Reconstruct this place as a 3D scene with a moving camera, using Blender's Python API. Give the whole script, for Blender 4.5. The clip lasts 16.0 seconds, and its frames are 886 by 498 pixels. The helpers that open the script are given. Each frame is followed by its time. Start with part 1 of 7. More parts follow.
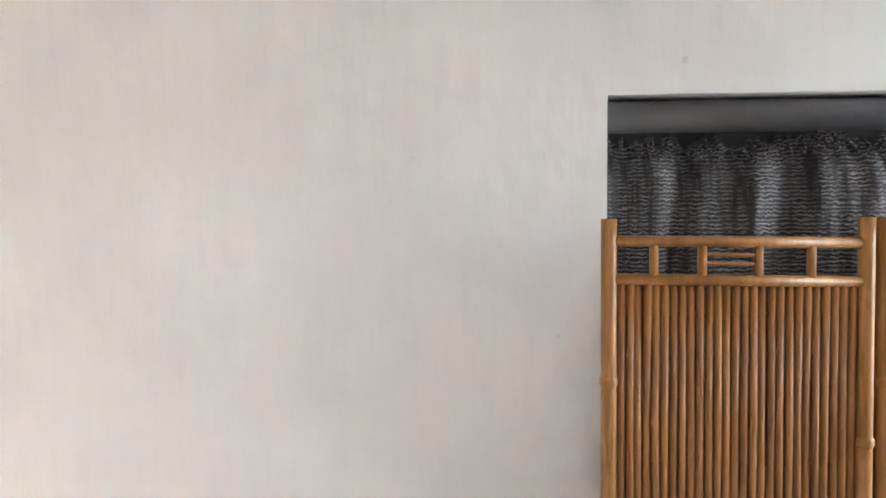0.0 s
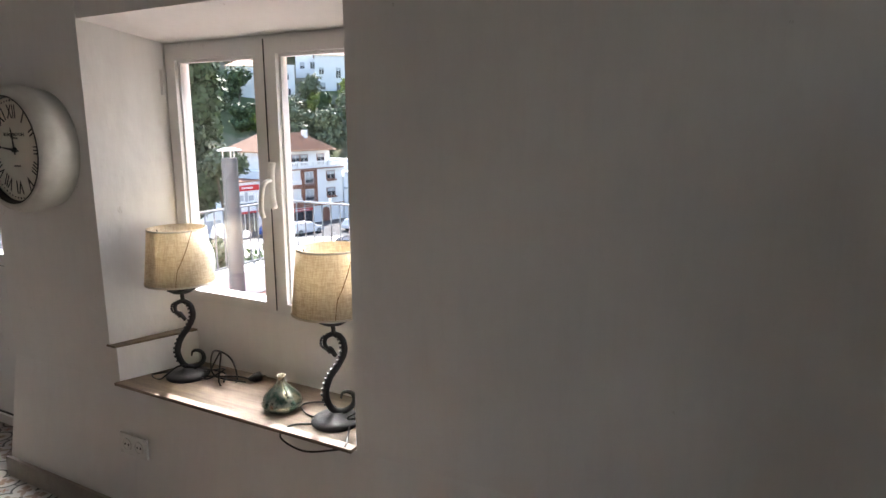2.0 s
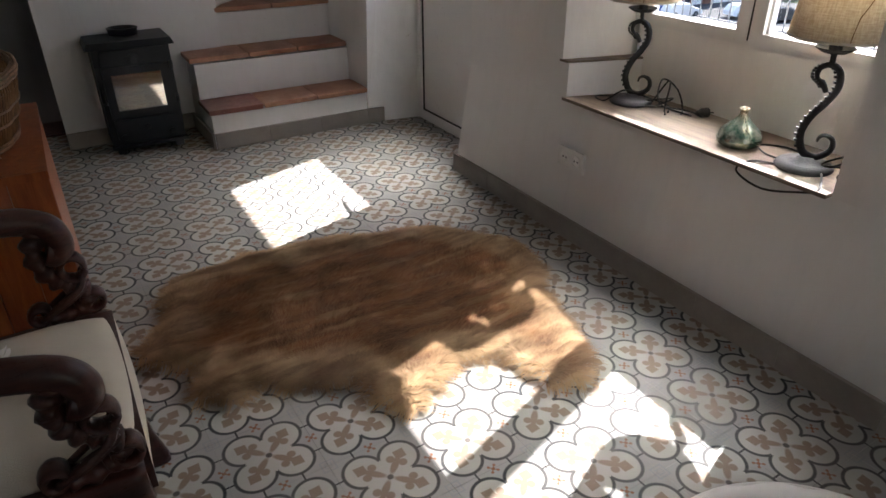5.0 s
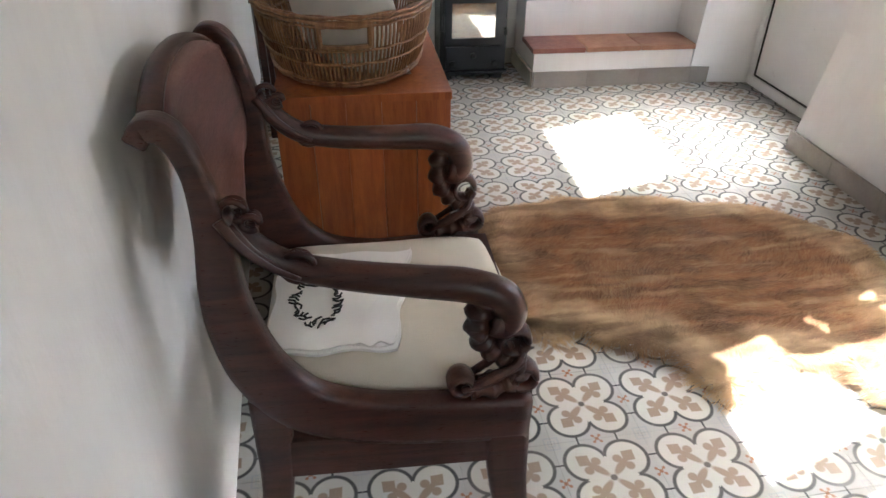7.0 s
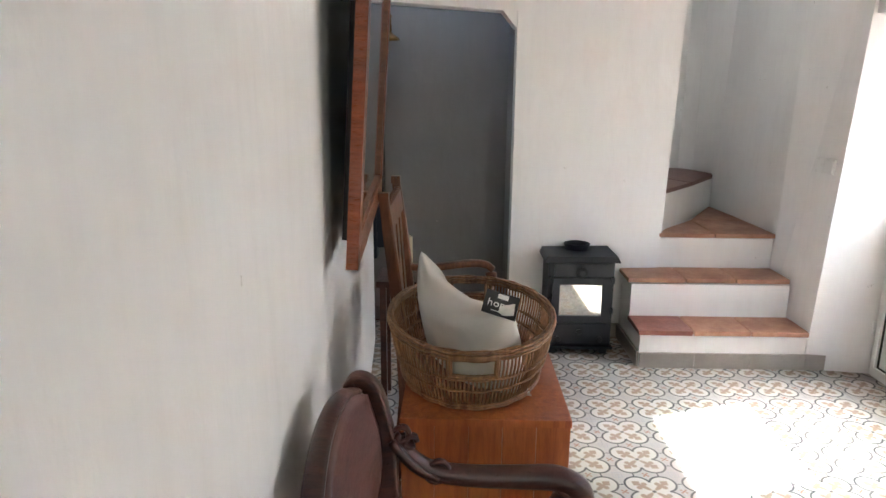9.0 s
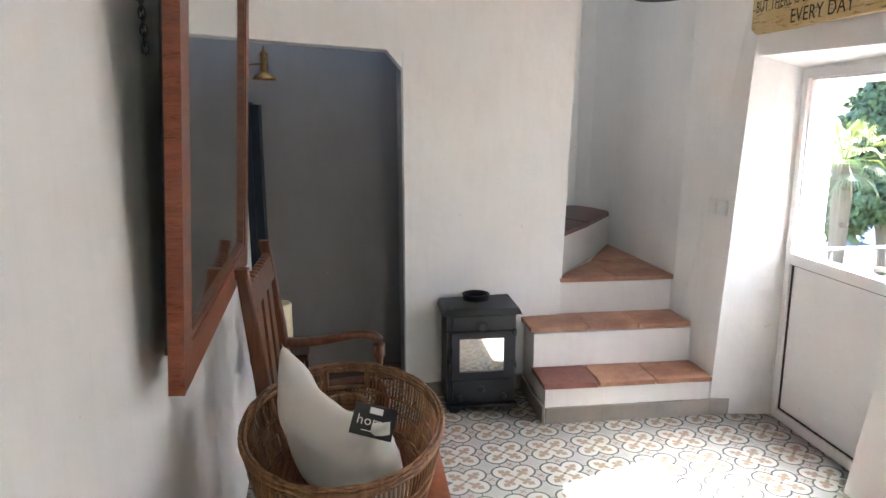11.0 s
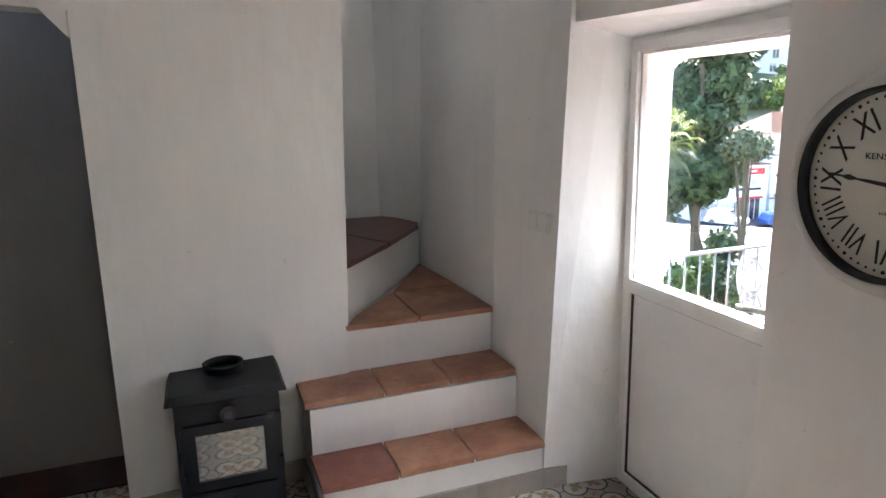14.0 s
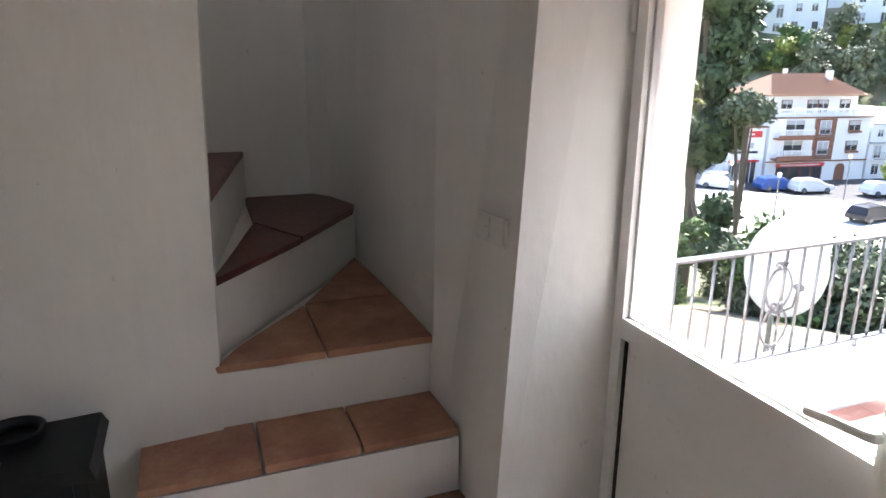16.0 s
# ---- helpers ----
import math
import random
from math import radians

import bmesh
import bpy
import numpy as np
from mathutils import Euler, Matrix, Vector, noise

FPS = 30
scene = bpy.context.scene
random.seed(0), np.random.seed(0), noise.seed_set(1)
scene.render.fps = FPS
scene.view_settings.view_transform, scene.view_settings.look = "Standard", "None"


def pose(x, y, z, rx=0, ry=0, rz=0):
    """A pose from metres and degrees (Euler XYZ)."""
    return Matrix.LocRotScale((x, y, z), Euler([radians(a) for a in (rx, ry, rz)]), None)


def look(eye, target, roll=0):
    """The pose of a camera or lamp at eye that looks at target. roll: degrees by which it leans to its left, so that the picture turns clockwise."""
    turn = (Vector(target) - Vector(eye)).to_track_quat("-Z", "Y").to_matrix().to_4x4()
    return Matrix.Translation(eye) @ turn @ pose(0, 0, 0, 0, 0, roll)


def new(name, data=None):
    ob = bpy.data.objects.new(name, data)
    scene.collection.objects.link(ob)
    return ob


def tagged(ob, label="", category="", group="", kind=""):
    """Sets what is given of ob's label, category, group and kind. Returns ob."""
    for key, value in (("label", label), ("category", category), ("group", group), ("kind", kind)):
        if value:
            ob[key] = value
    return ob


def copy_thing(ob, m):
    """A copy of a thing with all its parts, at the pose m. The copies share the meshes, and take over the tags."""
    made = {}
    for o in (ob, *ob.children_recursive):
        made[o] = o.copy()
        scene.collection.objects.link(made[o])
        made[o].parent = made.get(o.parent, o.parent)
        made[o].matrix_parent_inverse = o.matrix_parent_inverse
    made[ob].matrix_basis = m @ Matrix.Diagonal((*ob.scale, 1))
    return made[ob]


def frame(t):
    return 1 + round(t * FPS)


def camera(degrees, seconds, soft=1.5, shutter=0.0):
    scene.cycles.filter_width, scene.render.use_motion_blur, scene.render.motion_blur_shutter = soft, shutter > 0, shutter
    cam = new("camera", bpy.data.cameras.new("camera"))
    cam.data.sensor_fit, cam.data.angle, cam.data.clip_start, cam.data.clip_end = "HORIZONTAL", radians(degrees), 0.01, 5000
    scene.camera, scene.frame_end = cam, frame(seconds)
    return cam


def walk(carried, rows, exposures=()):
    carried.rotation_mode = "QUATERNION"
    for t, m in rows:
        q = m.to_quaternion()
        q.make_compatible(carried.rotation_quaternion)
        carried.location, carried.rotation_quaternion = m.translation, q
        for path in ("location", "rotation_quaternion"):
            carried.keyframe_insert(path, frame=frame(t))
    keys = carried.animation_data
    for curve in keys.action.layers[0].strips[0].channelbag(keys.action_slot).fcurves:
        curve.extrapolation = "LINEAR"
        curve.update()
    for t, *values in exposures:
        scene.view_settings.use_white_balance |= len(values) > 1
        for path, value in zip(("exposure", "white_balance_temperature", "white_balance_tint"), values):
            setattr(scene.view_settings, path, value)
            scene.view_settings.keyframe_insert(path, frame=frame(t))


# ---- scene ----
cam = camera(67.7, 16.0)
PATH = [
    (0, (-0.292, -4.170, 1.648), (1.703, -4.062, 1.556), -0.4),
    (0.5, (-0.354, -4.11, 1.655), (1.599, -3.719, 1.477), 0.0),
    (1, (-0.395, -4.131, 1.59), (1.502, -3.533, 1.372), 0.1),
    (1.5, (-0.408, -4.123, 1.585), (1.4, -3.353, 1.21), -0.2),
    (2, (-0.45, -4.093, 1.578), (1.268, -3.139, 1.206), -0.3),
    (2.5, (-0.534, -4.028, 1.553), (1.081, -2.917, 1.158), 0.5),
    (3, (-0.562, -3.974, 1.549), (0.942, -2.739, 1.086), -0.2),
    (3.5, (-0.612, -3.944, 1.506), (0.783, -2.63, 0.934), -0.2),
    (4, (-0.646, -3.913, 1.436), (0.608, -2.543, 0.695), -0.0),
    (4.5, (-0.691, -3.867, 1.361), (0.4, -2.427, 0.503), 0.2),
    (4.7, (-0.698, -3.854, 1.348), (0.308, -2.38, 0.444), 0.0),
    (6.8, (-0.983, -3.701, 1.335), (-0.68, -2.06, 0.232), 0.6),
    (7, (-1.013, -3.692, 1.334), (-0.792, -2.033, 0.24), 0.4),
    (7.5, (-1.071, -3.661, 1.36), (-1.037, -1.924, 0.369), 0.0),
    (8, (-1.098, -3.644, 1.442), (-1.14, -1.824, 0.614), -0.1),
    (8.5, (-1.083, -3.656, 1.52), (-1.129, -1.758, 0.889), -0.1),
    (9, (-1.086, -3.663, 1.581), (-1.124, -1.719, 1.114), 0.4),
    (9.2, (-1.102, -3.658, 1.576), (-1.129, -1.7, 1.171), 0.5),
    (11.3, (-0.962, -3.286, 1.689), (-0.709, -1.338, 1.311), -0.2),
    (11.5, (-0.95, -3.261, 1.698), (-0.7, -1.311, 1.328), -0.3),
    (12, (-0.855, -3.178, 1.683), (-0.539, -1.24, 1.303), -0.0),
    (12.5, (-0.764, -2.87, 1.688), (-0.241, -0.964, 1.382), 0.1),
    (13, (-0.717, -2.625, 1.665), (-0.061, -0.783, 1.246), 0.4),
    (13.5, (-0.618, -2.544, 1.671), (0.13, -0.729, 1.288), -0.9),
    (14, (-0.351, -2.359, 1.664), (0.324, -0.522, 1.249), -1.2),
    (14.5, (-0.177, -2.247, 1.651), (0.47, -0.408, 1.202), -0.7),
    (15, (-0.04, -1.988, 1.654), (0.648, -0.176, 1.161), 0.2),
    (15.5, (0.077, -1.751, 1.634), (0.761, 0.039, 1.062), -1.3),
    (16, (0.212, -1.555, 1.645), (0.897, 0.244, 1.099), 0.3),
]
walk(cam, [(t, look(eye, target, roll)) for t, eye, target, roll in PATH], [(0.0, 4.85, 6150, 12), (0.5, 4.45, 6200, 12), (1.0, 3.75, 6400, 12), (1.5, 2.85, 6450, 13), (2.0, 2.1, 6450, 13), (3.5, 1.9, 6250, 12), (4.7, 1.95, 6300, 12), (6.8, 3.62, 6150, 10), (9.2, 4.0, 6150, 10), (11.3, 3.9, 6050, 10), (13.0, 3.42, 6000, 10), (14.5, 2.85, 6250, 12), (16.0, 2.35, 6400, 13)])

# ---- world, sun ----
SUN = Vector((0.90, 0.315, 1.0)).normalized()
world = bpy.data.worlds.new("world")
scene.world = world
world.use_nodes = True
wt = world.node_tree
sky = wt.nodes.new("ShaderNodeTexSky")
sky.sky_type, sky.sun_disc = "NISHITA", False
sky.sun_elevation = math.asin(SUN.z)
sky.sun_rotation = math.atan2(SUN.x, SUN.y)
wt.links.new(sky.outputs[0], wt.nodes["Background"].inputs[0])
wt.nodes["Background"].inputs[1].default_value = 0.15
sun = new("sun", bpy.data.lights.new("sun", "SUN"))
sun.data.energy, sun.data.angle, sun.data.color = 4.6, radians(0.5), (1.0, 0.965, 0.92)
sun.matrix_world = look(SUN * 20, (0, 0, 0))
# added fill lamp behind the camera, no known source, brightens the walls
south = new("south_window_daylight", bpy.data.lights.new("south_window_daylight", "AREA"))
south.data.shape, south.data.size, south.data.size_y = "RECTANGLE", 0.62, 1.2
south.data.energy, south.data.color = 0.5, (1.0, 0.98, 0.95)
south.matrix_world = look((0.66, -6.22, 1.55), (-1.45, -2.4, 1.3))


# ---- materials ----
class Net:
    """Short forms for building node trees."""

    def __init__(self, name):
        self.m = bpy.data.materials.new(name)
        self.m.use_nodes = True
        self.t = self.m.node_tree
        self.b = self.t.nodes["Principled BSDF"]

    def put(self, socket, v):
        if isinstance(v, (int, float)):
            socket.default_value = v
        elif isinstance(v, tuple):
            socket.default_value = (*v, 1.0) if len(v) == 3 and socket.type == "RGBA" else v
        else:
            self.t.links.new(v, socket)

    def math(self, op, *args):
        n = self.t.nodes.new("ShaderNodeMath")
        n.operation = op
        for s, a in zip(n.inputs, args):
            self.put(s, a)
        return n.outputs[0]

    def mix(self, f, a, b, mode="MIX"):
        n = self.t.nodes.new("ShaderNodeMix")
        n.data_type, n.blend_type = "RGBA", mode
        self.put(n.inputs[0], f), self.put(n.inputs[6], a), self.put(n.inputs[7], b)
        return n.outputs[2]

    def coord(self, which="Object", scale=(1, 1, 1), rot=(0, 0, 0)):
        c = self.t.nodes.new("ShaderNodeTexCoord")
        n = self.t.nodes.new("ShaderNodeMapping")
        n.inputs["Scale"].default_value = scale
        n.inputs["Rotation"].default_value = rot
        self.t.links.new(c.outputs[which], n.inputs[0])
        return n.outputs[0]

    def world(self, scale=(1, 1, 1)):
        g = self.t.nodes.new("ShaderNodeNewGeometry")
        n = self.t.nodes.new("ShaderNodeMapping")
        n.inputs["Scale"].default_value = scale
        self.t.links.new(g.outputs["Position"], n.inputs[0])
        return n.outputs[0]

    def noise(self, vec, scale, detail=3, rough=0.55, distort=0.0):
        n = self.t.nodes.new("ShaderNodeTexNoise")
        self.t.links.new(vec, n.inputs["Vector"])
        n.inputs["Scale"].default_value, n.inputs["Detail"].default_value = scale, detail
        n.inputs["Roughness"].default_value, n.inputs["Distortion"].default_value = rough, distort
        return n.outputs[0]

    def remap(self, v, a, b, c=0.0, d=1.0):
        n = self.t.nodes.new("ShaderNodeMapRange")
        for s, x in zip(n.inputs, (v, a, b, c, d)):
            self.put(s, x)
        return n.outputs[0]

    def bump(self, h, strength, dist=0.01, normal=None):
        n = self.t.nodes.new("ShaderNodeBump")
        n.inputs["Strength"].default_value, n.inputs["Distance"].default_value = strength, dist
        self.put(n.inputs["Height"], h)
        if normal:
            self.t.links.new(normal, n.inputs["Normal"])
        return n.outputs[0]

    def out(self, color=None, rough=None, metal=None, normal=None, spec=None):
        for key, v in (("Base Color", color), ("Roughness", rough), ("Metallic", metal), ("Normal", normal), ("Specular IOR Level", spec)):
            if v is not None:
                self.put(self.b.inputs[key], v)
        return self.m


def mat(name, color, rough=0.6, var=0.15, scale=3.0, bump=0.15, fine=40.0, metal=0.0, dark=None, stretch=(1, 1, 1), spec=0.5, dist=0.004):
    """A surface with blotches at one scale and grain at another."""
    n = Net(name)
    v = n.coord(scale=stretch)
    big, small = n.noise(v, scale, 4), n.noise(v, fine, 5)
    dark = dark or tuple(c * (1 - 2.2 * var) for c in color)
    c = n.mix(n.remap(big, 0.3, 0.75), color, dark)
    c = n.mix(n.remap(small, 0.35, 0.8, 0.0, min(1, var * 2.5)), c, dark)
    return n.out(c, n.remap(small, 0.2, 0.8, max(0.02, rough - 0.08), min(1, rough + 0.08)), metal, n.bump(small, bump, dist), spec)


def plaster(name, color, warm):
    """Hand-trowelled, limewashed wall: brush strokes, lumps, faint stains, small chips."""
    n = Net(name)
    p = n.world()
    strokes = n.noise(n.world((1, 1, 0.35)), 14, 4, 0.6)
    lumps, cloud, grit = n.noise(p, 3.2, 3), n.noise(p, 0.9, 4), n.noise(p, 170, 3)
    c = n.mix(n.remap(cloud, 0.35, 0.7), color, warm)
    c = n.mix(n.remap(strokes, 0.45, 0.8, 0.0, 0.18), c, tuple(0.86 * k for k in warm))
    drag = n.noise(n.world((1, 1, 0.10)), 26, 4, 0.7)
    c = n.mix(n.remap(drag, 0.48, 0.8, 0.0, 0.18), c, tuple(0.84 * k for k in warm))
    chip = n.math("MULTIPLY", n.math("GREATER_THAN", n.noise(p, 16, 2), 0.755), n.math("GREATER_THAN", grit, 0.5))
    c = n.mix(n.math("MULTIPLY", chip, 0.5), c, (0.5, 0.47, 0.43))
    h = n.math("ADD", n.math("MULTIPLY", lumps, 1.0), n.math("ADD", n.math("MULTIPLY", strokes, 0.22), n.math("MULTIPLY", grit, 0.02)))
    return n.out(c, 0.88, 0.0, n.bump(h, 0.35, 0.03), 0.25)


def wood(name, light, dark, rough=0.4, axis=2, ring=22.0, bump=0.2):
    n = Net(name)
    s = [9.0, 9.0, 9.0]
    s[axis] = 0.9
    v = n.coord(scale=tuple(s))
    grain = n.noise(v, ring / 4, 6, 0.62, 0.6)
    fibre = n.noise(v, ring * 3, 3)
    cloud = n.noise(n.coord(), 3.0, 3)
    c = n.mix(n.remap(grain, 0.35, 0.68), light, dark)
    c = n.mix(n.remap(cloud, 0.4, 0.8, 0, 0.45), c, dark)
    c = n.mix(n.remap(fibre, 0.5, 0.85, 0, 0.4), c, tuple(k * 0.5 for k in dark))
    return n.out(c, n.remap(fibre, 0.2, 0.8, rough - 0.06, rough + 0.1), 0.0, n.bump(fibre, bump, 0.002))


WALL = plaster("limewashed_plaster", (0.84, 0.832, 0.815), (0.80, 0.785, 0.76))
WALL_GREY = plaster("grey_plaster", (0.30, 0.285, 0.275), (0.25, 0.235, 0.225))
CEIL = plaster("ceiling_plaster", (0.82, 0.81, 0.79), (0.79, 0.775, 0.75))
OUTWALL = plaster("whitewash", (0.84, 0.83, 0.80), (0.80, 0.79, 0.76))
TERRA = mat("terracotta", (0.48, 0.27, 0.16), 0.5, 0.16, 7, 0.3, 55, dark=(0.27, 0.11, 0.07))
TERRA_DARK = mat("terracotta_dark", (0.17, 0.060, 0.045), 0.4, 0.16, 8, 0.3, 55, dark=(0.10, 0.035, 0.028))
TERRA_RED = mat("terracotta_waxed", (0.30, 0.115, 0.08), 0.42, 0.16, 8, 0.3, 55, dark=(0.17, 0.06, 0.045))
SKIRT = mat("skirting_tile", (0.36, 0.32, 0.28), 0.5, 0.1, 9, 0.15, 70)
GROUT = mat("grout", (0.33, 0.31, 0.28), 0.9, 0.12, 20, 0.3, 200)
PVC = mat("white_upvc", (0.80, 0.795, 0.78), 0.32, 0.03, 4, 0.03, 30)
RUBBER = mat("black_gasket", (0.02, 0.02, 0.02), 0.6, 0.1)
IRON = mat("black_iron", (0.022, 0.023, 0.026), 0.55, 0.25, 10, 0.35, 160, dark=(0.01, 0.01, 0.012))
STOVE = mat("stove_enamel", (0.009, 0.011, 0.015), 0.5, 0.25, 8, 0.25, 220, dark=(0.008, 0.01, 0.014))
RAILM = mat("galvanised_rail", (0.24, 0.25, 0.26), 0.45, 0.12, 8, 0.1, 90, metal=0.5)
MAHOG = wood("dark_mahogany", (0.085, 0.028, 0.018), (0.028, 0.010, 0.008), 0.3, 0)
CREST = wood("crest_veneer", (0.135, 0.055, 0.045), (0.070, 0.028, 0.024), 0.32, 1)
PINE = wood("stained_pine", (0.45, 0.13, 0.032), (0.26, 0.06, 0.016), 0.36, 2)
OAKISH = wood("oak_chair_wood", (0.20, 0.075, 0.03), (0.085, 0.03, 0.014), 0.35, 2)
MIRF = wood("mirror_frame_wood", (0.30, 0.085, 0.035), (0.17, 0.045, 0.02), 0.28, 2)
SILLW = wood("worn_sill_wood", (0.21, 0.155, 0.11), (0.11, 0.078, 0.052), 0.6, 1)
BAMBOO = wood("bamboo_pole", (0.50, 0.24, 0.065), (0.30, 0.12, 0.028), 0.35, 2)
SLATW = wood("bamboo_slat", (0.44, 0.195, 0.048), (0.25, 0.09, 0.02), 0.45, 2)
RATTAN = wood("rattan", (0.40, 0.205, 0.085), (0.13, 0.052, 0.02), 0.42, 2)
LINEN = mat("cream_linen", (0.66, 0.60, 0.49), 0.85, 0.08, 5, 0.35, 420)
WHITECLOTH = mat("white_cotton", (0.86, 0.84, 0.80), 0.9, 0.03, 6, 0.12, 380)
PILLOWC = mat("pillow_cotton", (0.76, 0.73, 0.67), 0.9, 0.04, 6, 0.15, 400)
BLACK_PRINT = mat("black_print", (0.02, 0.02, 0.02), 0.7, 0.1)
WHITE_PL = mat("white_plastic", (0.78, 0.77, 0.74), 0.3, 0.02, 5, 0.02)
CABLE = mat("black_cable", (0.015, 0.015, 0.015), 0.4, 0.1)
BRASS = mat("aged_brass", (0.36, 0.21, 0.08), 0.35, 0.25, 30, 0.2, 120, metal=1.0)
CANDLE = mat("candle_wax", (0.74, 0.66, 0.45), 0.5, 0.05, 6, 0.05)
BLUE = mat("navy_paint", (0.02, 0.035, 0.06), 0.5, 0.2, 6, 0.1)
CLOCKW = mat("distressed_white_metal", (0.66, 0.65, 0.61), 0.45, 0.08, 14, 0.1, 90)
DIAL = mat("clock_dial", (0.72, 0.70, 0.62), 0.6, 0.06, 8, 0.02)
PAPERG = mat("grey_card", (0.035, 0.034, 0.034), 0.6, 0.1)


def tile_material():
    """Patterned cement tile: a quatrefoil with four leaves, small crosses at the edges, grey squares at the corners."""
    n = Net("patterned_cement_tile")
    m = n.math
    c = n.t.nodes.new("ShaderNodeTexCoord")
    s = n.t.nodes.new("ShaderNodeSeparateXYZ")
    n.t.links.new(c.outputs["Object"], s.inputs[0])
    P = TILE
    px, py = m("ABSOLUTE", m("DIVIDE", s.outputs[0], P)), m("ABSOLUTE", m("DIVIDE", s.outputs[1], P))
    hi, lo = m("MAXIMUM", px, py), m("MINIMUM", px, py)

    def disc(x, y, cx, cy, r):
        dx, dy = m("SUBTRACT", x, cx), m("SUBTRACT", y, cy)
        return m("SUBTRACT", m("SQRT", m("ADD", m("MULTIPLY", dx, dx), m("MULTIPLY", dy, dy))), r)

    def inside(d, w=0.008):
        return n.remap(d, -w, w, 1.0, 0.0)

    lobe = disc(px, py, 0.215, 0.215, 0.222)
    outline = m("MULTIPLY", inside(m("SUBTRACT", m("ABSOLUTE", lobe), 0.019)), m("GREATER_THAN", m("ADD", px, py), 0.27))
    core = m("MAXIMUM", m("LESS_THAN", lobe, 0.0), m("LESS_THAN", m("ADD", px, py), 0.3))
    tick = m("MULTIPLY", m("LESS_THAN", m("ABSOLUTE", m("SUBTRACT", lo, 0.215)), 0.011), m("GREATER_THAN", hi, 0.43))
    sa, wa = m("MULTIPLY", m("ADD", px, py), 0.7071), m("ABSOLUTE", m("MULTIPLY", m("SUBTRACT", px, py), 0.7071))
    stem = disc(m("MULTIPLY", sa, 0.30), wa, 0.055, 0.0, 0.042)
    side = disc(sa, wa, 0.235, 0.072, 0.050)
    tip = m("SUBTRACT", m("ADD", wa, m("MULTIPLY", m("ABSOLUTE", m("SUBTRACT", sa, 0.34)), 0.9)), 0.085)
    leaf = m("MAXIMUM", m("MAXIMUM", inside(stem), inside(side)), inside(tip))
    dot = inside(disc(px, py, 0, 0, 0.036))
    ex, ey = m("SUBTRACT", 0.5, hi), lo
    cross = m("MAXIMUM", inside(disc(ex, ey, 0.040, 0.036, 0.017)), inside(m("SUBTRACT", m("ADD", ex, ey), 0.026)))
    cross = m("MAXIMUM", cross, m("MULTIPLY", m("LESS_THAN", m("ABSOLUTE", m("SUBTRACT", ex, ey)), 0.008), m("LESS_THAN", ex, 0.05)))
    gx, gy = m("SUBTRACT", 0.5, px), m("SUBTRACT", 0.5, py)
    q = m("MAXIMUM", gx, gy)
    square = m("MAXIMUM", m("LESS_THAN", m("ABSOLUTE", m("SUBTRACT", q, 0.075)), 0.010), m("LESS_THAN", m("ABSOLUTE", m("SUBTRACT", q, 0.035)), 0.007))
    info = n.t.nodes.new("ShaderNodeObjectInfo")
    wp = n.world()
    stain, grain = n.noise(wp, 5, 4), n.noise(wp, 120, 4)
    base = n.mix(core, (0.31, 0.305, 0.29), (0.42, 0.40, 0.365))
    base = n.mix(m("MULTIPLY", square, m("SUBTRACT", 1.0, core)), base, (0.27, 0.275, 0.28))
    base = n.mix(leaf, base, (0.225, 0.165, 0.12))
    base = n.mix(cross, base, (0.22, 0.085, 0.035))
    base = n.mix(m("MAXIMUM", outline, tick), base, (0.022, 0.026, 0.032))
    base = n.mix(dot, base, (0.06, 0.055, 0.05))
    base = n.mix(n.remap(info.outputs["Random"], 0, 1, 0.0, 0.10), base, (0.42, 0.36, 0.30))
    base = n.mix(n.remap(stain, 0.4, 0.75, 0, 0.22), base, (0.30, 0.26, 0.22))
    base = n.mix(n.remap(grain, 0.55, 0.8, 0, 0.25), base, (0.35, 0.31, 0.27))
    return n.out(base, n.remap(stain, 0.3, 0.7, 0.50, 0.68), 0.0, n.bump(grain, 0.08, 0.002), 0.18)


TILE = 0.2415
TILEMAT = tile_material()


def glass_mat(name, tint=(1, 1, 1), rough=0.0):
    n = Net(name)
    n.b.inputs["Base Color"].default_value = (*tint, 1)
    n.b.inputs["Transmission Weight"].default_value, n.b.inputs["Roughness"].default_value = 1.0, rough
    n.b.inputs["IOR"].default_value = 1.45
    return n.m


GLASS = glass_mat("window_glass")
VASEG = glass_mat("clear_glass", (0.95, 0.97, 0.97))
MIRROR = mat("silvered_mirror", (0.86, 0.88, 0.87), 0.03, 0.01, 2, 0.0, 10, metal=1.0)


# ---- mesh tools ----
def part(name, bm, material, parent=None, label="", smooth=False, kind="", bevel=0.0):
    """Link a bmesh as one object under its thing."""
    if bevel:
        bmesh.ops.bevel(bm, geom=[e for e in bm.edges if len(e.link_faces) == 2 and e.calc_face_angle(0) > 0.5], offset=bevel, segments=2, affect="EDGES", profile=0.6)
    bmesh.ops.recalc_face_normals(bm, faces=bm.faces)
    me = bpy.data.meshes.new(name)
    bm.to_mesh(me)
    bm.free()
    mats = material if isinstance(material, (list, tuple)) else [material]
    for x in mats:
        me.materials.append(x)
    if smooth:
        me.polygons.foreach_set("use_smooth", [True] * len(me.polygons))
    ob = new(name, me)
    if parent:
        ob.parent = parent
    if label:
        ob["label"] = label
    if kind:
        ob["kind"] = kind
    return ob


def thing(name, label, category, group="", at=(0, 0, 0), turn=0.0):
    ob = new(name)
    ob.empty_display_size = 0.1
    ob.matrix_world = pose(*at, 0, 0, turn)
    return tagged(ob, label, category, group)


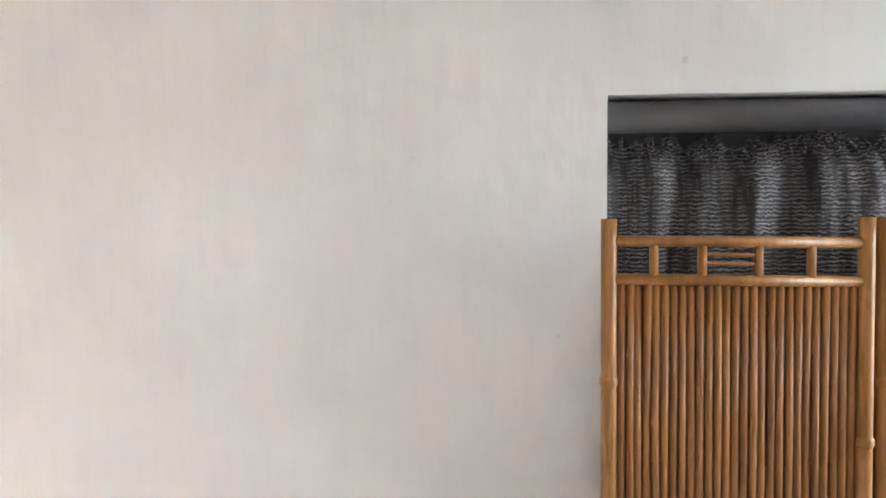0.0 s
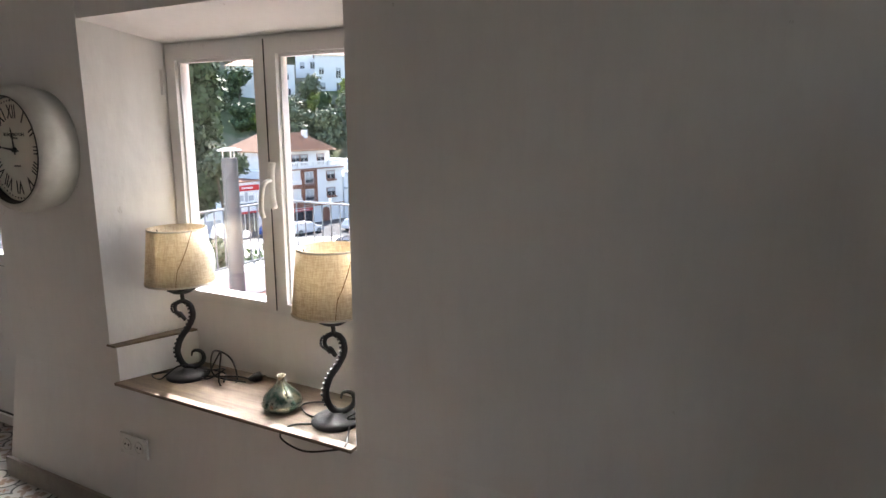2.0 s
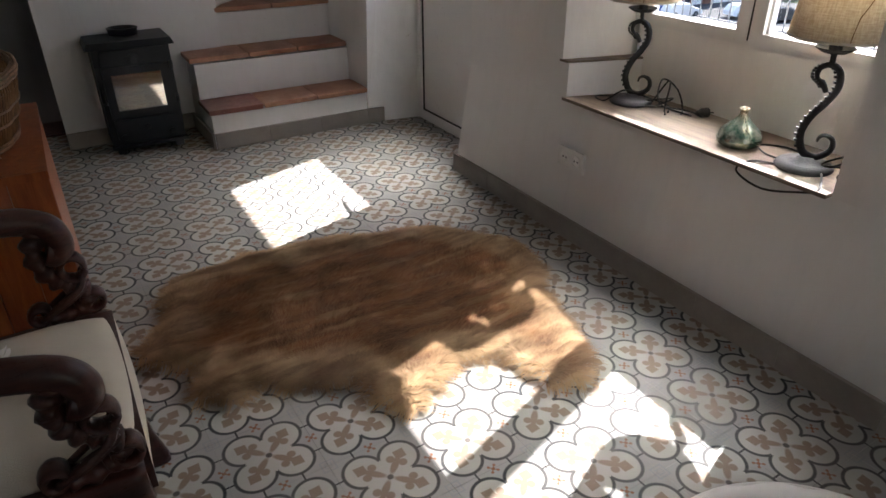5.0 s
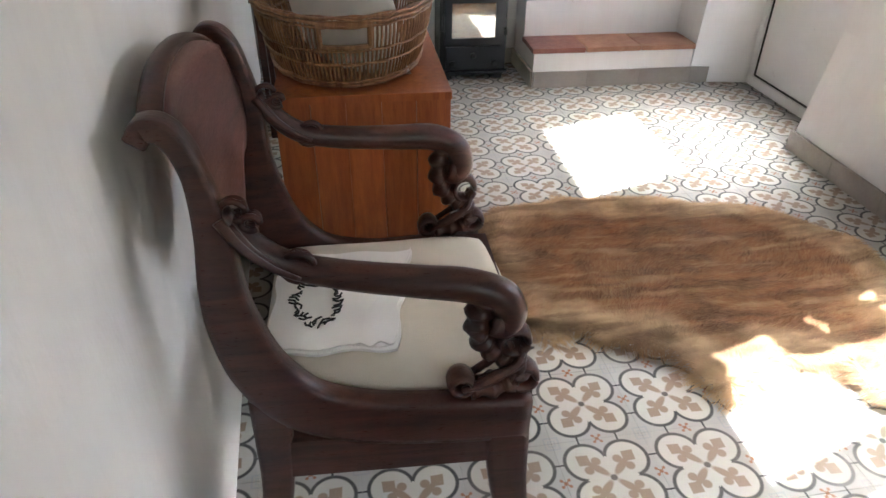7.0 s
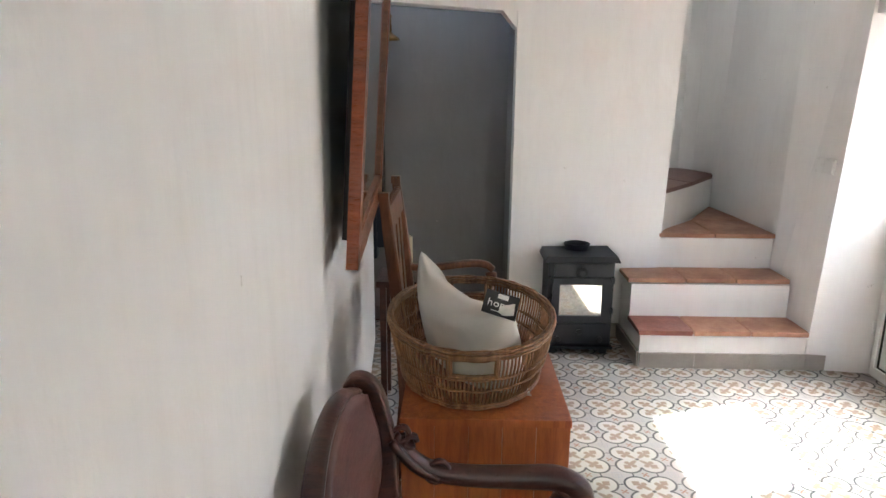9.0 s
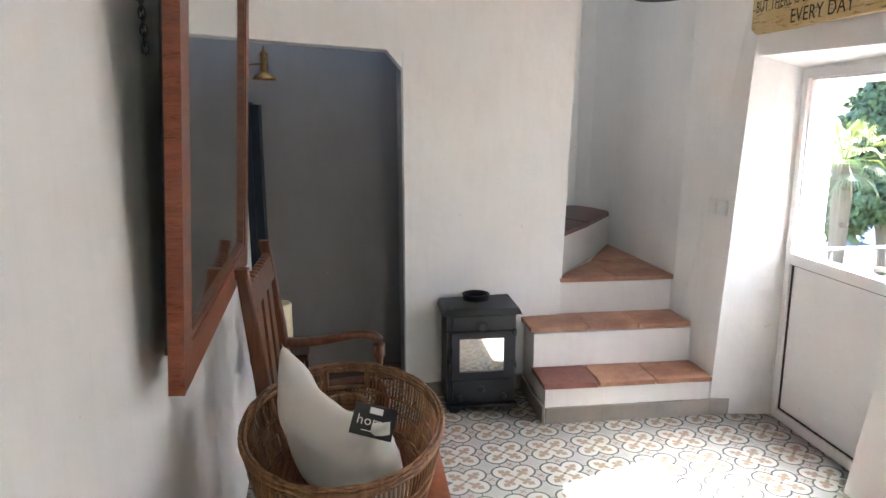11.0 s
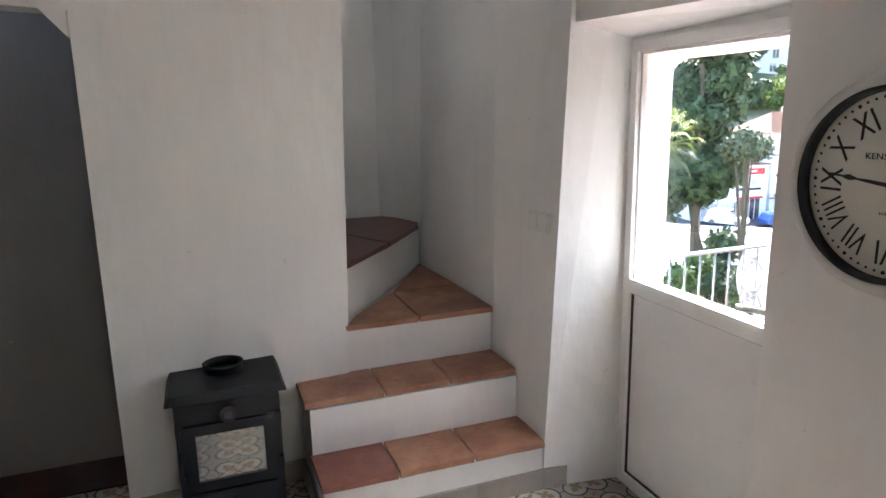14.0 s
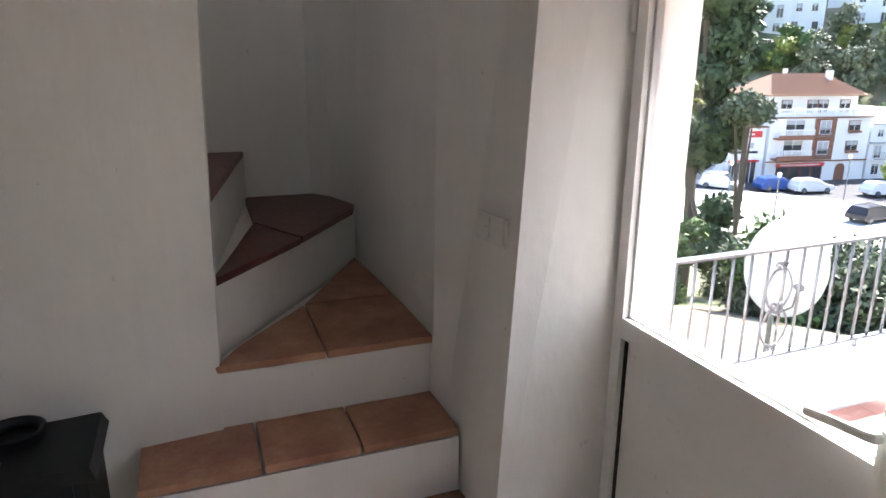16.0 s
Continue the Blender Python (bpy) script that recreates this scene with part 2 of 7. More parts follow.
def box(bm, x0, x1, y0, y1, z0, z1):
    v = [bm.verts.new((x, y, z)) for z in (z0, z1) for x, y in ((x0, y0), (x1, y0), (x1, y1), (x0, y1))]
    for f in ((3, 2, 1, 0), (4, 5, 6, 7), (0, 1, 5, 4), (1, 2, 6, 5), (2, 3, 7, 6), (3, 0, 4, 7)):
        bm.faces.new([v[i] for i in f])
    return v


def boxes(*rows):
    bm = bmesh.new()
    for r in rows:
        box(bm, *r)
    return bm


def loft(bm, low, z0, high=None, z1=1.0):
    """A prism from the plan low at z0 to the plan high at z1; z may be one number a corner."""
    high = high or low
    k = len(low)
    za = z0 if isinstance(z0, (list, tuple)) else [z0] * k
    zb = z1 if isinstance(z1, (list, tuple)) else [z1] * k
    a = [bm.verts.new((x, y, z)) for (x, y), z in zip(low, za)]
    b = [bm.verts.new((x, y, z)) for (x, y), z in zip(high, zb)]
    bm.faces.new(a[::-1]), bm.faces.new(b)
    for i in range(k):
        bm.faces.new((a[i], a[(i + 1) % k], b[(i + 1) % k], b[i]))


def spline(pts, n=8):
    """Points along a smooth line through pts."""
    P = [Vector(p) for p in pts]
    P = [P[0] * 2 - P[1]] + P + [P[-1] * 2 - P[-2]]
    out = []
    for i in range(1, len(P) - 2):
        for j in range(n):
            t = j / n
            a, b, c, d = P[i - 1:i + 3]
            out.append(0.5 * ((2 * b) + (c - a) * t + (2 * a - 5 * b + 4 * c - d) * t * t + (3 * b - a - 3 * c + d) * t ** 3))
    out.append(P[-2].copy())
    return out


def sweep(bm, pts, size, sides=8, up=(0, 1, 0), square=False, cap=True):
    """A rod along pts. size: one (a, b) half-width pair or one for every point; a along up."""
    P = [Vector(p) for p in pts]
    rings = []
    up = Vector(up)
    k = len(P)
    for i, p in enumerate(P):
        d = (P[min(i + 1, k - 1)] - P[max(i - 1, 0)]).normalized()
        u = (up - d * up.dot(d))
        u = u.normalized() if u.length > 1e-4 else d.orthogonal().normalized()
        w = d.cross(u)
        s = size[i] if isinstance(size, list) else size
        a, b = (s, s) if isinstance(s, (int, float)) else s
        ring = []
        for j in range(sides):
            g = 2 * math.pi * (j + 0.5) / sides
            cx, cy = math.cos(g), math.sin(g)
            if square:
                e = 0.35
                cx, cy = math.copysign(abs(cx) ** e, cx), math.copysign(abs(cy) ** e, cy)
            ring.append(bm.verts.new(p + u * (a * cx) + w * (b * cy)))
        rings.append(ring)
    for r, q in zip(rings, rings[1:]):
        for j in range(sides):
            bm.faces.new((r[j], r[(j + 1) % sides], q[(j + 1) % sides], q[j]))
    if cap:
        bm.faces.new(rings[0][::-1]), bm.faces.new(rings[-1])


def lathe(bm, profile, sides=24, at=(0, 0, 0), closed=False):
    """Turn a profile of (radius, height) about the vertical."""
    rings = []
    for r, z in profile:
        rings.append([bm.verts.new((at[0] + r * math.cos(2 * math.pi * j / sides), at[1] + r * math.sin(2 * math.pi * j / sides), at[2] + z)) for j in range(sides)] if r > 1e-6 else [bm.verts.new((at[0], at[1], at[2] + z))])
    pairs = list(zip(rings, rings[1:])) + ([(rings[-1], rings[0])] if closed else [])
    for a, b in pairs:
        for j in range(sides):
            q = [a[j % len(a)], a[(j + 1) % len(a)], b[(j + 1) % len(b)], b[j % len(b)]]
            q = [v for i, v in enumerate(q) if v not in q[:i]]
            if len(q) > 2:
                bm.faces.new(q)


# ---- floor, walls, ceiling ----
WX, OX = 1.117, 1.57          # inner and outer face of the window wall
FX = 1.036                    # its foot, where it leans in
LINTEL = 2.72                 # height of the ceiling


def left_x(y):
    return -1.365 - 0.08 * (y + 2.6)


floor = part("floor", boxes((-2.6, 1.5, -6.2, 2.6, -0.25, -0.006)), GROUT, kind="structure")
tagged(floor, "cement tile floor with a flower and quatrefoil pattern", "floor")

bm = bmesh.new()
loft(bm, [(WX, -4.44), (OX, -4.44), (OX, -6.3), (WX, -6.3)], 1.904, None, LINTEL)
loft(bm, [(WX + 0.28, -4.44), (OX, -4.44), (OX, -6.3), (WX + 0.28, -6.3)], 0, None, 1.904)
loft(bm, [(FX, -2.905), (1.43, -2.905), (OX, -2.905), (OX, -4.44), (FX, -4.44)], 0, [(WX, -2.905), (1.43, -2.905), (OX, -2.905), (OX, -4.44), (WX, -4.44)], 0.557)
loft(bm, [(WX, -2.905), (1.43, -2.885), (OX, -2.86), (OX, -4.44), (WX, -4.44)], 0.557, None, LINTEL)
loft(bm, [(FX, -1.70), (OX, -1.70), (OX, -2.905), (FX, -2.905)], 0, [(WX, -1.716), (OX, -1.716), (OX, -2.905), (WX, -2.905)], 0.557)
loft(bm, [(1.43, -1.79), (OX, -1.73), (OX, -2.87), (1.43, -2.885)], 0.557, None, 0.845)
loft(bm, [(WX, -1.690), (1.43, -1.775), (OX, -1.75), (OX, -2.885), (1.43, -2.895), (WX, -2.905)],
     [1.965, 1.90, 1.845, 1.845, 1.90, 1.965], None, LINTEL)
B = [(WX, -1.005), (WX, -1.680), (1.42, -1.765), (OX, -1.74), (OX, -0.93), (1.33, -0.93)]
A = [(FX, -0.975), (FX, -1.700), (1.42, -1.700), (OX, -1.700), (OX, -0.93), (1.33, -0.93)]
C = [(WX, -0.99), (WX, -1.716), (1.42, -1.716), (OX, -1.716), (OX, -0.93), (1.33, -0.93)]
D = [(WX, -0.99), (WX, -1.690), (1.42, -1.765), (OX, -1.74), (OX, -0.93), (1.33, -0.93)]
loft(bm, A, 0, C, 0.557)
loft(bm, D, 0.557, B, LINTEL)
loft(bm, [(WX, -1.69), (1.45, -1.765), (1.45, -1.84), (WX, -1.732)], 0.557, None, 0.705)
loft(bm, [(1.085, 0.01), (1.33, 0.01), (OX, 0.01), (OX, -0.94), (1.33, -0.94), (WX, -1.005)],
     [1.985, 1.94, 1.845, 1.845, 1.94, 1.955], None, LINTEL)
loft(bm, [(0.965, 0.0), (1.315, -0.055), (1.33, 0.0), (OX, 0.0), (OX, 2.9), (0.955, 2.9), (0.95, 0.5)], 0,
     [(1.105, 0.0), (1.315, -0.055), (1.33, 0.0), (OX, 0.0), (OX, 2.9), (1.0, 2.9), (0.985, 0.5)], LINTEL)
wall_east = part("wall_east", bm, WALL, kind="structure")
tagged(wall_east, "thick white limewashed wall with splayed window and door openings", "wall")

bm = bmesh.new()
loft(bm, [(-0.74, 0.43), (0.215, 0.515), (0.225, 0.64), (-0.74, 0.60)], 0, [(-0.735, 0.43), (0.285, 0.50), (0.29, 0.64), (-0.735, 0.60)], LINTEL)
loft(bm, [(0.20, 0.50), (1.30, 0.50), (1.30, 0.64), (0.20, 0.64)], 2.375, None, LINTEL)
loft(bm, [(-1.9, 0.335), (-0.7355, 0.4302), (-0.7355, 0.60), (-1.9, 0.50)], [2.10, 2.035, 2.035, 2.10], None, LINTEL)
loft(bm, [(-0.745, 0.43), (-0.7395, 0.4305), (-0.7395, 0.599), (-0.745, 0.599)], 1.945, [(-0.83, 0.4225), (-0.7395, 0.4305), (-0.7395, 0.599), (-0.83, 0.592)], 2.0445)
wall_north = part("wall_north", bm, WALL, kind="structure")
tagged(wall_north, "white plastered end wall with a doorway and a stair opening", "wall")

bm = bmesh.new()
loft(bm, [(left_x(-6.3), -6.3), (left_x(0.40), 0.40), (left_x(0.40) - 0.4, 0.40), (left_x(-6.3) - 0.4, -6.3)], 0, None, LINTEL)
wall_west = part("wall_west", bm, WALL, kind="structure")
tagged(wall_west, "long white plastered wall", "wall")
# unseen end wall; the opening is added to go with the fill lamp
wall_south = part("wall_south", boxes((-2.4, 0.30, -6.5, -6.2, 0, LINTEL), (1.0, 1.6, -6.5, -6.2, 0, LINTEL), (0.30, 1.0, -6.5, -6.2, 0, 0.92), (0.30, 1.0, -6.5, -6.2, 2.18, LINTEL)), WALL, kind="structure")
tagged(wall_south, "plain white unseen wall with an opening added for the fill lamp", "wall")

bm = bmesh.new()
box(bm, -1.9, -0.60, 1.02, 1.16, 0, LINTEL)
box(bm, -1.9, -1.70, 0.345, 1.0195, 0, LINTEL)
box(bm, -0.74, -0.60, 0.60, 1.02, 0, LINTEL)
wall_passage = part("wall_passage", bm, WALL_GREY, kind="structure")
tagged(part("threshold", boxes((-1.70, -0.742, 0.735, 1.018, 0.001, 0.012)), MAHOG, kind="structure", bevel=0.003), "dark reddish wooden threshold in the doorway", "threshold")
tagged(wall_passage, "grey plastered wall behind the doorway", "wall")

bm = bmesh.new()
loft(bm, [(-0.60, 2.02), (0.80, 2.02), (0.885, 1.90), (0.955, 1.66), (1.06, 1.30), (1.6, 1.30), (1.6, 2.2), (-0.60, 2.2)], 0, None, 3.6)
box(bm, -0.60, -0.45, 0.64, 2.02, 0, 3.6)
box(bm, -0.60, 1.6, 0.53, 0.64, LINTEL, 3.6)
# unseen gap added between these upper pieces, lets daylight into the stairwell
box(bm, 1.10, 1.6, 0.64, 0.85, LINTEL, 3.6)
box(bm, 1.10, 1.6, 1.5, 1.66, LINTEL, 3.6)
box(bm, 1.10, 1.6, 0.85, 1.5, LINTEL, 2.85)
wall_stair = part("wall_stair", bm, WALL, kind="structure")
tagged(wall_stair, "white plastered wall round the winding stair", "wall")
ceiling = part("ceiling", boxes((-2.6, 1.6, -6.5, 0.64, LINTEL, LINTEL + 0.2), (-2.6, 1.6, 0.64, 3.0, 3.6, 3.8)), CEIL, kind="structure")
tagged(ceiling, "white plaster ceiling", "ceiling")


# ---- skirting, stairs ----
def skirting(name, a, b, h=0.093, t=0.014, step=0.33):
    """A run of skirting tiles from a to b, standing proud on the left of that line."""
    a, b = Vector((*a, 0)), Vector((*b, 0))
    d = (b - a).normalized()
    nrm = Vector((-d.y, d.x, 0))
    run = tagged(new(name), "beige ceramic skirting tiles along the wall foot", "skirting", kind="structure")
    n = max(1, round((b - a).length / step))
    w = (b - a).length / n
    bm = bmesh.new()
    loft(bm, [tuple((d * 0.0015).xy), tuple((d * (w - 0.0015)).xy), tuple((d * (w - 0.0015) + nrm * t).xy), tuple((d * 0.0015 + nrm * t).xy)], 0.0, None, h)
    first = part("skirting_tile", bm, SKIRT, run, bevel=0.002)
    for i in range(n):
        o = first if i == 0 else new("skirting_tile", first.data)
        o.parent, o.location = run, a + d * (w * i)
    return run


skirting("baseboard_1", (1.285, -0.004), (0.0, -0.004))
skirting("baseboard_2", (0.0, 0.0), (-0.006, 0.50), step=0.25)
skirting("baseboard_3", (-0.02, 0.493), (-0.74, 0.43))
skirting("baseboard_4", (FX, -6.2), (FX, -0.975))
skirting("baseboard_5", (FX + 0.001, -0.975), (1.30, -0.935), step=0.2)

stairs = tagged(new("stairs"), "winding masonry stair, white risers and terracotta treads", "stairs", kind="structure")
for outline, low, high in (
        ([(0.0, 0.0), (0.965, 0.0), (0.965, 0.30), (0.0, 0.30)], 0, 0.195),
        ([(0.0, 0.262), (0.965, 0.262), (0.965, 0.55), (0.0, 0.55)], 0, 0.432),
        ([(0.225, 0.53), (0.965, 0.53), (0.93, 1.60), (0.235, 0.66)], 0.2, 0.665),
        ([(0.225, 0.635), (0.93, 1.575), (0.955, 1.66), (0.90, 2.02), (0.3, 2.02)], 0.0, 0.922),
        ([(0.222, 0.66), (0.46, 2.02), (-0.45, 2.02), (-0.45, 0.66)], 0.0, 1.165),
        ([(0.10, 0.66), (-0.02, 2.02), (-0.45, 2.02), (-0.45, 0.66)], 1.165, 1.41),
):
    bm = bmesh.new()
    loft(bm, outline, low, None, high)
    part("step", bm, WALL, stairs)


def tread(corners, z, material=TERRA, th=0.028):
    c = sum((Vector(p) for p in corners), Vector((0, 0))) / len(corners)
    inset = [tuple(c + (Vector(p) - c) * (1 - 0.0025 / max((Vector(p) - c).length, 0.02))) for p in corners]
    bm = bmesh.new()
    loft(bm, inset, z - th, None, z)
    bmesh.ops.subdivide_edges(bm, edges=[e for e in bm.edges if e.calc_length() > 0.1], cuts=3)
    for v in bm.verts:
        v.co += Vector((noise.noise(v.co * 14), noise.noise(v.co * 14 + Vector((9, 0, 0))), 0.4 * noise.noise(v.co * 9))) * 0.005
    return part("tread_tile", bm, material, stairs, bevel=0.004)


for i, (a, b) in enumerate(((-0.012, 0.305), (0.31, 0.635), (0.64, 0.972))):
    tread([(a, -0.014), (b, -0.014), (b, 0.262), (a, 0.262)], 0.228, TERRA_RED if i == 0 else TERRA)
for a, b in ((-0.025, 0.325), (0.33, 0.632), (0.637, 0.962)):
    tread([(a, 0.254), (b, 0.254), (b, 0.532), (a, 0.532)], 0.470)
tread([(0.215, 0.508), (0.575, 0.508), (0.575, 0.98), (0.30, 0.655)], 0.699)
tread([(0.58, 0.508), (0.965, 0.508), (0.955, 0.98), (0.58, 0.98)], 0.699)
tread([(0.58, 0.985), (0.955, 0.985), (0.93, 1.585)], 0.699)
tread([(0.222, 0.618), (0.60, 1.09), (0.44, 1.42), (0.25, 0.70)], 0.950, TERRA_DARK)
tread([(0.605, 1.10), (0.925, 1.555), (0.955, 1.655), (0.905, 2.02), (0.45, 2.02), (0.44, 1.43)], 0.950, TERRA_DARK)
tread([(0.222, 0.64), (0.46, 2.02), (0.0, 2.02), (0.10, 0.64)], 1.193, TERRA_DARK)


# ---- door and window ----
def frame_ring(bm, x0, x1, y0, y1, z0, z1, w, wb=None):
    """Four bars round an opening; y0 > y1."""
    wb = wb or w
    box(bm, x0, x1, y0 - w, y0, z0, z1), box(bm, x0, x1, y1, y1 + w, z0, z1)
    box(bm, x0, x1, y1 + w, y0 - w, z0, z0 + wb), box(bm, x0, x1, y1 + w, y0 - w, z1 - w, z1)


def pane(name, parent, x, y0, y1, z0, z1):
    bm = bmesh.new()
    box(bm, x, x + 0.006, y1, y0, z0, z1)
    o = part(name, bm, GLASS, parent)
    o.visible_shadow = False
    return o


door = tagged(new("door_1"), "white plastic balcony door, glazed above a solid panel, closed", "door", kind="structure")
bm = bmesh.new()
frame_ring(bm, 1.315, 1.375, -0.040, -0.945, 0.0, 1.945, 0.034, 0.02)
part("door_frame", bm, PVC, door, bevel=0.003)
bm = bmesh.new()
frame_ring(bm, 1.300, 1.365, -0.0765, -0.909, 0.022, 1.908, 0.040)
box(bm, 1.300, 1.365, -0.868, -0.117, 0.895, 0.955)
leaf = part("door_leaf", bm, PVC, door, bevel=0.004)
bm = bmesh.new()
frame_ring(bm, 1.318, 1.352, -0.1175, -0.8685, 0.9555, 1.867, 0.010, 0.006)
part("glazing_bead", bm, PVC, leaf, bevel=0.002)
bm = bmesh.new()
frame_ring(bm, 1.314, 1.350, -0.1172, -0.8688, 0.0625, 0.8945, 0.007)
part("gasket", bm, RUBBER, leaf, "black rubber gasket")
part("door_panel", boxes((1.322, 1.345, -0.861, -0.125, 0.070, 0.887)), PVC, leaf)
pane("pane", leaf, 1.336, -0.127, -0.859, 0.961, 1.857)
bm = bmesh.new()
box(bm, 1.288, 1.2995, -0.903, -0.873, 0.90, 1.10)
sweep(bm, spline([(1.29, -0.888, 1.03), (1.262, -0.888, 1.03), (1.255, -0.875, 1.028), (1.253, -0.81, 1.022), (1.256, -0.75, 1.012)], 5), (0.007, 0.011), 10, (1, 0, 0))
part("door_handle", bm, WHITE_PL, leaf, "white lever handle", smooth=False)
for z in (0.25, 1.72):
    bm = bmesh.new()
    lathe(bm, [(0, 0), (0.008, 0), (0.008, 0.075), (0, 0.075)], 10, (1.297, -0.066, z))
    part("hinge", bm, PVC, door)

window = tagged(new("window_1"), "white plastic two-leaf casement window, closed", "window", kind="structure")
bm = bmesh.new()
frame_ring(bm, 1.430, 1.495, -1.752, -2.892, 0.842, 1.912, 0.035)
part("window_frame", bm, PVC, window, bevel=0.003)
for y0, y1 in ((-1.784, -2.312), (-2.317, -2.862)):
    bm = bmesh.new()
    frame_ring(bm, 1.415, 1.478, y0, y1, 0.865, 1.884, 0.052, 0.028)
    sash = part("sash", bm, PVC, window, bevel=0.004)
    bm = bmesh.new()
    frame_ring(bm, 1.432, 1.462, y0 - 0.0525, y1 + 0.0525, 0.8935, 1.8315, 0.010, 0.003)
    part("glazing_bead", bm, PVC, sash, bevel=0.002)
    pane("pane", sash, 1.444, y0 - 0.062, y1 + 0.062, 0.8970, 1.822)
part("gasket", boxes((1.4125, 1.43, -2.3165, -2.3125, 0.865, 1.884)), RUBBER, window)
for z in (1.70, 1.0):
    part("hinge", boxes((1.402, 1.418, -1.775, -1.757, z, z + 0.10), (1.400, 1.417, -1.777, -1.755, z + 0.045, z + 0.050)), PVC, window, bevel=0.002)
bm = bmesh.new()
sweep(bm, spline([(1.408, -2.335, 1.27), (1.400, -2.335, 1.31), (1.400, -2.335, 1.40), (1.408, -2.335, 1.44)], 4), (0.016, 0.010), 12, (0, 1, 0))
sweep(bm, spline([(1.404, -2.335, 1.375), (1.372, -2.333, 1.37), (1.362, -2.322, 1.345), (1.362, -2.312, 1.27), (1.366, -2.318, 1.235)], 5), (0.012, 0.008), 10, (0, 1, 0))
part("window_handle", bm, WHITE_PL, window, "white lever handle", smooth=True)
bm = bmesh.new()
loft(bm, [(1.091, -1.733), (1.43, -1.845), (1.43, -2.884), (1.091, -2.902)], 0.5575, None, 0.570)
sill = tagged(part("window_sill", bm, SILLW, kind="structure", bevel=0.002), "worn wooden sill board of the window niche", "sill")
bm = bmesh.new()
loft(bm, [(1.112, -1.676), (1.445, -1.765), (1.445, -1.838), (1.112, -1.729)], 0.706, None, 0.714)
tagged(part("trim", bm, SILLW, kind="structure"), "narrow wooden ledge at the side of the niche", "ledge")
tagged(part("window_sill_outer", boxes((1.496, 1.64, -2.90, -1.73, 0.822, 0.8405)), OUTWALL, kind="structure"), "white outer sill", "sill")


# ---- wall fittings ----
def socket_plate(name, origin, right, up_, out_, gangs, label):
    r, u, o = Vector(right), Vector(up_), Vector(out_)
    m = Matrix((r, u, o)).transposed().to_4x4()
    m.translation = origin
    ob = new(name)
    ob.matrix_world = m
    tagged(ob, label, "socket" if gangs == "s" else "switch")
    w = 0.16 if gangs == "s" else 0.15
    part("plate", boxes((-w / 2, w / 2, -0.042, 0.042, 0.0, 0.010)), WHITE_PL, ob, bevel=0.003)
    for c in (-0.036, 0.036):
        if gangs == "s":
            bm = bmesh.new()
            lathe(bm, [(0.027, 0.0101), (0.027, 0.015), (0.0225, 0.015), (0.0205, 0.0105), (0.0, 0.0105)], 24, (c, 0, 0))
            for h in (-0.0095, 0.0095):
                lathe(bm, [(0.003, 0.0106), (0.003, 0.0112), (0, 0.0112)], 8, (c + h, 0, 0))
            part("outlet", bm, [WHITE_PL], ob)
            bm = bmesh.new()
            for h in (-0.0095, 0.0095):
                lathe(bm, [(0.0045, 0.0108), (0.0042, 0.0118), (0, 0.0120)], 8, (c + h, 0, 0))
            part("pin_hole", bm, RUBBER, ob)
        else:
            part("rocker", boxes((c - 0.031, c + 0.031, -0.034, 0.034, 0.0101, 0.014)), WHITE_PL, ob, bevel=0.002)
    return ob


socket_plate("socket", (1.074, -1.852, 0.338), (0, -1, 0), (0, 0, 1), (-1, 0, 0), "s", "white double wall socket under the window niche")
socket_plate("switch", (1.01, 0.13, 1.18), (0.16, -0.987, 0), (0.05, 0.008, 0.99), (-0.987, -0.16, 0), "w", "white double light switch beside the balcony door")


# ---- text ----
def words(text, size, material, name, parent, m, label="", width=1.0):
    """Letters cut as a thin mesh, at the pose m under parent."""
    cu = bpy.data.curves.new(name, "FONT")
    cu.body, cu.size, cu.align_x, cu.align_y, cu.extrude, cu.space_character = text, size, "CENTER", "CENTER", 0.0006, 1.05
    cu.resolution_u = 3
    tmp = bpy.data.objects.new(name, cu)
    scene.collection.objects.link(tmp)
    me = bpy.data.meshes.new_from_object(tmp)
    bpy.data.objects.remove(tmp)
    me.materials.clear(), me.materials.append(material)
    me.transform(Matrix.Diagonal((width, 1, 1, 1)))
    ob = new(name, me)
    ob.parent, ob.matrix_local = parent, m
    if label:
        ob["label"] = label
    return ob


def facing(origin, right, up_):
    r, u = Vector(right).normalized(), Vector(up_).normalized()
    m = Matrix((r, u, r.cross(u))).transposed().to_4x4()
    m.translation = Vector(origin)
    return m


# ---- clock ----
clock = new("wall_clock")
clock.matrix_world = facing((1.068, -1.397, 1.488), (0, -1, 0), (0, 0, 1))
tagged(clock, "round distressed white metal wall clock with roman numerals", "clock")
bm = bmesh.new()
lathe(bm, [(0.205, -0.06), (0.230, -0.06), (0.243, 0.020), (0.247, 0.035), (0.246, 0.052), (0.239, 0.070), (0.232, 0.090), (0.212, 0.098), (0.205, 0.094), (0.200, 0.070)], 72)
part("case", bm, CLOCKW, clock, smooth=True)
bm = bmesh.new()
lathe(bm, [(0.2065, 0.0965), (0.2035, 0.0985), (0.2005, 0.0945), (0.1965, 0.070), (0.2, 0.068)], 72)
part("bezel", bm, IRON, clock, "black inner bezel", smooth=True)
bm = bmesh.new()
lathe(bm, [(0.0, 0.058), (0.203, 0.058), (0.203, 0.062), (0.0, 0.062)], 64)
part("dial", bm, DIAL, clock)
bm = bmesh.new()
lathe(bm, [(0.0, -0.06), (0.204, -0.06), (0.204, 0.003), (0.0, 0.003)], 48, (0, 0, 0.0))
part("back_plate", bm, IRON, clock)
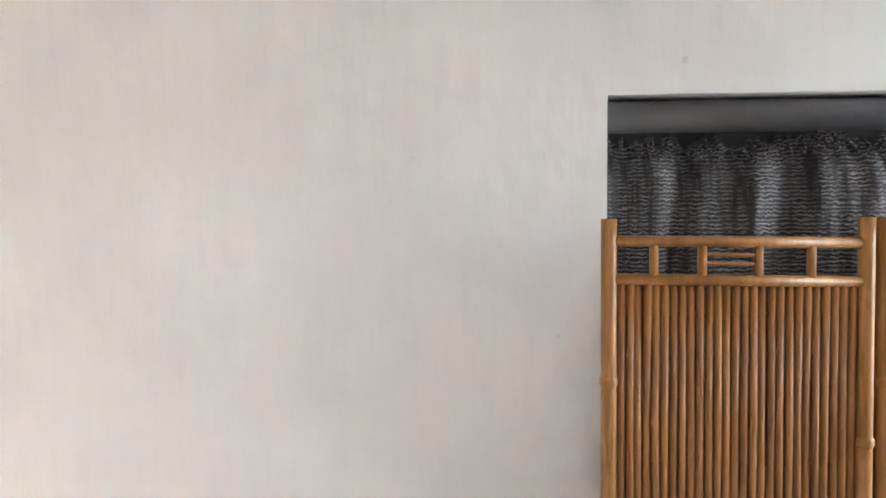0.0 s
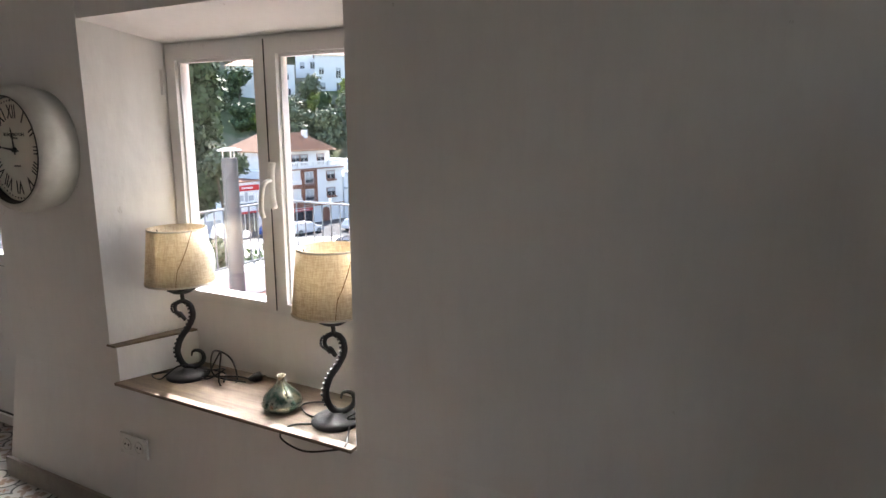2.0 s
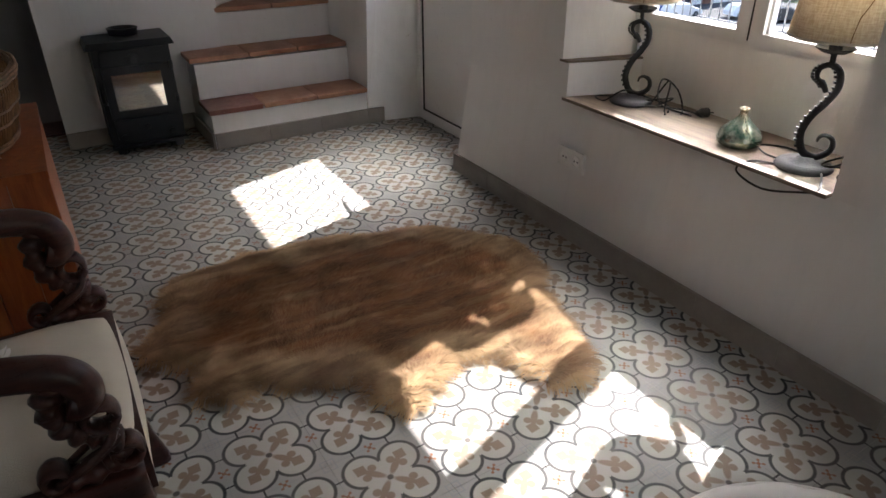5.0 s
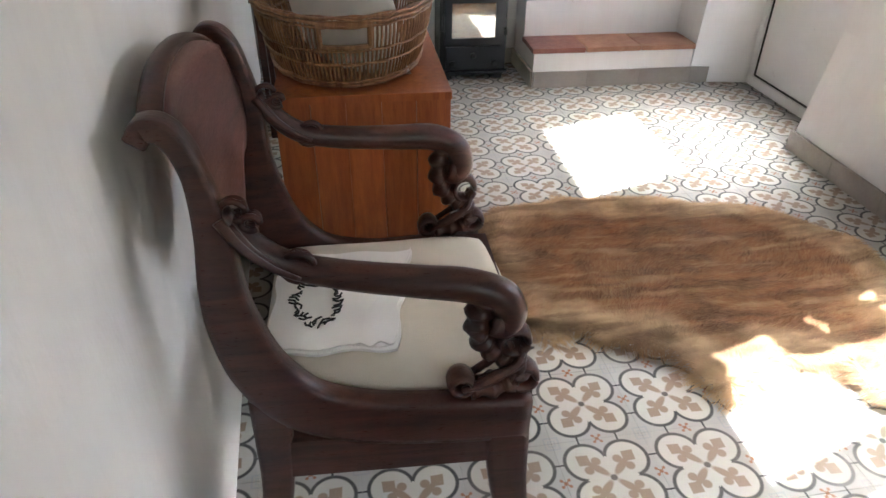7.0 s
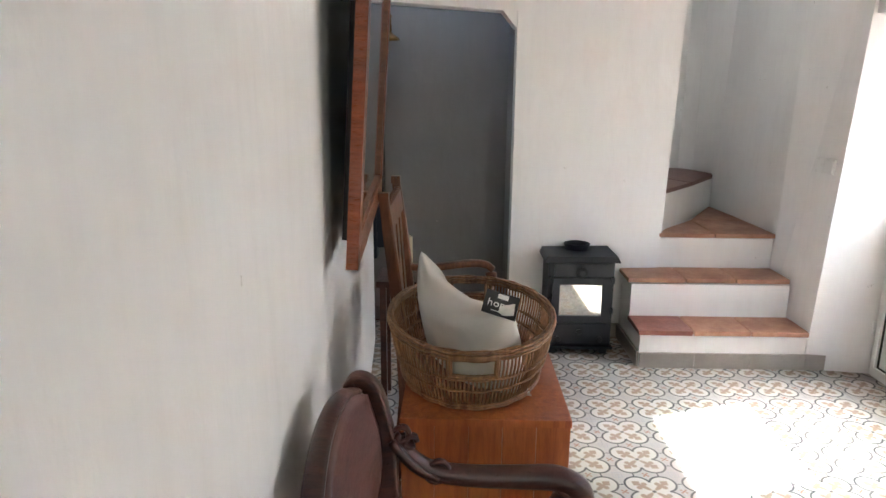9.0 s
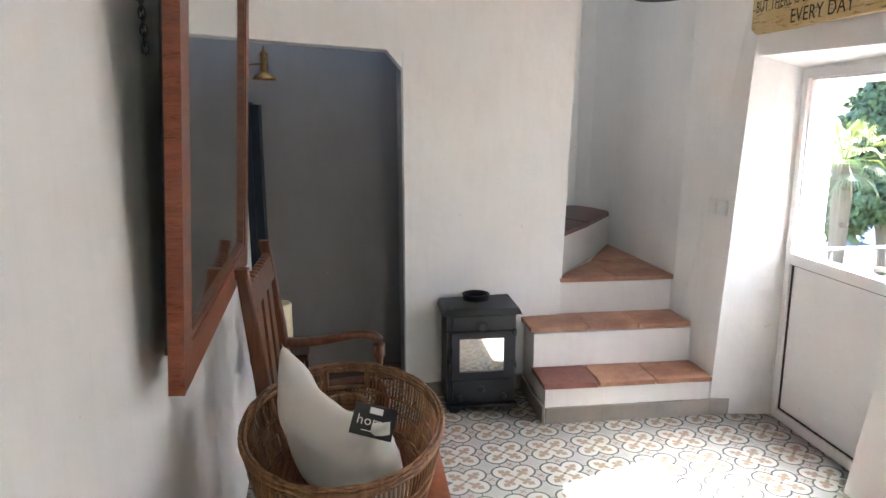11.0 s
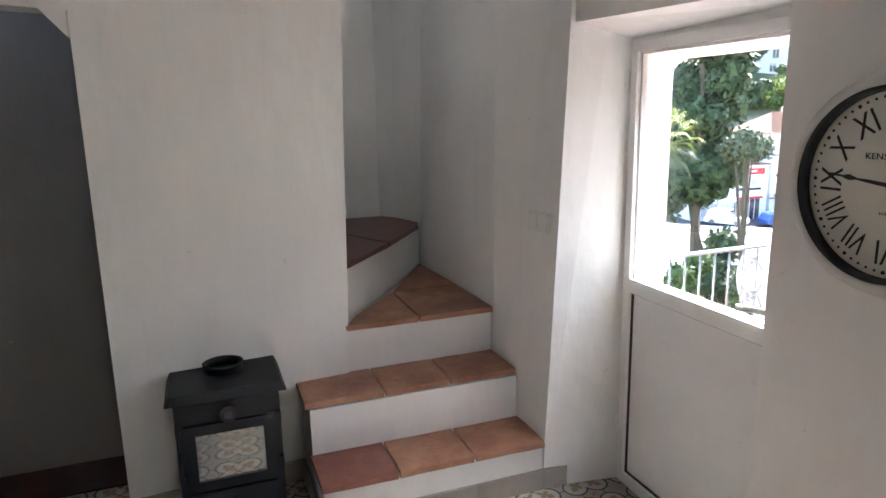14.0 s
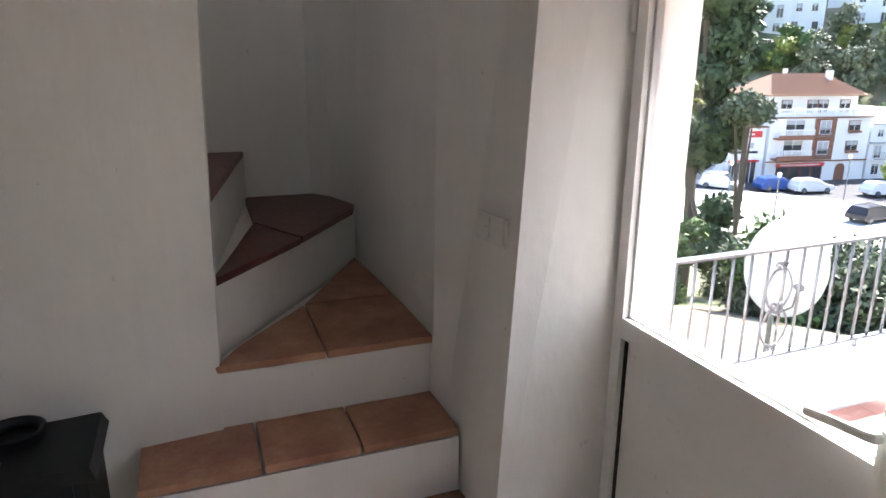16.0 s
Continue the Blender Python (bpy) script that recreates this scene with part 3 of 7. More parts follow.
NUM = ("XII", "I", "II", "III", "IIII", "V", "VI", "VII", "VIII", "IX", "X", "XI")
for i, s in enumerate(NUM):
    g = radians(30 * i)
    words(s, 0.076, BLACK_PRINT, "numeral", clock, pose(0.142 * math.sin(g), 0.142 * math.cos(g), 0.0628, 0, 0, -30 * i), width=0.62 if len(s) > 2 else 0.75)
bm = bmesh.new()
for i in range(60):
    g = radians(6 * i)
    lathe(bm, [(0, 0.0622), (0.0032 if i % 5 else 0.0045, 0.0622), (0.0032 if i % 5 else 0.0045, 0.0632), (0, 0.0632)], 8, (0.187 * math.sin(g), 0.187 * math.cos(g), 0))
part("minute_track", bm, BLACK_PRINT, clock)
words("KENSINGTON", 0.019, BLACK_PRINT, "dial_text", clock, pose(0, 0.058, 0.0628), width=1.1)
words("STATION", 0.009, BLACK_PRINT, "dial_text", clock, pose(0, 0.044, 0.0628), width=1.1)
words("LONDON", 0.0085, BLACK_PRINT, "dial_text", clock, pose(0, -0.062, 0.0628), width=1.2)


def clock_arm(name, angle, length, w, z):
    bm = bmesh.new()
    d = Vector((math.sin(angle), math.cos(angle), 0))
    n = Vector((d.y, -d.x, 0))
    at = [(-0.22, 0.5), (0.0, 1.0), (0.35, 0.8), (0.5, 0.45), (0.62, 1.5), (0.72, 0.5), (0.9, 0.6), (1.0, 0.1)]
    l = [d * (length * t) + n * (w * k) for t, k in at]
    r = [d * (length * t) - n * (w * k) for t, k in at]
    ring = l + r[::-1]
    loft(bm, [(p.x, p.y) for p in ring], z, None, z + 0.0015)
    part(name, bm, IRON, clock)


clock_arm("hour_pointer", radians(353), 0.085, 0.0055, 0.067)
clock_arm("minute_pointer", radians(276), 0.155, 0.0045, 0.070)
bm = bmesh.new()
lathe(bm, [(0, 0.062), (0.010, 0.062), (0.009, 0.074), (0, 0.075)], 16)
part("arbor", bm, IRON, clock)

# ---- painted wooden sign ----
n = Net("sign_paint")
v = n.coord(scale=(1.2, 9, 1))
crack = n.noise(v, 9, 6, 0.75, 0.4)
c = n.mix(n.remap(n.noise(n.coord(), 5, 3), 0.3, 0.7), (0.52, 0.36, 0.13), (0.62, 0.48, 0.24))
c = n.mix(n.remap(crack, 0.565, 0.60), c, (0.13, 0.08, 0.05))
SIGN = n.out(c, 0.7, 0.0, n.bump(crack, 0.4, 0.004))
sign = new("wooden_sign")
sign.matrix_world = facing((1.064, -0.482, 2.225), (-0.025, -1.076, -0.02), (0, 0, 1))
tagged(sign, "rustic yellow wooden board with a painted saying, above the door", "sign")
bm = boxes((-0.54, 0.54, -0.14, 0.005, -0.022, 0.0), (-0.54, 0.54, 0.007, 0.16, -0.022, 0.0))
bmesh.ops.subdivide_edges(bm, edges=[e for e in bm.edges if e.calc_length() > 0.5], cuts=24)
for w in bm.verts:
    w.co.y += 0.004 * noise.noise(w.co * 12)
part("board", bm, SIGN, sign)
for i, (s, y, k) in enumerate((("EVERY DAY MAY NOT BE GOOD", 0.078, 0.088), ("BUT THERE IS SOMETHING GOOD IN", -0.006, 0.080), ("EVERY DAY", -0.088, 0.092))):
    words(s, k, BLACK_PRINT, "lettering", sign, pose((-0.02 if i == 1 else 0), y, 0.0008), width=(0.80, 0.70, 0.88)[i])


# ---- stove ----
stove = thing("wood_stove", "small black cast iron wood stove standing by the stairs", "stove", at=(-0.325, 0.36, 0))
bm = bmesh.new()
loft(bm, [(-0.188, -0.165), (0.188, -0.165), (0.188, 0.165), (-0.188, 0.165)], 0.055, None, 0.5775)
part("body", bm, STOVE, stove, bevel=0.006)
bm = bmesh.new()
loft(bm, [(-0.215, -0.20), (0.215, -0.20), (0.215, 0.12), (0.16, 0.185), (-0.16, 0.185), (-0.215, 0.12)], 0.578, [(-0.20, -0.185), (0.20, -0.185), (0.20, 0.115), (0.15, 0.175), (-0.15, 0.175), (-0.20, 0.115)], 0.612)
part("top_plate", bm, STOVE, stove, bevel=0.005)
bm = bmesh.new()
lathe(bm, [(0.066, 0.6305), (0.072, 0.6305), (0.074, 0.657), (0.078, 0.664), (0.070, 0.667), (0.063, 0.660), (0.060, 0.632)], 32, (0.0, 0.03, -0.018), closed=True)
part("flue_collar", bm, STOVE, stove, smooth=True)
bm = bmesh.new()
frame_ring(bm, 0, 0.02, 0.162, -0.162, 0.205, 0.480, 0.040)
for v in bm.verts:
    v.co = Vector((v.co.y, -0.185 + v.co.x, v.co.z))
sdoor = part("stove_door", bm, STOVE, stove, bevel=0.004)
n = Net("stove_glass")
sz = n.t.nodes.new("ShaderNodeSeparateXYZ")
n.t.links.new(n.coord(), sz.inputs[0])
# 0 at the bottom edge, 1 above: glass darker and rougher towards the bottom
glass_clear = n.remap(n.math("ADD", sz.outputs[2], n.math("MULTIPLY", n.noise(n.coord(), 14, 4), 0.07)), 0.245, 0.285)
n.out(n.mix(glass_clear, (0.02, 0.02, 0.02), (0.62, 0.60, 0.55)), n.remap(glass_clear, 0, 1, 0.35, 0.05), n.remap(glass_clear, 0, 1, 0.1, 0.9))
SGLASS = n.m
part("stove_window", boxes((-0.1215, 0.1215, -0.176, -0.168, 0.2455, 0.4395)), SGLASS, sdoor, "dark fire-proof glass")
bm = bmesh.new()
sweep(bm, spline([(-0.168, -0.185, 0.29), (-0.176, -0.21, 0.31), (-0.176, -0.215, 0.35), (-0.168, -0.187, 0.38)], 4), 0.007, 8, (1, 0, 0))
part("door_latch", bm, IRON, sdoor)
part("top_vent", boxes((-0.155, 0.155, -0.180, -0.1655, 0.488, 0.568)), STOVE, stove, bevel=0.004)
bm = bmesh.new()
lathe(bm, [(0, 0), (0.030, 0), (0.032, 0.012), (0.016, 0.02), (0, 0.02)], 20)
for v in bm.verts:
    v.co = Vector((v.co.x, -0.186 - v.co.z, 0.515 + v.co.y))
part("air_knob", bm, IRON, stove)
bm = bmesh.new()
box(bm, -0.155, 0.155, -0.183, -0.166, 0.075, 0.195)
ash = part("ash_door", bm, STOVE, stove, bevel=0.005)
for x, z in ((0.0, 0.145), (-0.12, 0.10), (0.12, 0.10)):
    bm = bmesh.new()
    lathe(bm, [(0, 0), (0.016, 0), (0.018, 0.014), (0.010, 0.02), (0, 0.02)], 16)
    for v in bm.verts:
        v.co = Vector((x + v.co.x, -0.184 - v.co.z, z + v.co.y))
    part("air_wheel", bm, IRON, ash)
part("hearth_lip", boxes((-0.195, 0.195, -0.205, -0.166, 0.040, 0.056)), STOVE, stove, bevel=0.003)
for x in (-0.15, 0.15):
    for y in (-0.15, 0.13):
        bm = bmesh.new()
        loft(bm, [(x - 0.02, y - 0.02), (x + 0.02, y - 0.02), (x + 0.02, y + 0.02), (x - 0.02, y + 0.02)], 0.0, [(x - 0.03, y - 0.014), (x + 0.03, y - 0.014), (x + 0.03, y + 0.03), (x - 0.03, y + 0.03)], 0.0545)
        part("leg", bm, STOVE, stove, bevel=0.003)
for x in (-0.180, 0.180):
    for z in (0.26, 0.45):
        part("hinge", boxes((x - 0.008, x + 0.008, -0.19, -0.165, z, z + 0.035)), IRON, stove)

for ob in stove.children_recursive:
    for v in ob.data.vertices:
        v.co = Vector((v.co.x * 1.055, v.co.y, v.co.z * 1.015))

# ---- lamps and vase in the niche ----
n = Net("lampshade_linen")
v = n.coord(scale=(1, 1, 1))
weave = n.math("ADD", n.noise(n.coord(scale=(1, 1, 0.12)), 220, 2), n.noise(n.coord(scale=(0.2, 0.2, 2.2)), 160, 2))
col = n.mix(n.remap(weave, 0.8, 1.2), (0.80, 0.73, 0.58), (0.62, 0.51, 0.35))
n.out(col, 0.9, 0.0, n.bump(weave, 0.3, 0.002))
tr = n.t.nodes.new("ShaderNodeBsdfTranslucent")
n.put(tr.inputs[0], col)
ms = n.t.nodes.new("ShaderNodeMixShader")
ms.inputs[0].default_value = 0.28
n.t.links.new(n.b.outputs[0], ms.inputs[1]), n.t.links.new(tr.outputs[0], ms.inputs[2])
n.t.links.new(ms.outputs[0], n.t.nodes["Material Output"].inputs[0])
SHADE = n.m


def table_lamp(at, turn, label):
    lamp = thing("table_lamp", label, "lamp", "table lamps in the window niche", at, turn)
    bm = bmesh.new()
    lathe(bm, [(0, 0), (0.082, 0), (0.086, 0.008), (0.080, 0.018), (0.060, 0.024), (0.030, 0.028), (0.022, 0.036), (0, 0.038)], 36)
    part("foot", bm, IRON, lamp, smooth=True)
    line = spline([(0.018, 0, 0.088), (0.024, 0, 0.104), (0.040, 0, 0.108), (0.060, 0, 0.096), (0.064, 0, 0.068), (0.046, 0, 0.046), (0.016, 0, 0.038), (-0.016, 0, 0.056), (-0.033, 0, 0.108), (-0.018, 0, 0.162), (0.014, 0, 0.208), (0.035, 0, 0.252), (0.029, 0, 0.298), (0.002, 0, 0.318), (-0.025, 0, 0.308), (-0.028, 0, 0.282), (-0.008, 0, 0.262), (0.006, 0, 0.240)], 6)
    k = len(line)
    bm = bmesh.new()
    sweep(bm, line, [(0.009, 0.0035 + 0.0085 * math.sin(math.pi * i / k) + (0.004 if i > k - 10 else 0.0)) for i in range(k)], 10)
    for i in range(44, k - 4, 2):
        p = line[i]
        box(bm, p.x - 0.017, p.x - 0.009, -0.006, 0.006, p.z - 0.003, p.z + 0.003)
    part("stem", bm, IRON, lamp, "black wrought scroll shaped like a seahorse tail", smooth=False)
    bm = bmesh.new()
    sweep(bm, [(0.002, 0, 0.316), (0.0, 0, 0.35)], 0.008, 8)
    lathe(bm, [(0, 0.350), (0.034, 0.354), (0.054, 0.366), (0.053, 0.369), (0.018, 0.362), (0.016, 0.40), (0, 0.402)], 24)
    part("socket_cup", bm, IRON, lamp)
    bm = bmesh.new()
    lathe(bm, [(0, 0.402), (0.012, 0.405), (0.026, 0.45), (0.028, 0.475), (0.018, 0.50), (0, 0.508)], 20)
    part("bulb", bm, WHITE_PL, lamp, smooth=True)
    bm = bmesh.new()
    lathe(bm, [(0.134, 0.397), (0.110, 0.616), (0.1085, 0.616), (0.1325, 0.397)], 48, closed=True)
    shade = part("shade", bm, SHADE, lamp, "tapered natural linen shade", smooth=True)
    for r, z in ((0.1345, 0.397), (0.1107, 0.609)):
        bm = bmesh.new()
        lathe(bm, [(r, z), (r + 0.0012, z), (r + 0.0010, z + 0.007), (r - 0.0004, z + 0.007)], 48, closed=True)
        part("trim_band", bm, LINEN, shade)
    # the carrier's shadow on the linen, modelled as a thin dark rod
    bm = bmesh.new()
    shadow_path = []
    for z, g in ((0.404, -92), (0.43, -91), (0.468, -88), (0.50, -80), (0.55, -69), (0.612, -56)):
        r = 0.1345 - 0.0241 * (z - 0.383) / 0.239
        shadow_path.append((r * math.cos(radians(g)), r * math.sin(radians(g)), z))
    sweep(bm, shadow_path, 0.0016, 6)
    part("shade_seam", bm, BRASS, shade, "thin dark line standing for the carrier's shadow on the linen")
    bm = bmesh.new()
    for g in (0, 120, 240):
        a = radians(g + 20)
        sweep(bm, [(0.01 * math.cos(a), 0.01 * math.sin(a), 0.41), (0.070 * math.cos(a), 0.070 * math.sin(a), 0.52), (0.108 * math.cos(a), 0.108 * math.sin(a), 0.60)], 0.0018, 5)
    part("shade_carrier", bm, IRON, shade)
    return lamp


def cord(pts, name="cable", r=0.0035, label="black power cable lying in loops on the sill"):
    bm = bmesh.new()
    sweep(bm, spline(pts, 7), r, 7, (0, 0.3, 1))
    o = part(name, bm, CABLE, smooth=True)
    return tagged(o, label, "cable")


table_lamp((1.283, -1.935, 0.568), -45, "black wrought iron table lamp with linen shade by the niche wall")
table_lamp((1.232, -2.735, 0.568), -45, "black wrought iron table lamp with linen shade beside the green vase")
Z = 0.573
cord([(1.30, -1.86, Z), (1.22, -1.80, Z), (1.20, -1.87, Z), (1.25, -1.93, Z + 0.05), (1.33, -1.98, Z + 0.02), (1.37, -2.05, Z), (1.30, -2.12, Z)])
cord([(1.33, -2.0, Z), (1.36, -2.04, Z + 0.09), (1.31, -2.10, Z + 0.10), (1.27, -2.13, Z), (1.33, -2.16, Z), (1.37, -2.09, Z + 0.07), (1.32, -2.05, Z + 0.11), (1.28, -2.09, Z + 0.03), (1.34, -2.2, Z)])
cord([(1.27, -1.93, Z), (1.33, -2.05, Z + 0.03), (1.29, -2.14, Z + 0.06), (1.26, -2.08, Z + 0.02), (1.30, -2.0, Z), (1.36, -2.14, Z + 0.005), (1.35, -2.24, Z + 0.008)])
cord([(1.27, -2.76, Z), (1.31, -2.66, Z + 0.01), (1.33, -2.58, Z), (1.28, -2.54, Z), (1.23, -2.60, Z), (1.20, -2.70, Z + 0.01)])
cord([(1.25, -2.78, Z), (1.16, -2.84, Z + 0.01), (1.10, -2.87, Z - 0.004), (1.098, -2.83, 0.55), (1.096, -2.70, 0.515), (1.098, -2.60, 0.54), (1.13, -2.62, Z), (1.18, -2.68, Z)], label="black power cable hanging over the sill edge")
cord([(1.23, -2.78, Z), (1.27, -2.84, Z + 0.04), (1.22, -2.87, Z + 0.08), (1.19, -2.82, Z + 0.05), (1.24, -2.80, Z + 0.02), (1.29, -2.86, Z + 0.02), (1.2, -2.88, Z + 0.01)])
for at, nm in (((1.345, -2.215, 0.568), "beside the lamp foot"), ((1.20, -2.865, 0.568), "at the end of the sill")):
    bm = bmesh.new()
    sweep(bm, [(0, 0, 0.019), (0.02, -0.006, 0.019), (0.045, -0.014, 0.019)], [(0.008, 0.008), (0.018, 0.016), (0.019, 0.018)], 12, (0, 0, 1))
    for d in (-0.008, 0.008):
        sweep(bm, [(0.045, -0.014 + d, 0.019), (0.062, -0.019 + d, 0.019)], 0.0024, 6, (0, 0, 1))
    o = part("power_plug", bm, CABLE)
    o.location = at
    tagged(o, "black plug lying on the sill " + nm, "plug")

n = Net("crackled_green_glass")
v = n.coord()
vo = n.t.nodes.new("ShaderNodeTexVoronoi")
vo.feature, vo.inputs["Scale"].default_value = "DISTANCE_TO_EDGE", 42
n.t.links.new(v, vo.inputs[0])
z = n.t.nodes.new("ShaderNodeSeparateXYZ")
n.t.links.new(v, z.inputs[0])
c = n.mix(n.remap(n.noise(v, 26, 4), 0.4, 0.62), (0.06, 0.17, 0.13), (0.55, 0.60, 0.52))
c = n.mix(n.remap(z.outputs[2], 0.085, 0.12), c, (0.62, 0.55, 0.42))
n.out(c, 0.12, 0.75, n.bump(vo.outputs[0], 0.3, 0.004))
vase = thing("vase", "squat green and silver crackled glass vase with a narrow neck", "vase", at=(1.225, -2.497, 0.568))
bm = bmesh.new()
lathe(bm, [(0, 0), (0.050, 0), (0.070, 0.014), (0.074, 0.030), (0.064, 0.054), (0.042, 0.076), (0.022, 0.096), (0.013, 0.110), (0.013, 0.122), (0.018, 0.131), (0.014, 0.131), (0.009, 0.122), (0.009, 0.11)], 36)
part("body", bm, n.m, vase, smooth=True)

# ---- mirror ----
mir = new("wall_mirror")
mx = Vector((0.065, -1.0, 0)).normalized()
mu = Vector((0.065, 0.0, 1.0)).normalized()
near = Vector((-1.325, -2.100, 1.150))
MW, MH = 1.19, 1.0
mx = -mx
mir.matrix_world = facing(near + mx * (MW / 2) + mu * (MH / 2), mx, mu)
tagged(mir, "large mirror in a plain reddish wooden frame leaning off the wall", "mirror")
bm = bmesh.new()
for a, b, c, d in ((-MW / 2, -MW / 2 + 0.08, -MH / 2, MH / 2), (MW / 2 - 0.08, MW / 2, -MH / 2, MH / 2), (-MW / 2 + 0.08, MW / 2 - 0.08, -MH / 2, -MH / 2 + 0.08), (-MW / 2 + 0.08, MW / 2 - 0.08, MH / 2 - 0.08, MH / 2)):
    box(bm, a, b, c, d, -0.030, 0.0)
mf = part("frame", bm, MIRF, mir, bevel=0.004)
bm = bmesh.new()
w2, h2 = MW / 2 - 0.0805, MH / 2 - 0.0805
for a, b, c, d in ((-w2, -w2 + 0.014, -h2, h2), (w2 - 0.014, w2, -h2, h2), (-w2 + 0.014, w2 - 0.014, -h2, -h2 + 0.014), (-w2 + 0.014, w2 - 0.014, h2 - 0.014, h2)):
    box(bm, a, b, c, d, -0.022, -0.005)
part("inner_moulding", bm, OAKISH, mf, bevel=0.003)
part("mirror_glass", boxes((-w2 + 0.0142, w2 - 0.0142, -h2 + 0.0142, h2 - 0.0142, -0.020, -0.015)), MIRROR, mir)
part("backing_board", boxes((-MW / 2 + 0.06, MW / 2 - 0.06, -MH / 2 + 0.06, MH / 2 - 0.06, -0.048, -0.0305)), IRON, mir, "black backing board")
bm = bmesh.new()
for i in range(7):
    c0 = Vector((-MW / 2 + 0.03 + 0.012 * i, 0.14 + 0.016 * i, -0.064 - 0.004 * i))
    sweep(bm, [c0 + Vector((0.009 * math.cos(a), 0.012 * math.sin(a), 0.004 * math.cos(a) * (-1) ** i)) for a in [k * math.pi / 4 for k in range(9)]], 0.0016, 5, (0, 0, 1))
part("hanging_chain", bm, IRON, mir)

# ---- pine chest with a basket ----
chest = thing("pine_cabinet", "tall reddish pine box cabinet against the wall, under a rattan basket", "cabinet", at=(-1.004, -1.797, 0))
CW, CH = 0.220, 0.765
part("top_panel", boxes((-CW, CW, -0.328, 0.325, CH - 0.020, CH)), PINE, chest, bevel=0.003)
for i in range(5):
    x0 = -CW + 0.002 + (2 * CW - 0.004) / 5 * i
    part("front_board", boxes((x0 + 0.0008, x0 + 0.0864, -0.324, -0.302, 0.02, CH - 0.0205)), PINE, chest, bevel=0.0012)
for x in (-CW + 0.002, CW - 0.022):
    part("side_panel", boxes((x, x + 0.020, -0.3015, 0.322, 0.0, CH - 0.0205)), PINE, chest)
part("back_panel", boxes((-CW + 0.0225, CW - 0.0225, 0.305, 0.322, 0.0, CH - 0.0205)), PINE, chest)
part("base_panel", boxes((-CW + 0.0225, CW - 0.0225, -0.3015, 0.3045, 0.03, 0.05)), PINE, chest)

basket = thing("rattan_basket", "oval open rattan basket with handle openings, half full", "basket", at=(-1.038, -1.795, 0.766), turn=0)


def oval(t, rx, ry, z):
    return Vector((rx * math.cos(t), ry * math.sin(t), z))


def rx_at(z):
    return 0.195 + 0.043 * min(1, z / 0.15) ** 0.8


for z, d in ((0.012, 0.007), (0.022, 0.006), (0.070, 0.005), (0.105, 0.0045), (0.165, 0.005), (0.176, 0.008), (0.186, 0.007)):
    for k, off in enumerate((-d * 0.7, d * 0.7)):
        ring = [oval(2 * math.pi * i / 56, rx_at(z) + off, rx_at(z) * 1.45 + off, z + 0.002 * math.sin(i * 2.1 + k * 3)) for i in range(57)]
        bm = bmesh.new()
        sweep(bm, ring, d * 0.6, 6, (0, 0, 1), cap=False)
        part("hoop", bm, RATTAN, basket, smooth=True)
for i in range(132):
    bm = bmesh.new()
    t = 2 * math.pi * i / 132
    near_gap = abs((t - math.pi / 2 + math.pi) % (2 * math.pi) - math.pi) < 0.24 or abs((t + math.pi / 2 + math.pi) % (2 * math.pi) - math.pi) < 0.24
    top = 0.115 if near_gap else 0.178
    pts = [oval(t, rx_at(z), rx_at(z) * 1.45, z) for z in ((0.005, 0.05, 0.09, top) if near_gap else (0.005, 0.05, 0.10, 0.14, top))]
    sweep(bm, pts, 0.0030, 5, (1, 0, 0))
    part("spoke", bm, RATTAN, basket)
for s in (math.pi / 2, -math.pi / 2):
    bm = bmesh.new()
    for q in (0.0, 0.006):
        c0, c1 = oval(s - 0.24, 0, 0, 0), None
        a = [oval(s - 0.25, rx_at(0.115) + q, rx_at(0.115) * 1.45 + q, 0.115), oval(s - 0.25, rx_at(0.175) + q, rx_at(0.175) * 1.45 + q, 0.178)]
        b = [oval(s + 0.25, rx_at(0.115) + q, rx_at(0.115) * 1.45 + q, 0.115), oval(s + 0.25, rx_at(0.175) + q, rx_at(0.175) * 1.45 + q, 0.178)]
        bot = [oval(s + k * 0.05, rx_at(0.115) + q, rx_at(0.115) * 1.45 + q, 0.117) for k in range(-5, 6)]
        topp = [oval(s + k * 0.05, rx_at(0.175) + q, rx_at(0.175) * 1.45 + q, 0.170) for k in range(-5, 6)]
        for line in (a, b, bot, topp):
            sweep(bm, line, 0.0055, 6, (0, 0, 1))
    part("basket_handle", bm, RATTAN, basket)
for i in range(25):
    x = -0.186 + 0.0155 * i
    h = 0.28 * math.sqrt(max(0.0, 1 - (x / 0.193) ** 2))
    if h > 0.02:
        bm = bmesh.new()
        sweep(bm, [(x, -h, 0.008), (x, h, 0.008)], 0.0045, 5, (0, 0, 1))
        part("bottom_rod", bm, RATTAN, basket)


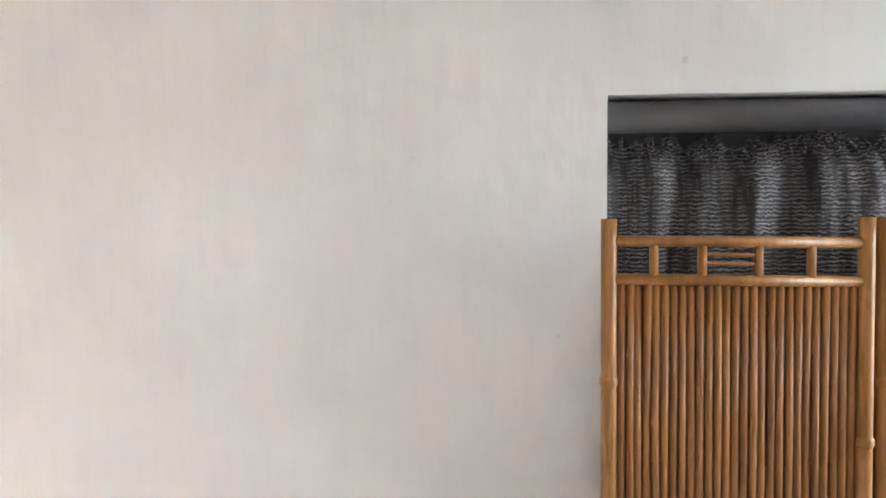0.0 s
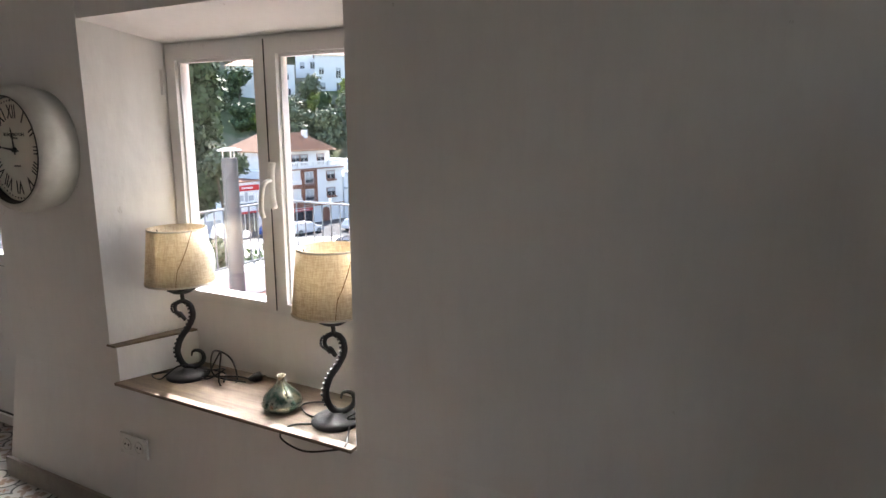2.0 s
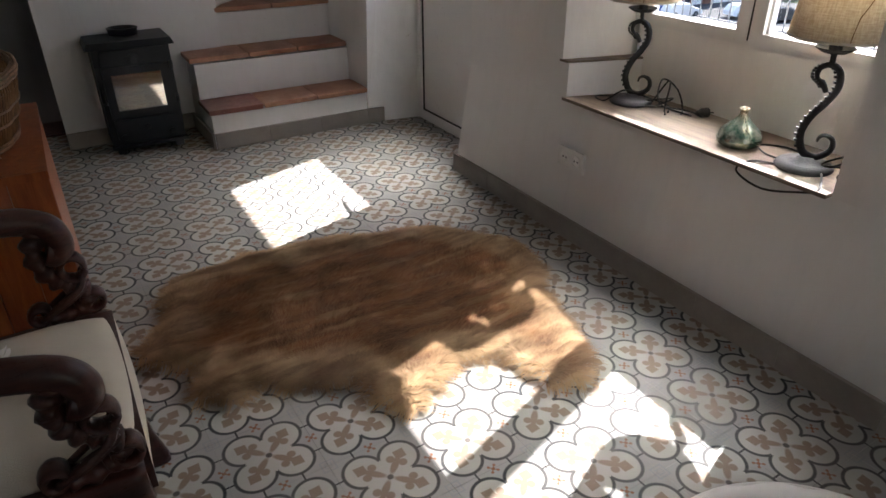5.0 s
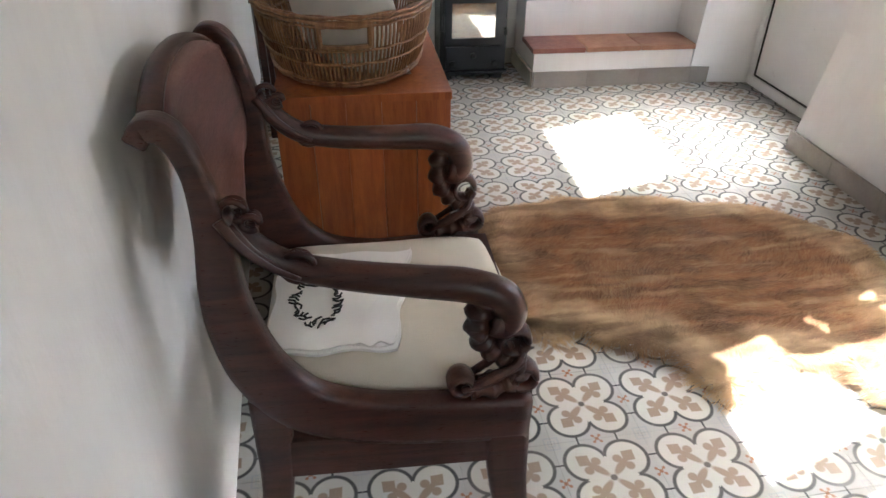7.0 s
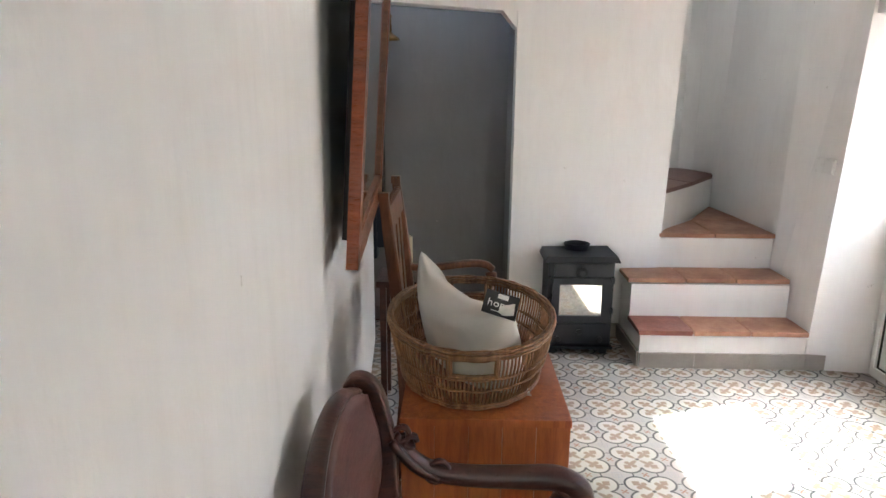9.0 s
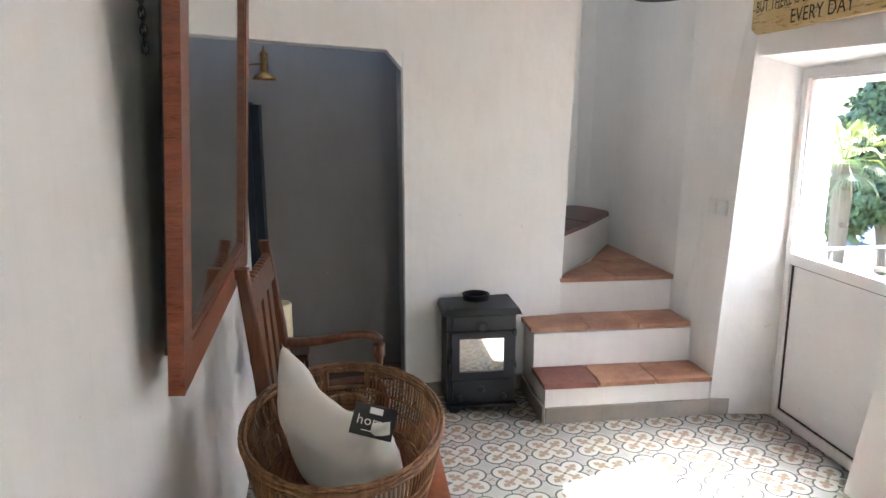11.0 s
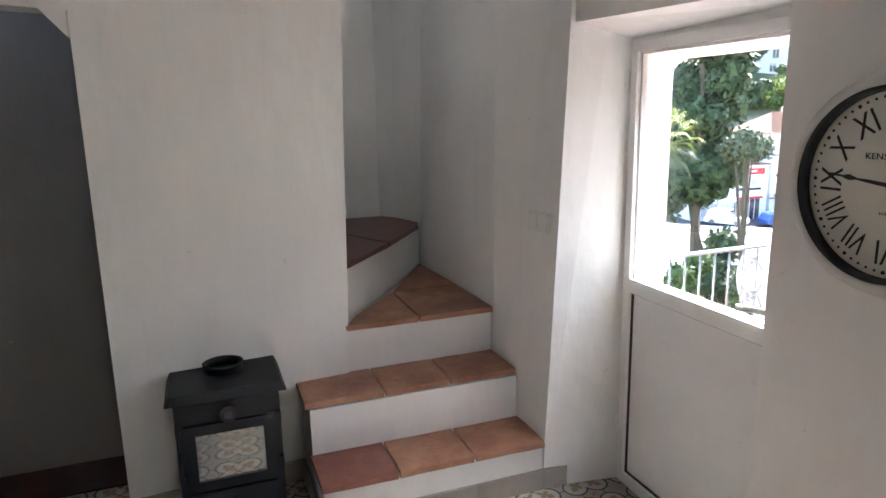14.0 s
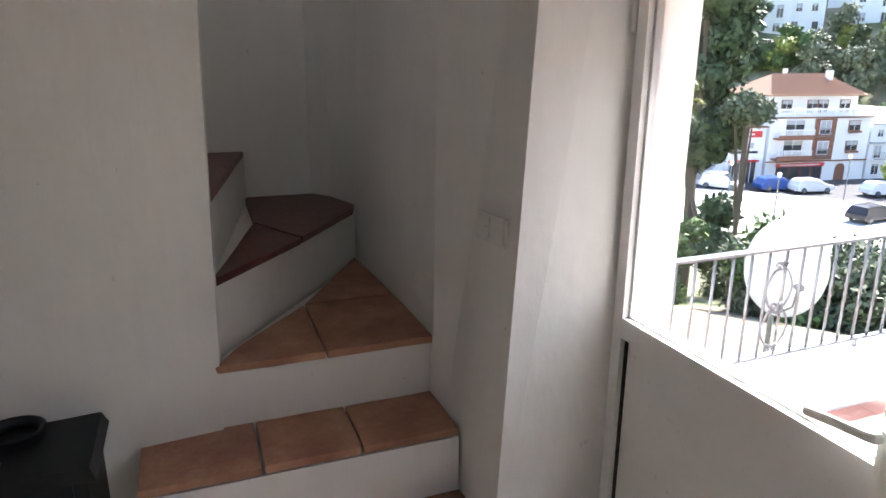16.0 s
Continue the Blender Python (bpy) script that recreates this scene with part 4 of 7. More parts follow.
def soft_block(size, seed, amp=0.2, power=2.6, cuts=26, pinch=0.5):
    """A cushion: thick in the middle, pinched at its seams and drawn out at the corners."""
    bm = bmesh.new()
    a, b, h = size
    rows = []
    for side in (1, -1):
        grid = []
        for i in range(cuts + 1):
            row = []
            for j in range(cuts + 1):
                u, v = 2 * i / cuts - 1, 2 * j / cuts - 1
                f = max(0.0, (1 - abs(u) ** power) * (1 - abs(v) ** power)) ** 0.5
                k = 1 - 0.10 * (1 - abs(v) ** 2) * abs(u) ** 3 - 0.0
                l = 1 - 0.10 * (1 - abs(u) ** 2) * abs(v) ** 3
                p = Vector((u * a * k, v * b * l, side * h * f))
                p += Vector((0, 0, amp * h * f * noise.noise(Vector((u * 2.2 + seed, v * 2.2, side * 1.0)))))
                p.z += 0.06 * h * f * math.sin(9 * u + 5 * v + seed)
                row.append(bm.verts.new(p))
            grid.append(row)
        for i in range(cuts):
            for j in range(cuts):
                bm.faces.new((grid[i][j], grid[i + 1][j], grid[i + 1][j + 1], grid[i][j + 1]))
    bmesh.ops.remove_doubles(bm, verts=bm.verts, dist=0.0006)
    return bm


pil = new("pillow")
pil.matrix_world = facing((-1.078, -1.865, 0.912), (0.547, -0.834, -0.10), (-0.19, -0.247, 0.93))
tagged(pil, "cream linen pillow stuffed into the basket with a paper tag", "pillow")
bm = soft_block((0.238, 0.152, 0.072), 1.7)
for v in bm.verts:
    v.co.y += 0.022 * (v.co.x / 0.2) ** 2 - 0.02
    v.co.z -= 0.04 * (v.co.x / 0.2) ** 2
part("cushion", bm, PILLOWC, pil, smooth=True)
tag = new("paper_tag")
tag.matrix_world = facing((-0.968, -2.04, 1.045), (0.95, -0.1, -0.28), (0.22, 0.72, 0.62))
tagged(tag, "dark grey card tag tied to the pillow", "tag")
part("card", boxes((-0.045, 0.045, -0.035, 0.035, 0, 0.0015)), PAPERG, tag)
words("home", 0.030, WHITE_PL, "tag_text", tag, pose(0.0, -0.002, 0.0022))
part("tag_bars", boxes((-0.012, 0.016, 0.016, 0.030, 0.0016, 0.002), (-0.022, 0.024, -0.024, -0.022, 0.0016, 0.002)), WHITE_PL, tag)
pot = thing("basket_bowl", "small round rattan bowl lying in the basket", "bowl", at=(-1.045, -1.58, 0.780))
bm = bmesh.new()
for i in range(9):
    r = 0.045 + 0.02 * i / 8
    sweep(bm, [(r * math.cos(2 * math.pi * k / 30), r * math.sin(2 * math.pi * k / 30), 0.006 + 0.012 * i) for k in range(31)], 0.0065, 6, (0, 0, 1), cap=False)
lathe(bm, [(0, 0.0), (0.046, 0.0), (0.046, 0.006), (0, 0.006)], 24)
part("wall", bm, RATTAN, pot)


# ---- carved mahogany armchair ----
def armchair():
    ch = thing("armchair", "dark carved mahogany armchair with a cream seat against the wall", "armchair", at=(0, 0, 0))
    for y, s in ((-2.876, -1), (-2.346, 1)):
        # one long S from the scrolled top down into the seat rail
        back = spline([(-1.298, y, 1.008), (-1.285, y, 1.024), (-1.262, y, 1.018), (-1.244, y, 0.985), (-1.233, y, 0.92), (-1.229, y, 0.84), (-1.233, y, 0.75), (-1.226, y, 0.67), (-1.200, y, 0.578), (-1.14, y, 0.496), (-1.03, y, 0.452), (-0.90, y, 0.438), (-0.748, y, 0.432)], 7)
        k = len(back)
        size = []
        for i in range(k):
            t = i / (k - 1)
            size.append((0.024, 0.016 + (0.0 if t < 0.3 else min(0.036, 0.085 * (t - 0.3)))))
        bm = bmesh.new()
        sweep(bm, back, size, 12, square=True)
        part("side_frame", bm, MAHOG, ch, smooth=True)
        bm = bmesh.new()
        loft(bm, [(-1.195, y - 0.019), (-0.765, y - 0.019), (-0.765, y + 0.019), (-1.195, y + 0.019)], 0.330, [(-1.175, y - 0.019), (-0.752, y - 0.019), (-0.752, y + 0.019), (-1.175, y + 0.019)], 0.420)
        part("side_rail", bm, MAHOG, ch, bevel=0.004)
        bm = bmesh.new()
        sweep(bm, spline([(-1.195, y, 0.52), (-1.200, y, 0.42), (-1.208, y, 0.30), (-1.235, y, 0.14), (-1.275, y, 0.0)], 6), [(0.022, 0.036 - 0.0005 * i) for i in range(25)], 10, square=True)
        part("leg", bm, MAHOG, ch, smooth=True)
        bm = bmesh.new()
        sweep(bm, spline([(-0.795, y, 0.47), (-0.785, y, 0.38), (-0.775, y, 0.25), (-0.752, y, 0.10), (-0.722, y, 0.0)], 6), [(0.023, 0.048 - 0.0009 * i) for i in range(25)], 10, square=True)
        part("leg", bm, MAHOG, ch, smooth=True)
        # arm with a downward scroll in front
        arm = spline([(-1.215, y, 0.880), (-1.185, y, 0.830), (-1.135, y, 0.785), (-1.05, y, 0.758), (-0.94, y, 0.738), (-0.865, y, 0.725), (-0.812, y, 0.702), (-0.794, y, 0.668), (-0.806, y, 0.650), (-0.822, y, 0.656)], 7)
        k = len(arm)
        bm = bmesh.new()
        sweep(bm, arm, [(0.020 + 0.012 * min(1, i / (0.75 * k)), 0.015 + 0.013 * min(1, i / (0.5 * k))) for i in range(k)], 12)
        part("armrest", bm, MAHOG, ch, smooth=True)
        # carved S support under the arm
        sup = spline([(-0.835, y, 0.700), (-0.846, y, 0.665), (-0.842, y, 0.625), (-0.818, y, 0.592), (-0.788, y, 0.570), (-0.772, y, 0.540), (-0.800, y, 0.512), (-0.855, y, 0.508)], 7)
        bm = bmesh.new()
        sweep(bm, sup, [(0.024 + 0.004 * math.sin(i * 1.6), 0.020 + 0.006 * math.sin(i * 1.3)) for i in range(len(sup))], 12)
        part("arm_support", bm, MAHOG, ch, smooth=True)
        # acanthus carving: leaves at the foot and head of the arm
        bm = bmesh.new()
        for q in range(5):
            o = 0.006 * (q - 2)
            sweep(bm, spline([(-1.212 + 0.008 * q, y + o * 3, 0.885 - 0.022 * q), (-1.185 + 0.007 * q, y + o * 4, 0.845 - 0.020 * q), (-1.15 + 0.004 * q, y + o * 3.5, 0.805 - 0.012 * q), (-1.115, y + o * 2.5, 0.775)], 4), [(0.0075 - 0.0003 * i, 0.009 - 0.0004 * i) for i in range(13)], 7)
        for c, r in (((-1.196, 0.885), 0.018), ((-1.175, 0.862), 0.013), ((-1.118, 0.782), 0.024)):
            for k in range(3):
                sweep(bm, [(c[0] + r * math.cos(a) * (1 - 0.15 * k), y + 0.010 * (k - 1), c[1] + r * math.sin(a) * (1 - 0.15 * k)) for a in [j * 0.45 for j in range(13)]], 0.006, 6)
        for q in range(4):
            sweep(bm, spline([(-0.87 + 0.014 * q, y - 0.014, 0.512 + 0.010 * q), (-0.82 + 0.012 * q, y - 0.024, 0.540 + 0.010 * q), (-0.770, y - 0.014, 0.565 + 0.012 * q)], 4), [(0.007, 0.007)] * 9, 6)
            sweep(bm, spline([(-0.87 + 0.014 * q, y + 0.014, 0.512 + 0.010 * q), (-0.82 + 0.012 * q, y + 0.024, 0.540 + 0.010 * q), (-0.770, y + 0.014, 0.565 + 0.012 * q)], 4), [(0.007, 0.007)] * 9, 6)
        for c, r in (((-0.872, 0.522), 0.018), ((-0.764, 0.528), 0.022), ((-0.786, 0.612), 0.024)):
            sweep(bm, [(c[0] + r * math.cos(a), y, c[1] + r * math.sin(a)) for a in [j * 0.5 for j in range(13)]], (0.024, 0.008), 8)
        part("carving", bm, MAHOG, ch, "carved acanthus leaves", smooth=True)
    # crest board
    bm = bmesh.new()
    rows = []
    N, Mh = 28, 10
    for side in (0.0, 0.020):
        grid = []
        for i in range(N + 1):
            u = i / N
            y = -2.852 + 0.482 * u
            e = abs(2 * u - 1)
            top = 1.050 - 0.045 * e ** 2.4
            bot = 0.705 + 0.19 * e ** 1.6 + 0.016 * math.sin(14 * e)
            row = []
            for j in range(Mh + 1):
                z = bot + (top - bot) * j / Mh
                x = -1.226 - 0.045 * max(0.0, (z - 0.85) / 0.2) ** 1.2
                x -= 0.012 * (1 - e ** 2)
                row.append(bm.verts.new((x - side, y, z)))
            grid.append(row)
        rows.append(grid)
    for g, flip in ((rows[0], 1), (rows[1], 0)):
        for i in range(N):
            for j in range(Mh):
                bm.faces.new((g[i][j], g[i + 1][j], g[i + 1][j + 1], g[i][j + 1]))
    a, b = rows
    for i in range(N):
        bm.faces.new((a[i][0], b[i][0], b[i + 1][0], a[i + 1][0])), bm.faces.new((a[i][Mh], a[i + 1][Mh], b[i + 1][Mh], b[i][Mh]))
    for j in range(Mh):
        bm.faces.new((a[0][j], a[0][j + 1], b[0][j + 1], b[0][j])), bm.faces.new((a[N][j], b[N][j], b[N][j + 1], a[N][j + 1]))
    part("crest_board", bm, CREST, ch, "reddish veneered crest board", smooth=True)
    bm = bmesh.new()
    sweep(bm, [Vector((-1.287 - 0.012 * (1 - (2 * i / 24 - 1) ** 2), -2.852 + 0.482 * i / 24, 1.055 - 0.045 * abs(2 * i / 24 - 1) ** 2.4)) for i in range(25)], (0.018, 0.009), 10, (1, 0, 0))
    part("crest_moulding", bm, MAHOG, ch, smooth=True)
    for x, w in ((-0.757, 0.022), (-1.19, 0.018)):
        part("seat_rail", boxes((x - w, x + w, -2.8515, -2.3705, 0.40, 0.500)), MAHOG, ch, bevel=0.004)
    bm = bmesh.new()
    n_ = 22
    grid = []
    for i in range(n_ + 1):
        row = []
        for j in range(n_ + 1):
            u, v = i / n_, j / n_
            f = (max(0, 1 - abs(2 * u - 1) ** 6) * max(0, 1 - abs(2 * v - 1) ** 6)) ** 0.5
            row.append(bm.verts.new((-1.215 + (0.480 + 0.012 * math.sin(math.pi * v)) * u, -2.850 + 0.478 * v, 0.480 + 0.045 * f + 0.012 * math.sin(math.pi * u) * math.sin(math.pi * v) + 0.045 * (1 - u) ** 2)))
        grid.append(row)
    for i in range(n_):
        for j in range(n_):
            bm.faces.new((grid[i][j], grid[i + 1][j], grid[i + 1][j + 1], grid[i][j + 1]))
    ed = [grid[i][0] for i in range(n_ + 1)] + [grid[n_][j] for j in range(1, n_ + 1)] + [grid[i][n_] for i in range(n_ - 1, -1, -1)] + [grid[0][j] for j in range(n_ - 1, 0, -1)]
    low = [bm.verts.new((v.co.x, v.co.y, 0.45)) for v in ed]
    for i in range(len(ed)):
        bm.faces.new((ed[i], ed[(i + 1) % len(ed)], low[(i + 1) % len(ed)], low[i]))
    bm.faces.new(low)
    part("seat", bm, LINEN, ch, "cream linen drop-in seat", smooth=True)
    # the back is narrower than the front
    for ob in ch.children:
        for v in ob.data.vertices:
            f = max(0.0, min(1.0, (-0.85 - v.co.x) / 0.4))
            far = max(0.0, min(1.0, (v.co.y + 2.876) / 0.53))
            high = max(0.0, min(1.0, (v.co.z - 0.60) / 0.1))
            v.co.y += -0.075 * f * far + 0.010 * f * (1 - far)
            v.co.z += 0.022 * far * (1 - f) * high - 0.020 * max(0.0, min(1.0, (v.co.z - 0.85) / 0.15))
    return ch


armchair()

# folded cloth on the seat
cl = thing("folded_cloth", "folded white cotton cloth with black embroidery, lying on the armchair seat", "cloth")


def seat_top(x, y):
    """Height of the seat's upper side under a place in the room."""
    f = max(0.0, min(1.0, (-0.85 - x) / 0.4))
    y0 = y
    for _ in range(4):
        far = max(0.0, min(1.0, (y0 + 2.876) / 0.53))
        y0 = y + 0.075 * f * far - 0.010 * f * (1 - far)
    u, v = max(0.0, min(1.0, (x + 1.215) / 0.480)), max(0.0, min(1.0, (y0 + 2.850) / 0.478))
    g = (max(0, 1 - abs(2 * u - 1) ** 6) * max(0, 1 - abs(2 * v - 1) ** 6)) ** 0.5
    return 0.480 + 0.045 * g + 0.012 * math.sin(math.pi * u) * math.sin(math.pi * v) + 0.045 * (1 - u) ** 2


def cloth_layer(corners, lift, thick):
    """One folded layer of cloth lying on the seat, in soft ripples."""
    a, b, c_, d = (Vector(p) for p in corners)
    bm = bmesh.new()
    N = 26
    sides = []
    for down in (0.0, thick):
        grid = []
        for i in range(N + 1):
            row = []
            for j in range(N + 1):
                u, v = i / N, j / N
                p = (a * (1 - u) + b * u) * (1 - v) + (d * (1 - u) + c_ * u) * v
                p = p + Vector((0.004 * math.sin(15 * v), 0.004 * math.sin(12 * u)))
                z = seat_top(p.x, p.y) + lift + 0.003 * noise.noise(Vector((p.x * 15, p.y * 13, 0))) + 0.003 * math.sin(22 * p.y + 14 * p.x) * u
                row.append(bm.verts.new((p.x, p.y, z - down)))
            grid.append(row)
        for i in range(N):
            for j in range(N):
                bm.faces.new((grid[i][j], grid[i + 1][j], grid[i + 1][j + 1], grid[i][j + 1]))
        edge = [grid[i][0] for i in range(N)] + [grid[N][j] for j in range(N)] + [grid[i][N] for i in range(N, 0, -1)] + [grid[0][j] for j in range(N, 0, -1)]
        sides.append(edge)
    k = len(sides[0])
    for i in range(k):
        bm.faces.new((sides[0][i], sides[0][(i + 1) % k], sides[1][(i + 1) % k], sides[1][i]))
    part("fold", bm, WHITECLOTH, cl)


cloth_layer([(-1.205, -2.815), (-0.975, -2.800), (-0.925, -2.500), (-1.195, -2.520)], 0.009, 0.006)
cloth_layer([(-1.203, -2.811), (-0.985, -2.796), (-0.935, -2.506), (-1.195, -2.526)], 0.014, 0.0035)
cloth_layer([(-1.050, -2.805), (-0.980, -2.798), (-0.928, -2.505), (-0.960, -2.560)], 0.020, 0.0035)
bm = bmesh.new()
random.seed(4)
for i in range(46):
    a = i / 46 * 2 * math.pi
    r = 0.055 + random.uniform(-0.010, 0.010)
    x, y = -1.115 + 0.75 * r * math.cos(a), -2.690 + 1.1 * r * math.sin(a)
    z = seat_top(x, y) + 0.0185
    d = Vector((math.cos(a * 3.1), math.sin(a * 2.3), 0)) * 0.009
    sweep(bm, [Vector((x, y, z)) - d, Vector((x, y, z)) + Vector((d.y, -d.x, 0)) * 0.5, Vector((x, y, z)) + d], (0.0016, 0.0022), 5, (0, 0, 1))
part("embroidery", bm, BLACK_PRINT, cl, "black stitched wreath")


# ---- wooden elbow chair by the doorway, candle ----
def elbow_chair():
    ch = thing("elbow_chair", "brown wooden elbow chair with a carved back, by the doorway", "chair")
    for y in (-1.33, -0.85):
        bm = bmesh.new()
        sweep(bm, [(-1.345, y, 1.215), (-1.325, y, 1.05), (-1.305, y, 0.89), (-1.280, y, 0.60), (-1.270, y, 0.44), (-1.300, y, 0.15), (-1.335, y, 0.0)], [(0.020, 0.018), (0.024, 0.022), (0.026, 0.024), (0.026, 0.024), (0.026, 0.026), (0.022, 0.022), (0.020, 0.020)], 10, square=True)
        box(bm, -1.364, -1.326, y - 0.019, y + 0.019, 1.195, 1.225)
        part("back_post", bm, OAKISH, ch)
        arm = spline([(-1.305, y, 0.835), (-1.26, y, 0.822), (-1.16, y, 0.825), (-1.03, y, 0.842), (-0.955, y, 0.838), (-0.920, y, 0.815)], 6)
        bm = bmesh.new()
        sweep(bm, arm, [(0.020 + 0.006 * math.sin(i * 0.11), 0.014) for i in range(len(arm))], 10, square=True)
        part("armrest", bm, OAKISH, ch, smooth=True)
        bm = bmesh.new()
        lathe(bm, [(0, 0), (0.020, 0), (0.022, 0.34), (0.026, 0.36), (0.022, 0.40), (0.026, 0.44), (0.015, 0.49), (0.022, 0.60), (0.013, 0.70), (0.015, 0.745), (0.026, 0.755), (0.024, 0.79), (0.026, 0.80), (0.0, 0.805)], 16, (-0.928, y, 0.0))
        part("front_post", bm, OAKISH, ch, smooth=True)
        part("side_rail", boxes((-1.245, -0.951, y - 0.012, y + 0.012, 0.38, 0.44), (-1.26, -0.951, y - 0.010, y + 0.010, 0.16, 0.19)), OAKISH, ch)
    bm = bmesh.new()
    for k in range(1):
        loft(bm, [(-1.337, -1.3035), (-1.311, -1.3035), (-1.311, -0.8765), (-1.337, -0.8765)], 1.09, [(-1.349, -1.3035), (-1.323, -1.3035), (-1.323, -0.8765), (-1.349, -0.8765)], [1.17, 1.17, 1.17, 1.17])
    for i in range(9):
        y = -1.28 + 0.0475 * i
        lathe(bm, [(0, 0), (0.016, 0.004), (0.012, 0.014), (0, 0.018)], 10, (-1.3365, y + 0.01, 1.168))
    part("crest_rail", bm, OAKISH, ch, bevel=0.0)
    for y in (-1.22, -1.09, -0.96):
        bm = bmesh.new()
        loft(bm, [(-1.298, y - 0.038), (-1.282, y - 0.038), (-1.282, y + 0.038), (-1.298, y + 0.038)], 0.56, [(-1.334, y - 0.038), (-1.318, y - 0.038), (-1.318, y + 0.038), (-1.334, y + 0.038)], 1.0895)
        part("splat", bm, OAKISH, ch, bevel=0.002)
    part("lower_rail", boxes((-1.300, -1.270, -1.3035, -0.8765, 0.50, 0.5595)), OAKISH, ch, bevel=0.003)
    part("seat", boxes((-1.252, -0.905, -1.300, -0.880, 0.4405, 0.468)), OAKISH, ch, bevel=0.008)
    part("front_rail", boxes((-0.942, -0.914, -1.302, -0.878, 0.37, 0.44)), OAKISH, ch)


elbow_chair()
stool = thing("wooden_stool", "low dark wooden stool carrying a candle", "stool", at=(-1.36, -0.46, 0))
part("seat", boxes((-0.11, 0.13, -0.13, 0.13, 0.645, 0.675)), MAHOG, stool, bevel=0.006)
for x in (-0.08, 0.10):
    for y in (-0.10, 0.10):
        part("leg", boxes((x - 0.015, x + 0.015, y - 0.015, y + 0.015, 0, 0.6445)), MAHOG, stool)
candle = thing("pillar_candle", "thick cream pillar candle standing on a stool", "candle", at=(-1.357, -0.45, 0.6755))
bm = bmesh.new()
lathe(bm, [(0, 0), (0.054, 0), (0.056, 0.006), (0.056, 0.19), (0.050, 0.196), (0.045, 0.188), (0.02, 0.183), (0, 0.182)], 36)
part("wax", bm, CANDLE, candle, smooth=True)
bm = bmesh.new()
sweep(bm, [(0, 0, 0.182), (0.002, 0, 0.192), (0.006, 0, 0.199)], 0.0015, 6)
part("wick", bm, CABLE, candle)

# ---- passage: brass wall lamp, navy shutter ----
sc = thing("wall_lamp", "small aged brass swan wall lamp in the passage", "lamp", at=(-1.545, 0.90, 0))
bm = bmesh.new()
lathe(bm, [(0, 0), (0.030, 0), (0.034, 0.006), (0.022, 0.014), (0, 0.016)], 20)
for v in bm.verts:
    v.co = Vector((-0.154 + v.co.z, v.co.y, 1.995 + v.co.x))
part("wall_rose", bm, BRASS, sc, smooth=True)
bm = bmesh.new()
sweep(bm, spline([(-0.142, 0, 1.980), (-0.09, 0, 1.992), (-0.035, 0, 1.995), (0.0, 0, 1.998)], 5), 0.005, 8)
part("bracket", bm, BRASS, sc, smooth=True)
bm = bmesh.new()
lathe(bm, [(0.074, 0), (0.076, 0.003), (0.066, 0.018), (0.036, 0.034), (0.018, 0.05), (0.024, 0.060), (0.020, 0.078), (0.024, 0.09), (0.017, 0.104), (0.022, 0.122), (0.017, 0.135), (0.026, 0.150), (0.012, 0.168), (0.006, 0.185), (0.010, 0.192), (0.0, 0.202), (0.0, 0.19), (0.004, 0.06), (0.030, 0.028), (0.062, 0.012)], 28, (0, 0, 1.903))
part("shade", bm, BRASS, sc, smooth=True)
shut = tagged(part("shutter_panel", boxes((-1.699, -1.640, 0.86, 1.0, 0.42, 1.77), (-1.6395, -1.590, 0.865, 0.995, 0.50, 1.755)), BLUE, bevel=0.004), "tall narrow navy painted wooden panel on the passage wall", "panel")

# ---- pendant lamp ----
pend = thing("pendant_lamp", "black wire cage pendant lamp hanging from the ceiling", "lamp", at=(-0.03, -1.25, 0))
bm = bmesh.new()
lathe(bm, [(0, 2.040), (0.085, 2.040), (0.090, 2.047), (0.085, 2.054), (0, 2.054)], 32)
part("bottom_disc", bm, IRON, pend)
for i in range(22):
    g = 2 * math.pi * i / 22
    bm = bmesh.new()
    sweep(bm, [(r * math.cos(g), r * math.sin(g), z) for r, z in spline([(0.086, 2.047, 0), (0.135, 2.062, 0), (0.175, 2.11, 0), (0.185, 2.19, 0), (0.15, 2.27, 0), (0.09, 2.33, 0), (0.04, 2.36, 0)], 3) for r, z in [(r, z)]] if False else [(p.x * math.cos(g), p.x * math.sin(g), p.y) for p in spline([(0.086, 2.047, 0), (0.135, 2.062, 0), (0.175, 2.11, 0), (0.185, 2.19, 0), (0.15, 2.27, 0), (0.09, 2.33, 0), (0.04, 2.36, 0)], 3)], 0.004, 5, (math.sin(g), -math.cos(g), 0))
    part("rib", bm, IRON, pend)
bm = bmesh.new()
lathe(bm, [(0, 2.355), (0.042, 2.355), (0.040, 2.37), (0.012, 2.39), (0.003, 2.40), (0.003, LINTEL - 0.03), (0.04, LINTEL - 0.025), (0.045, LINTEL - 0.001), (0, LINTEL - 0.001)], 16)
part("cord_and_rose", bm, IRON, pend)

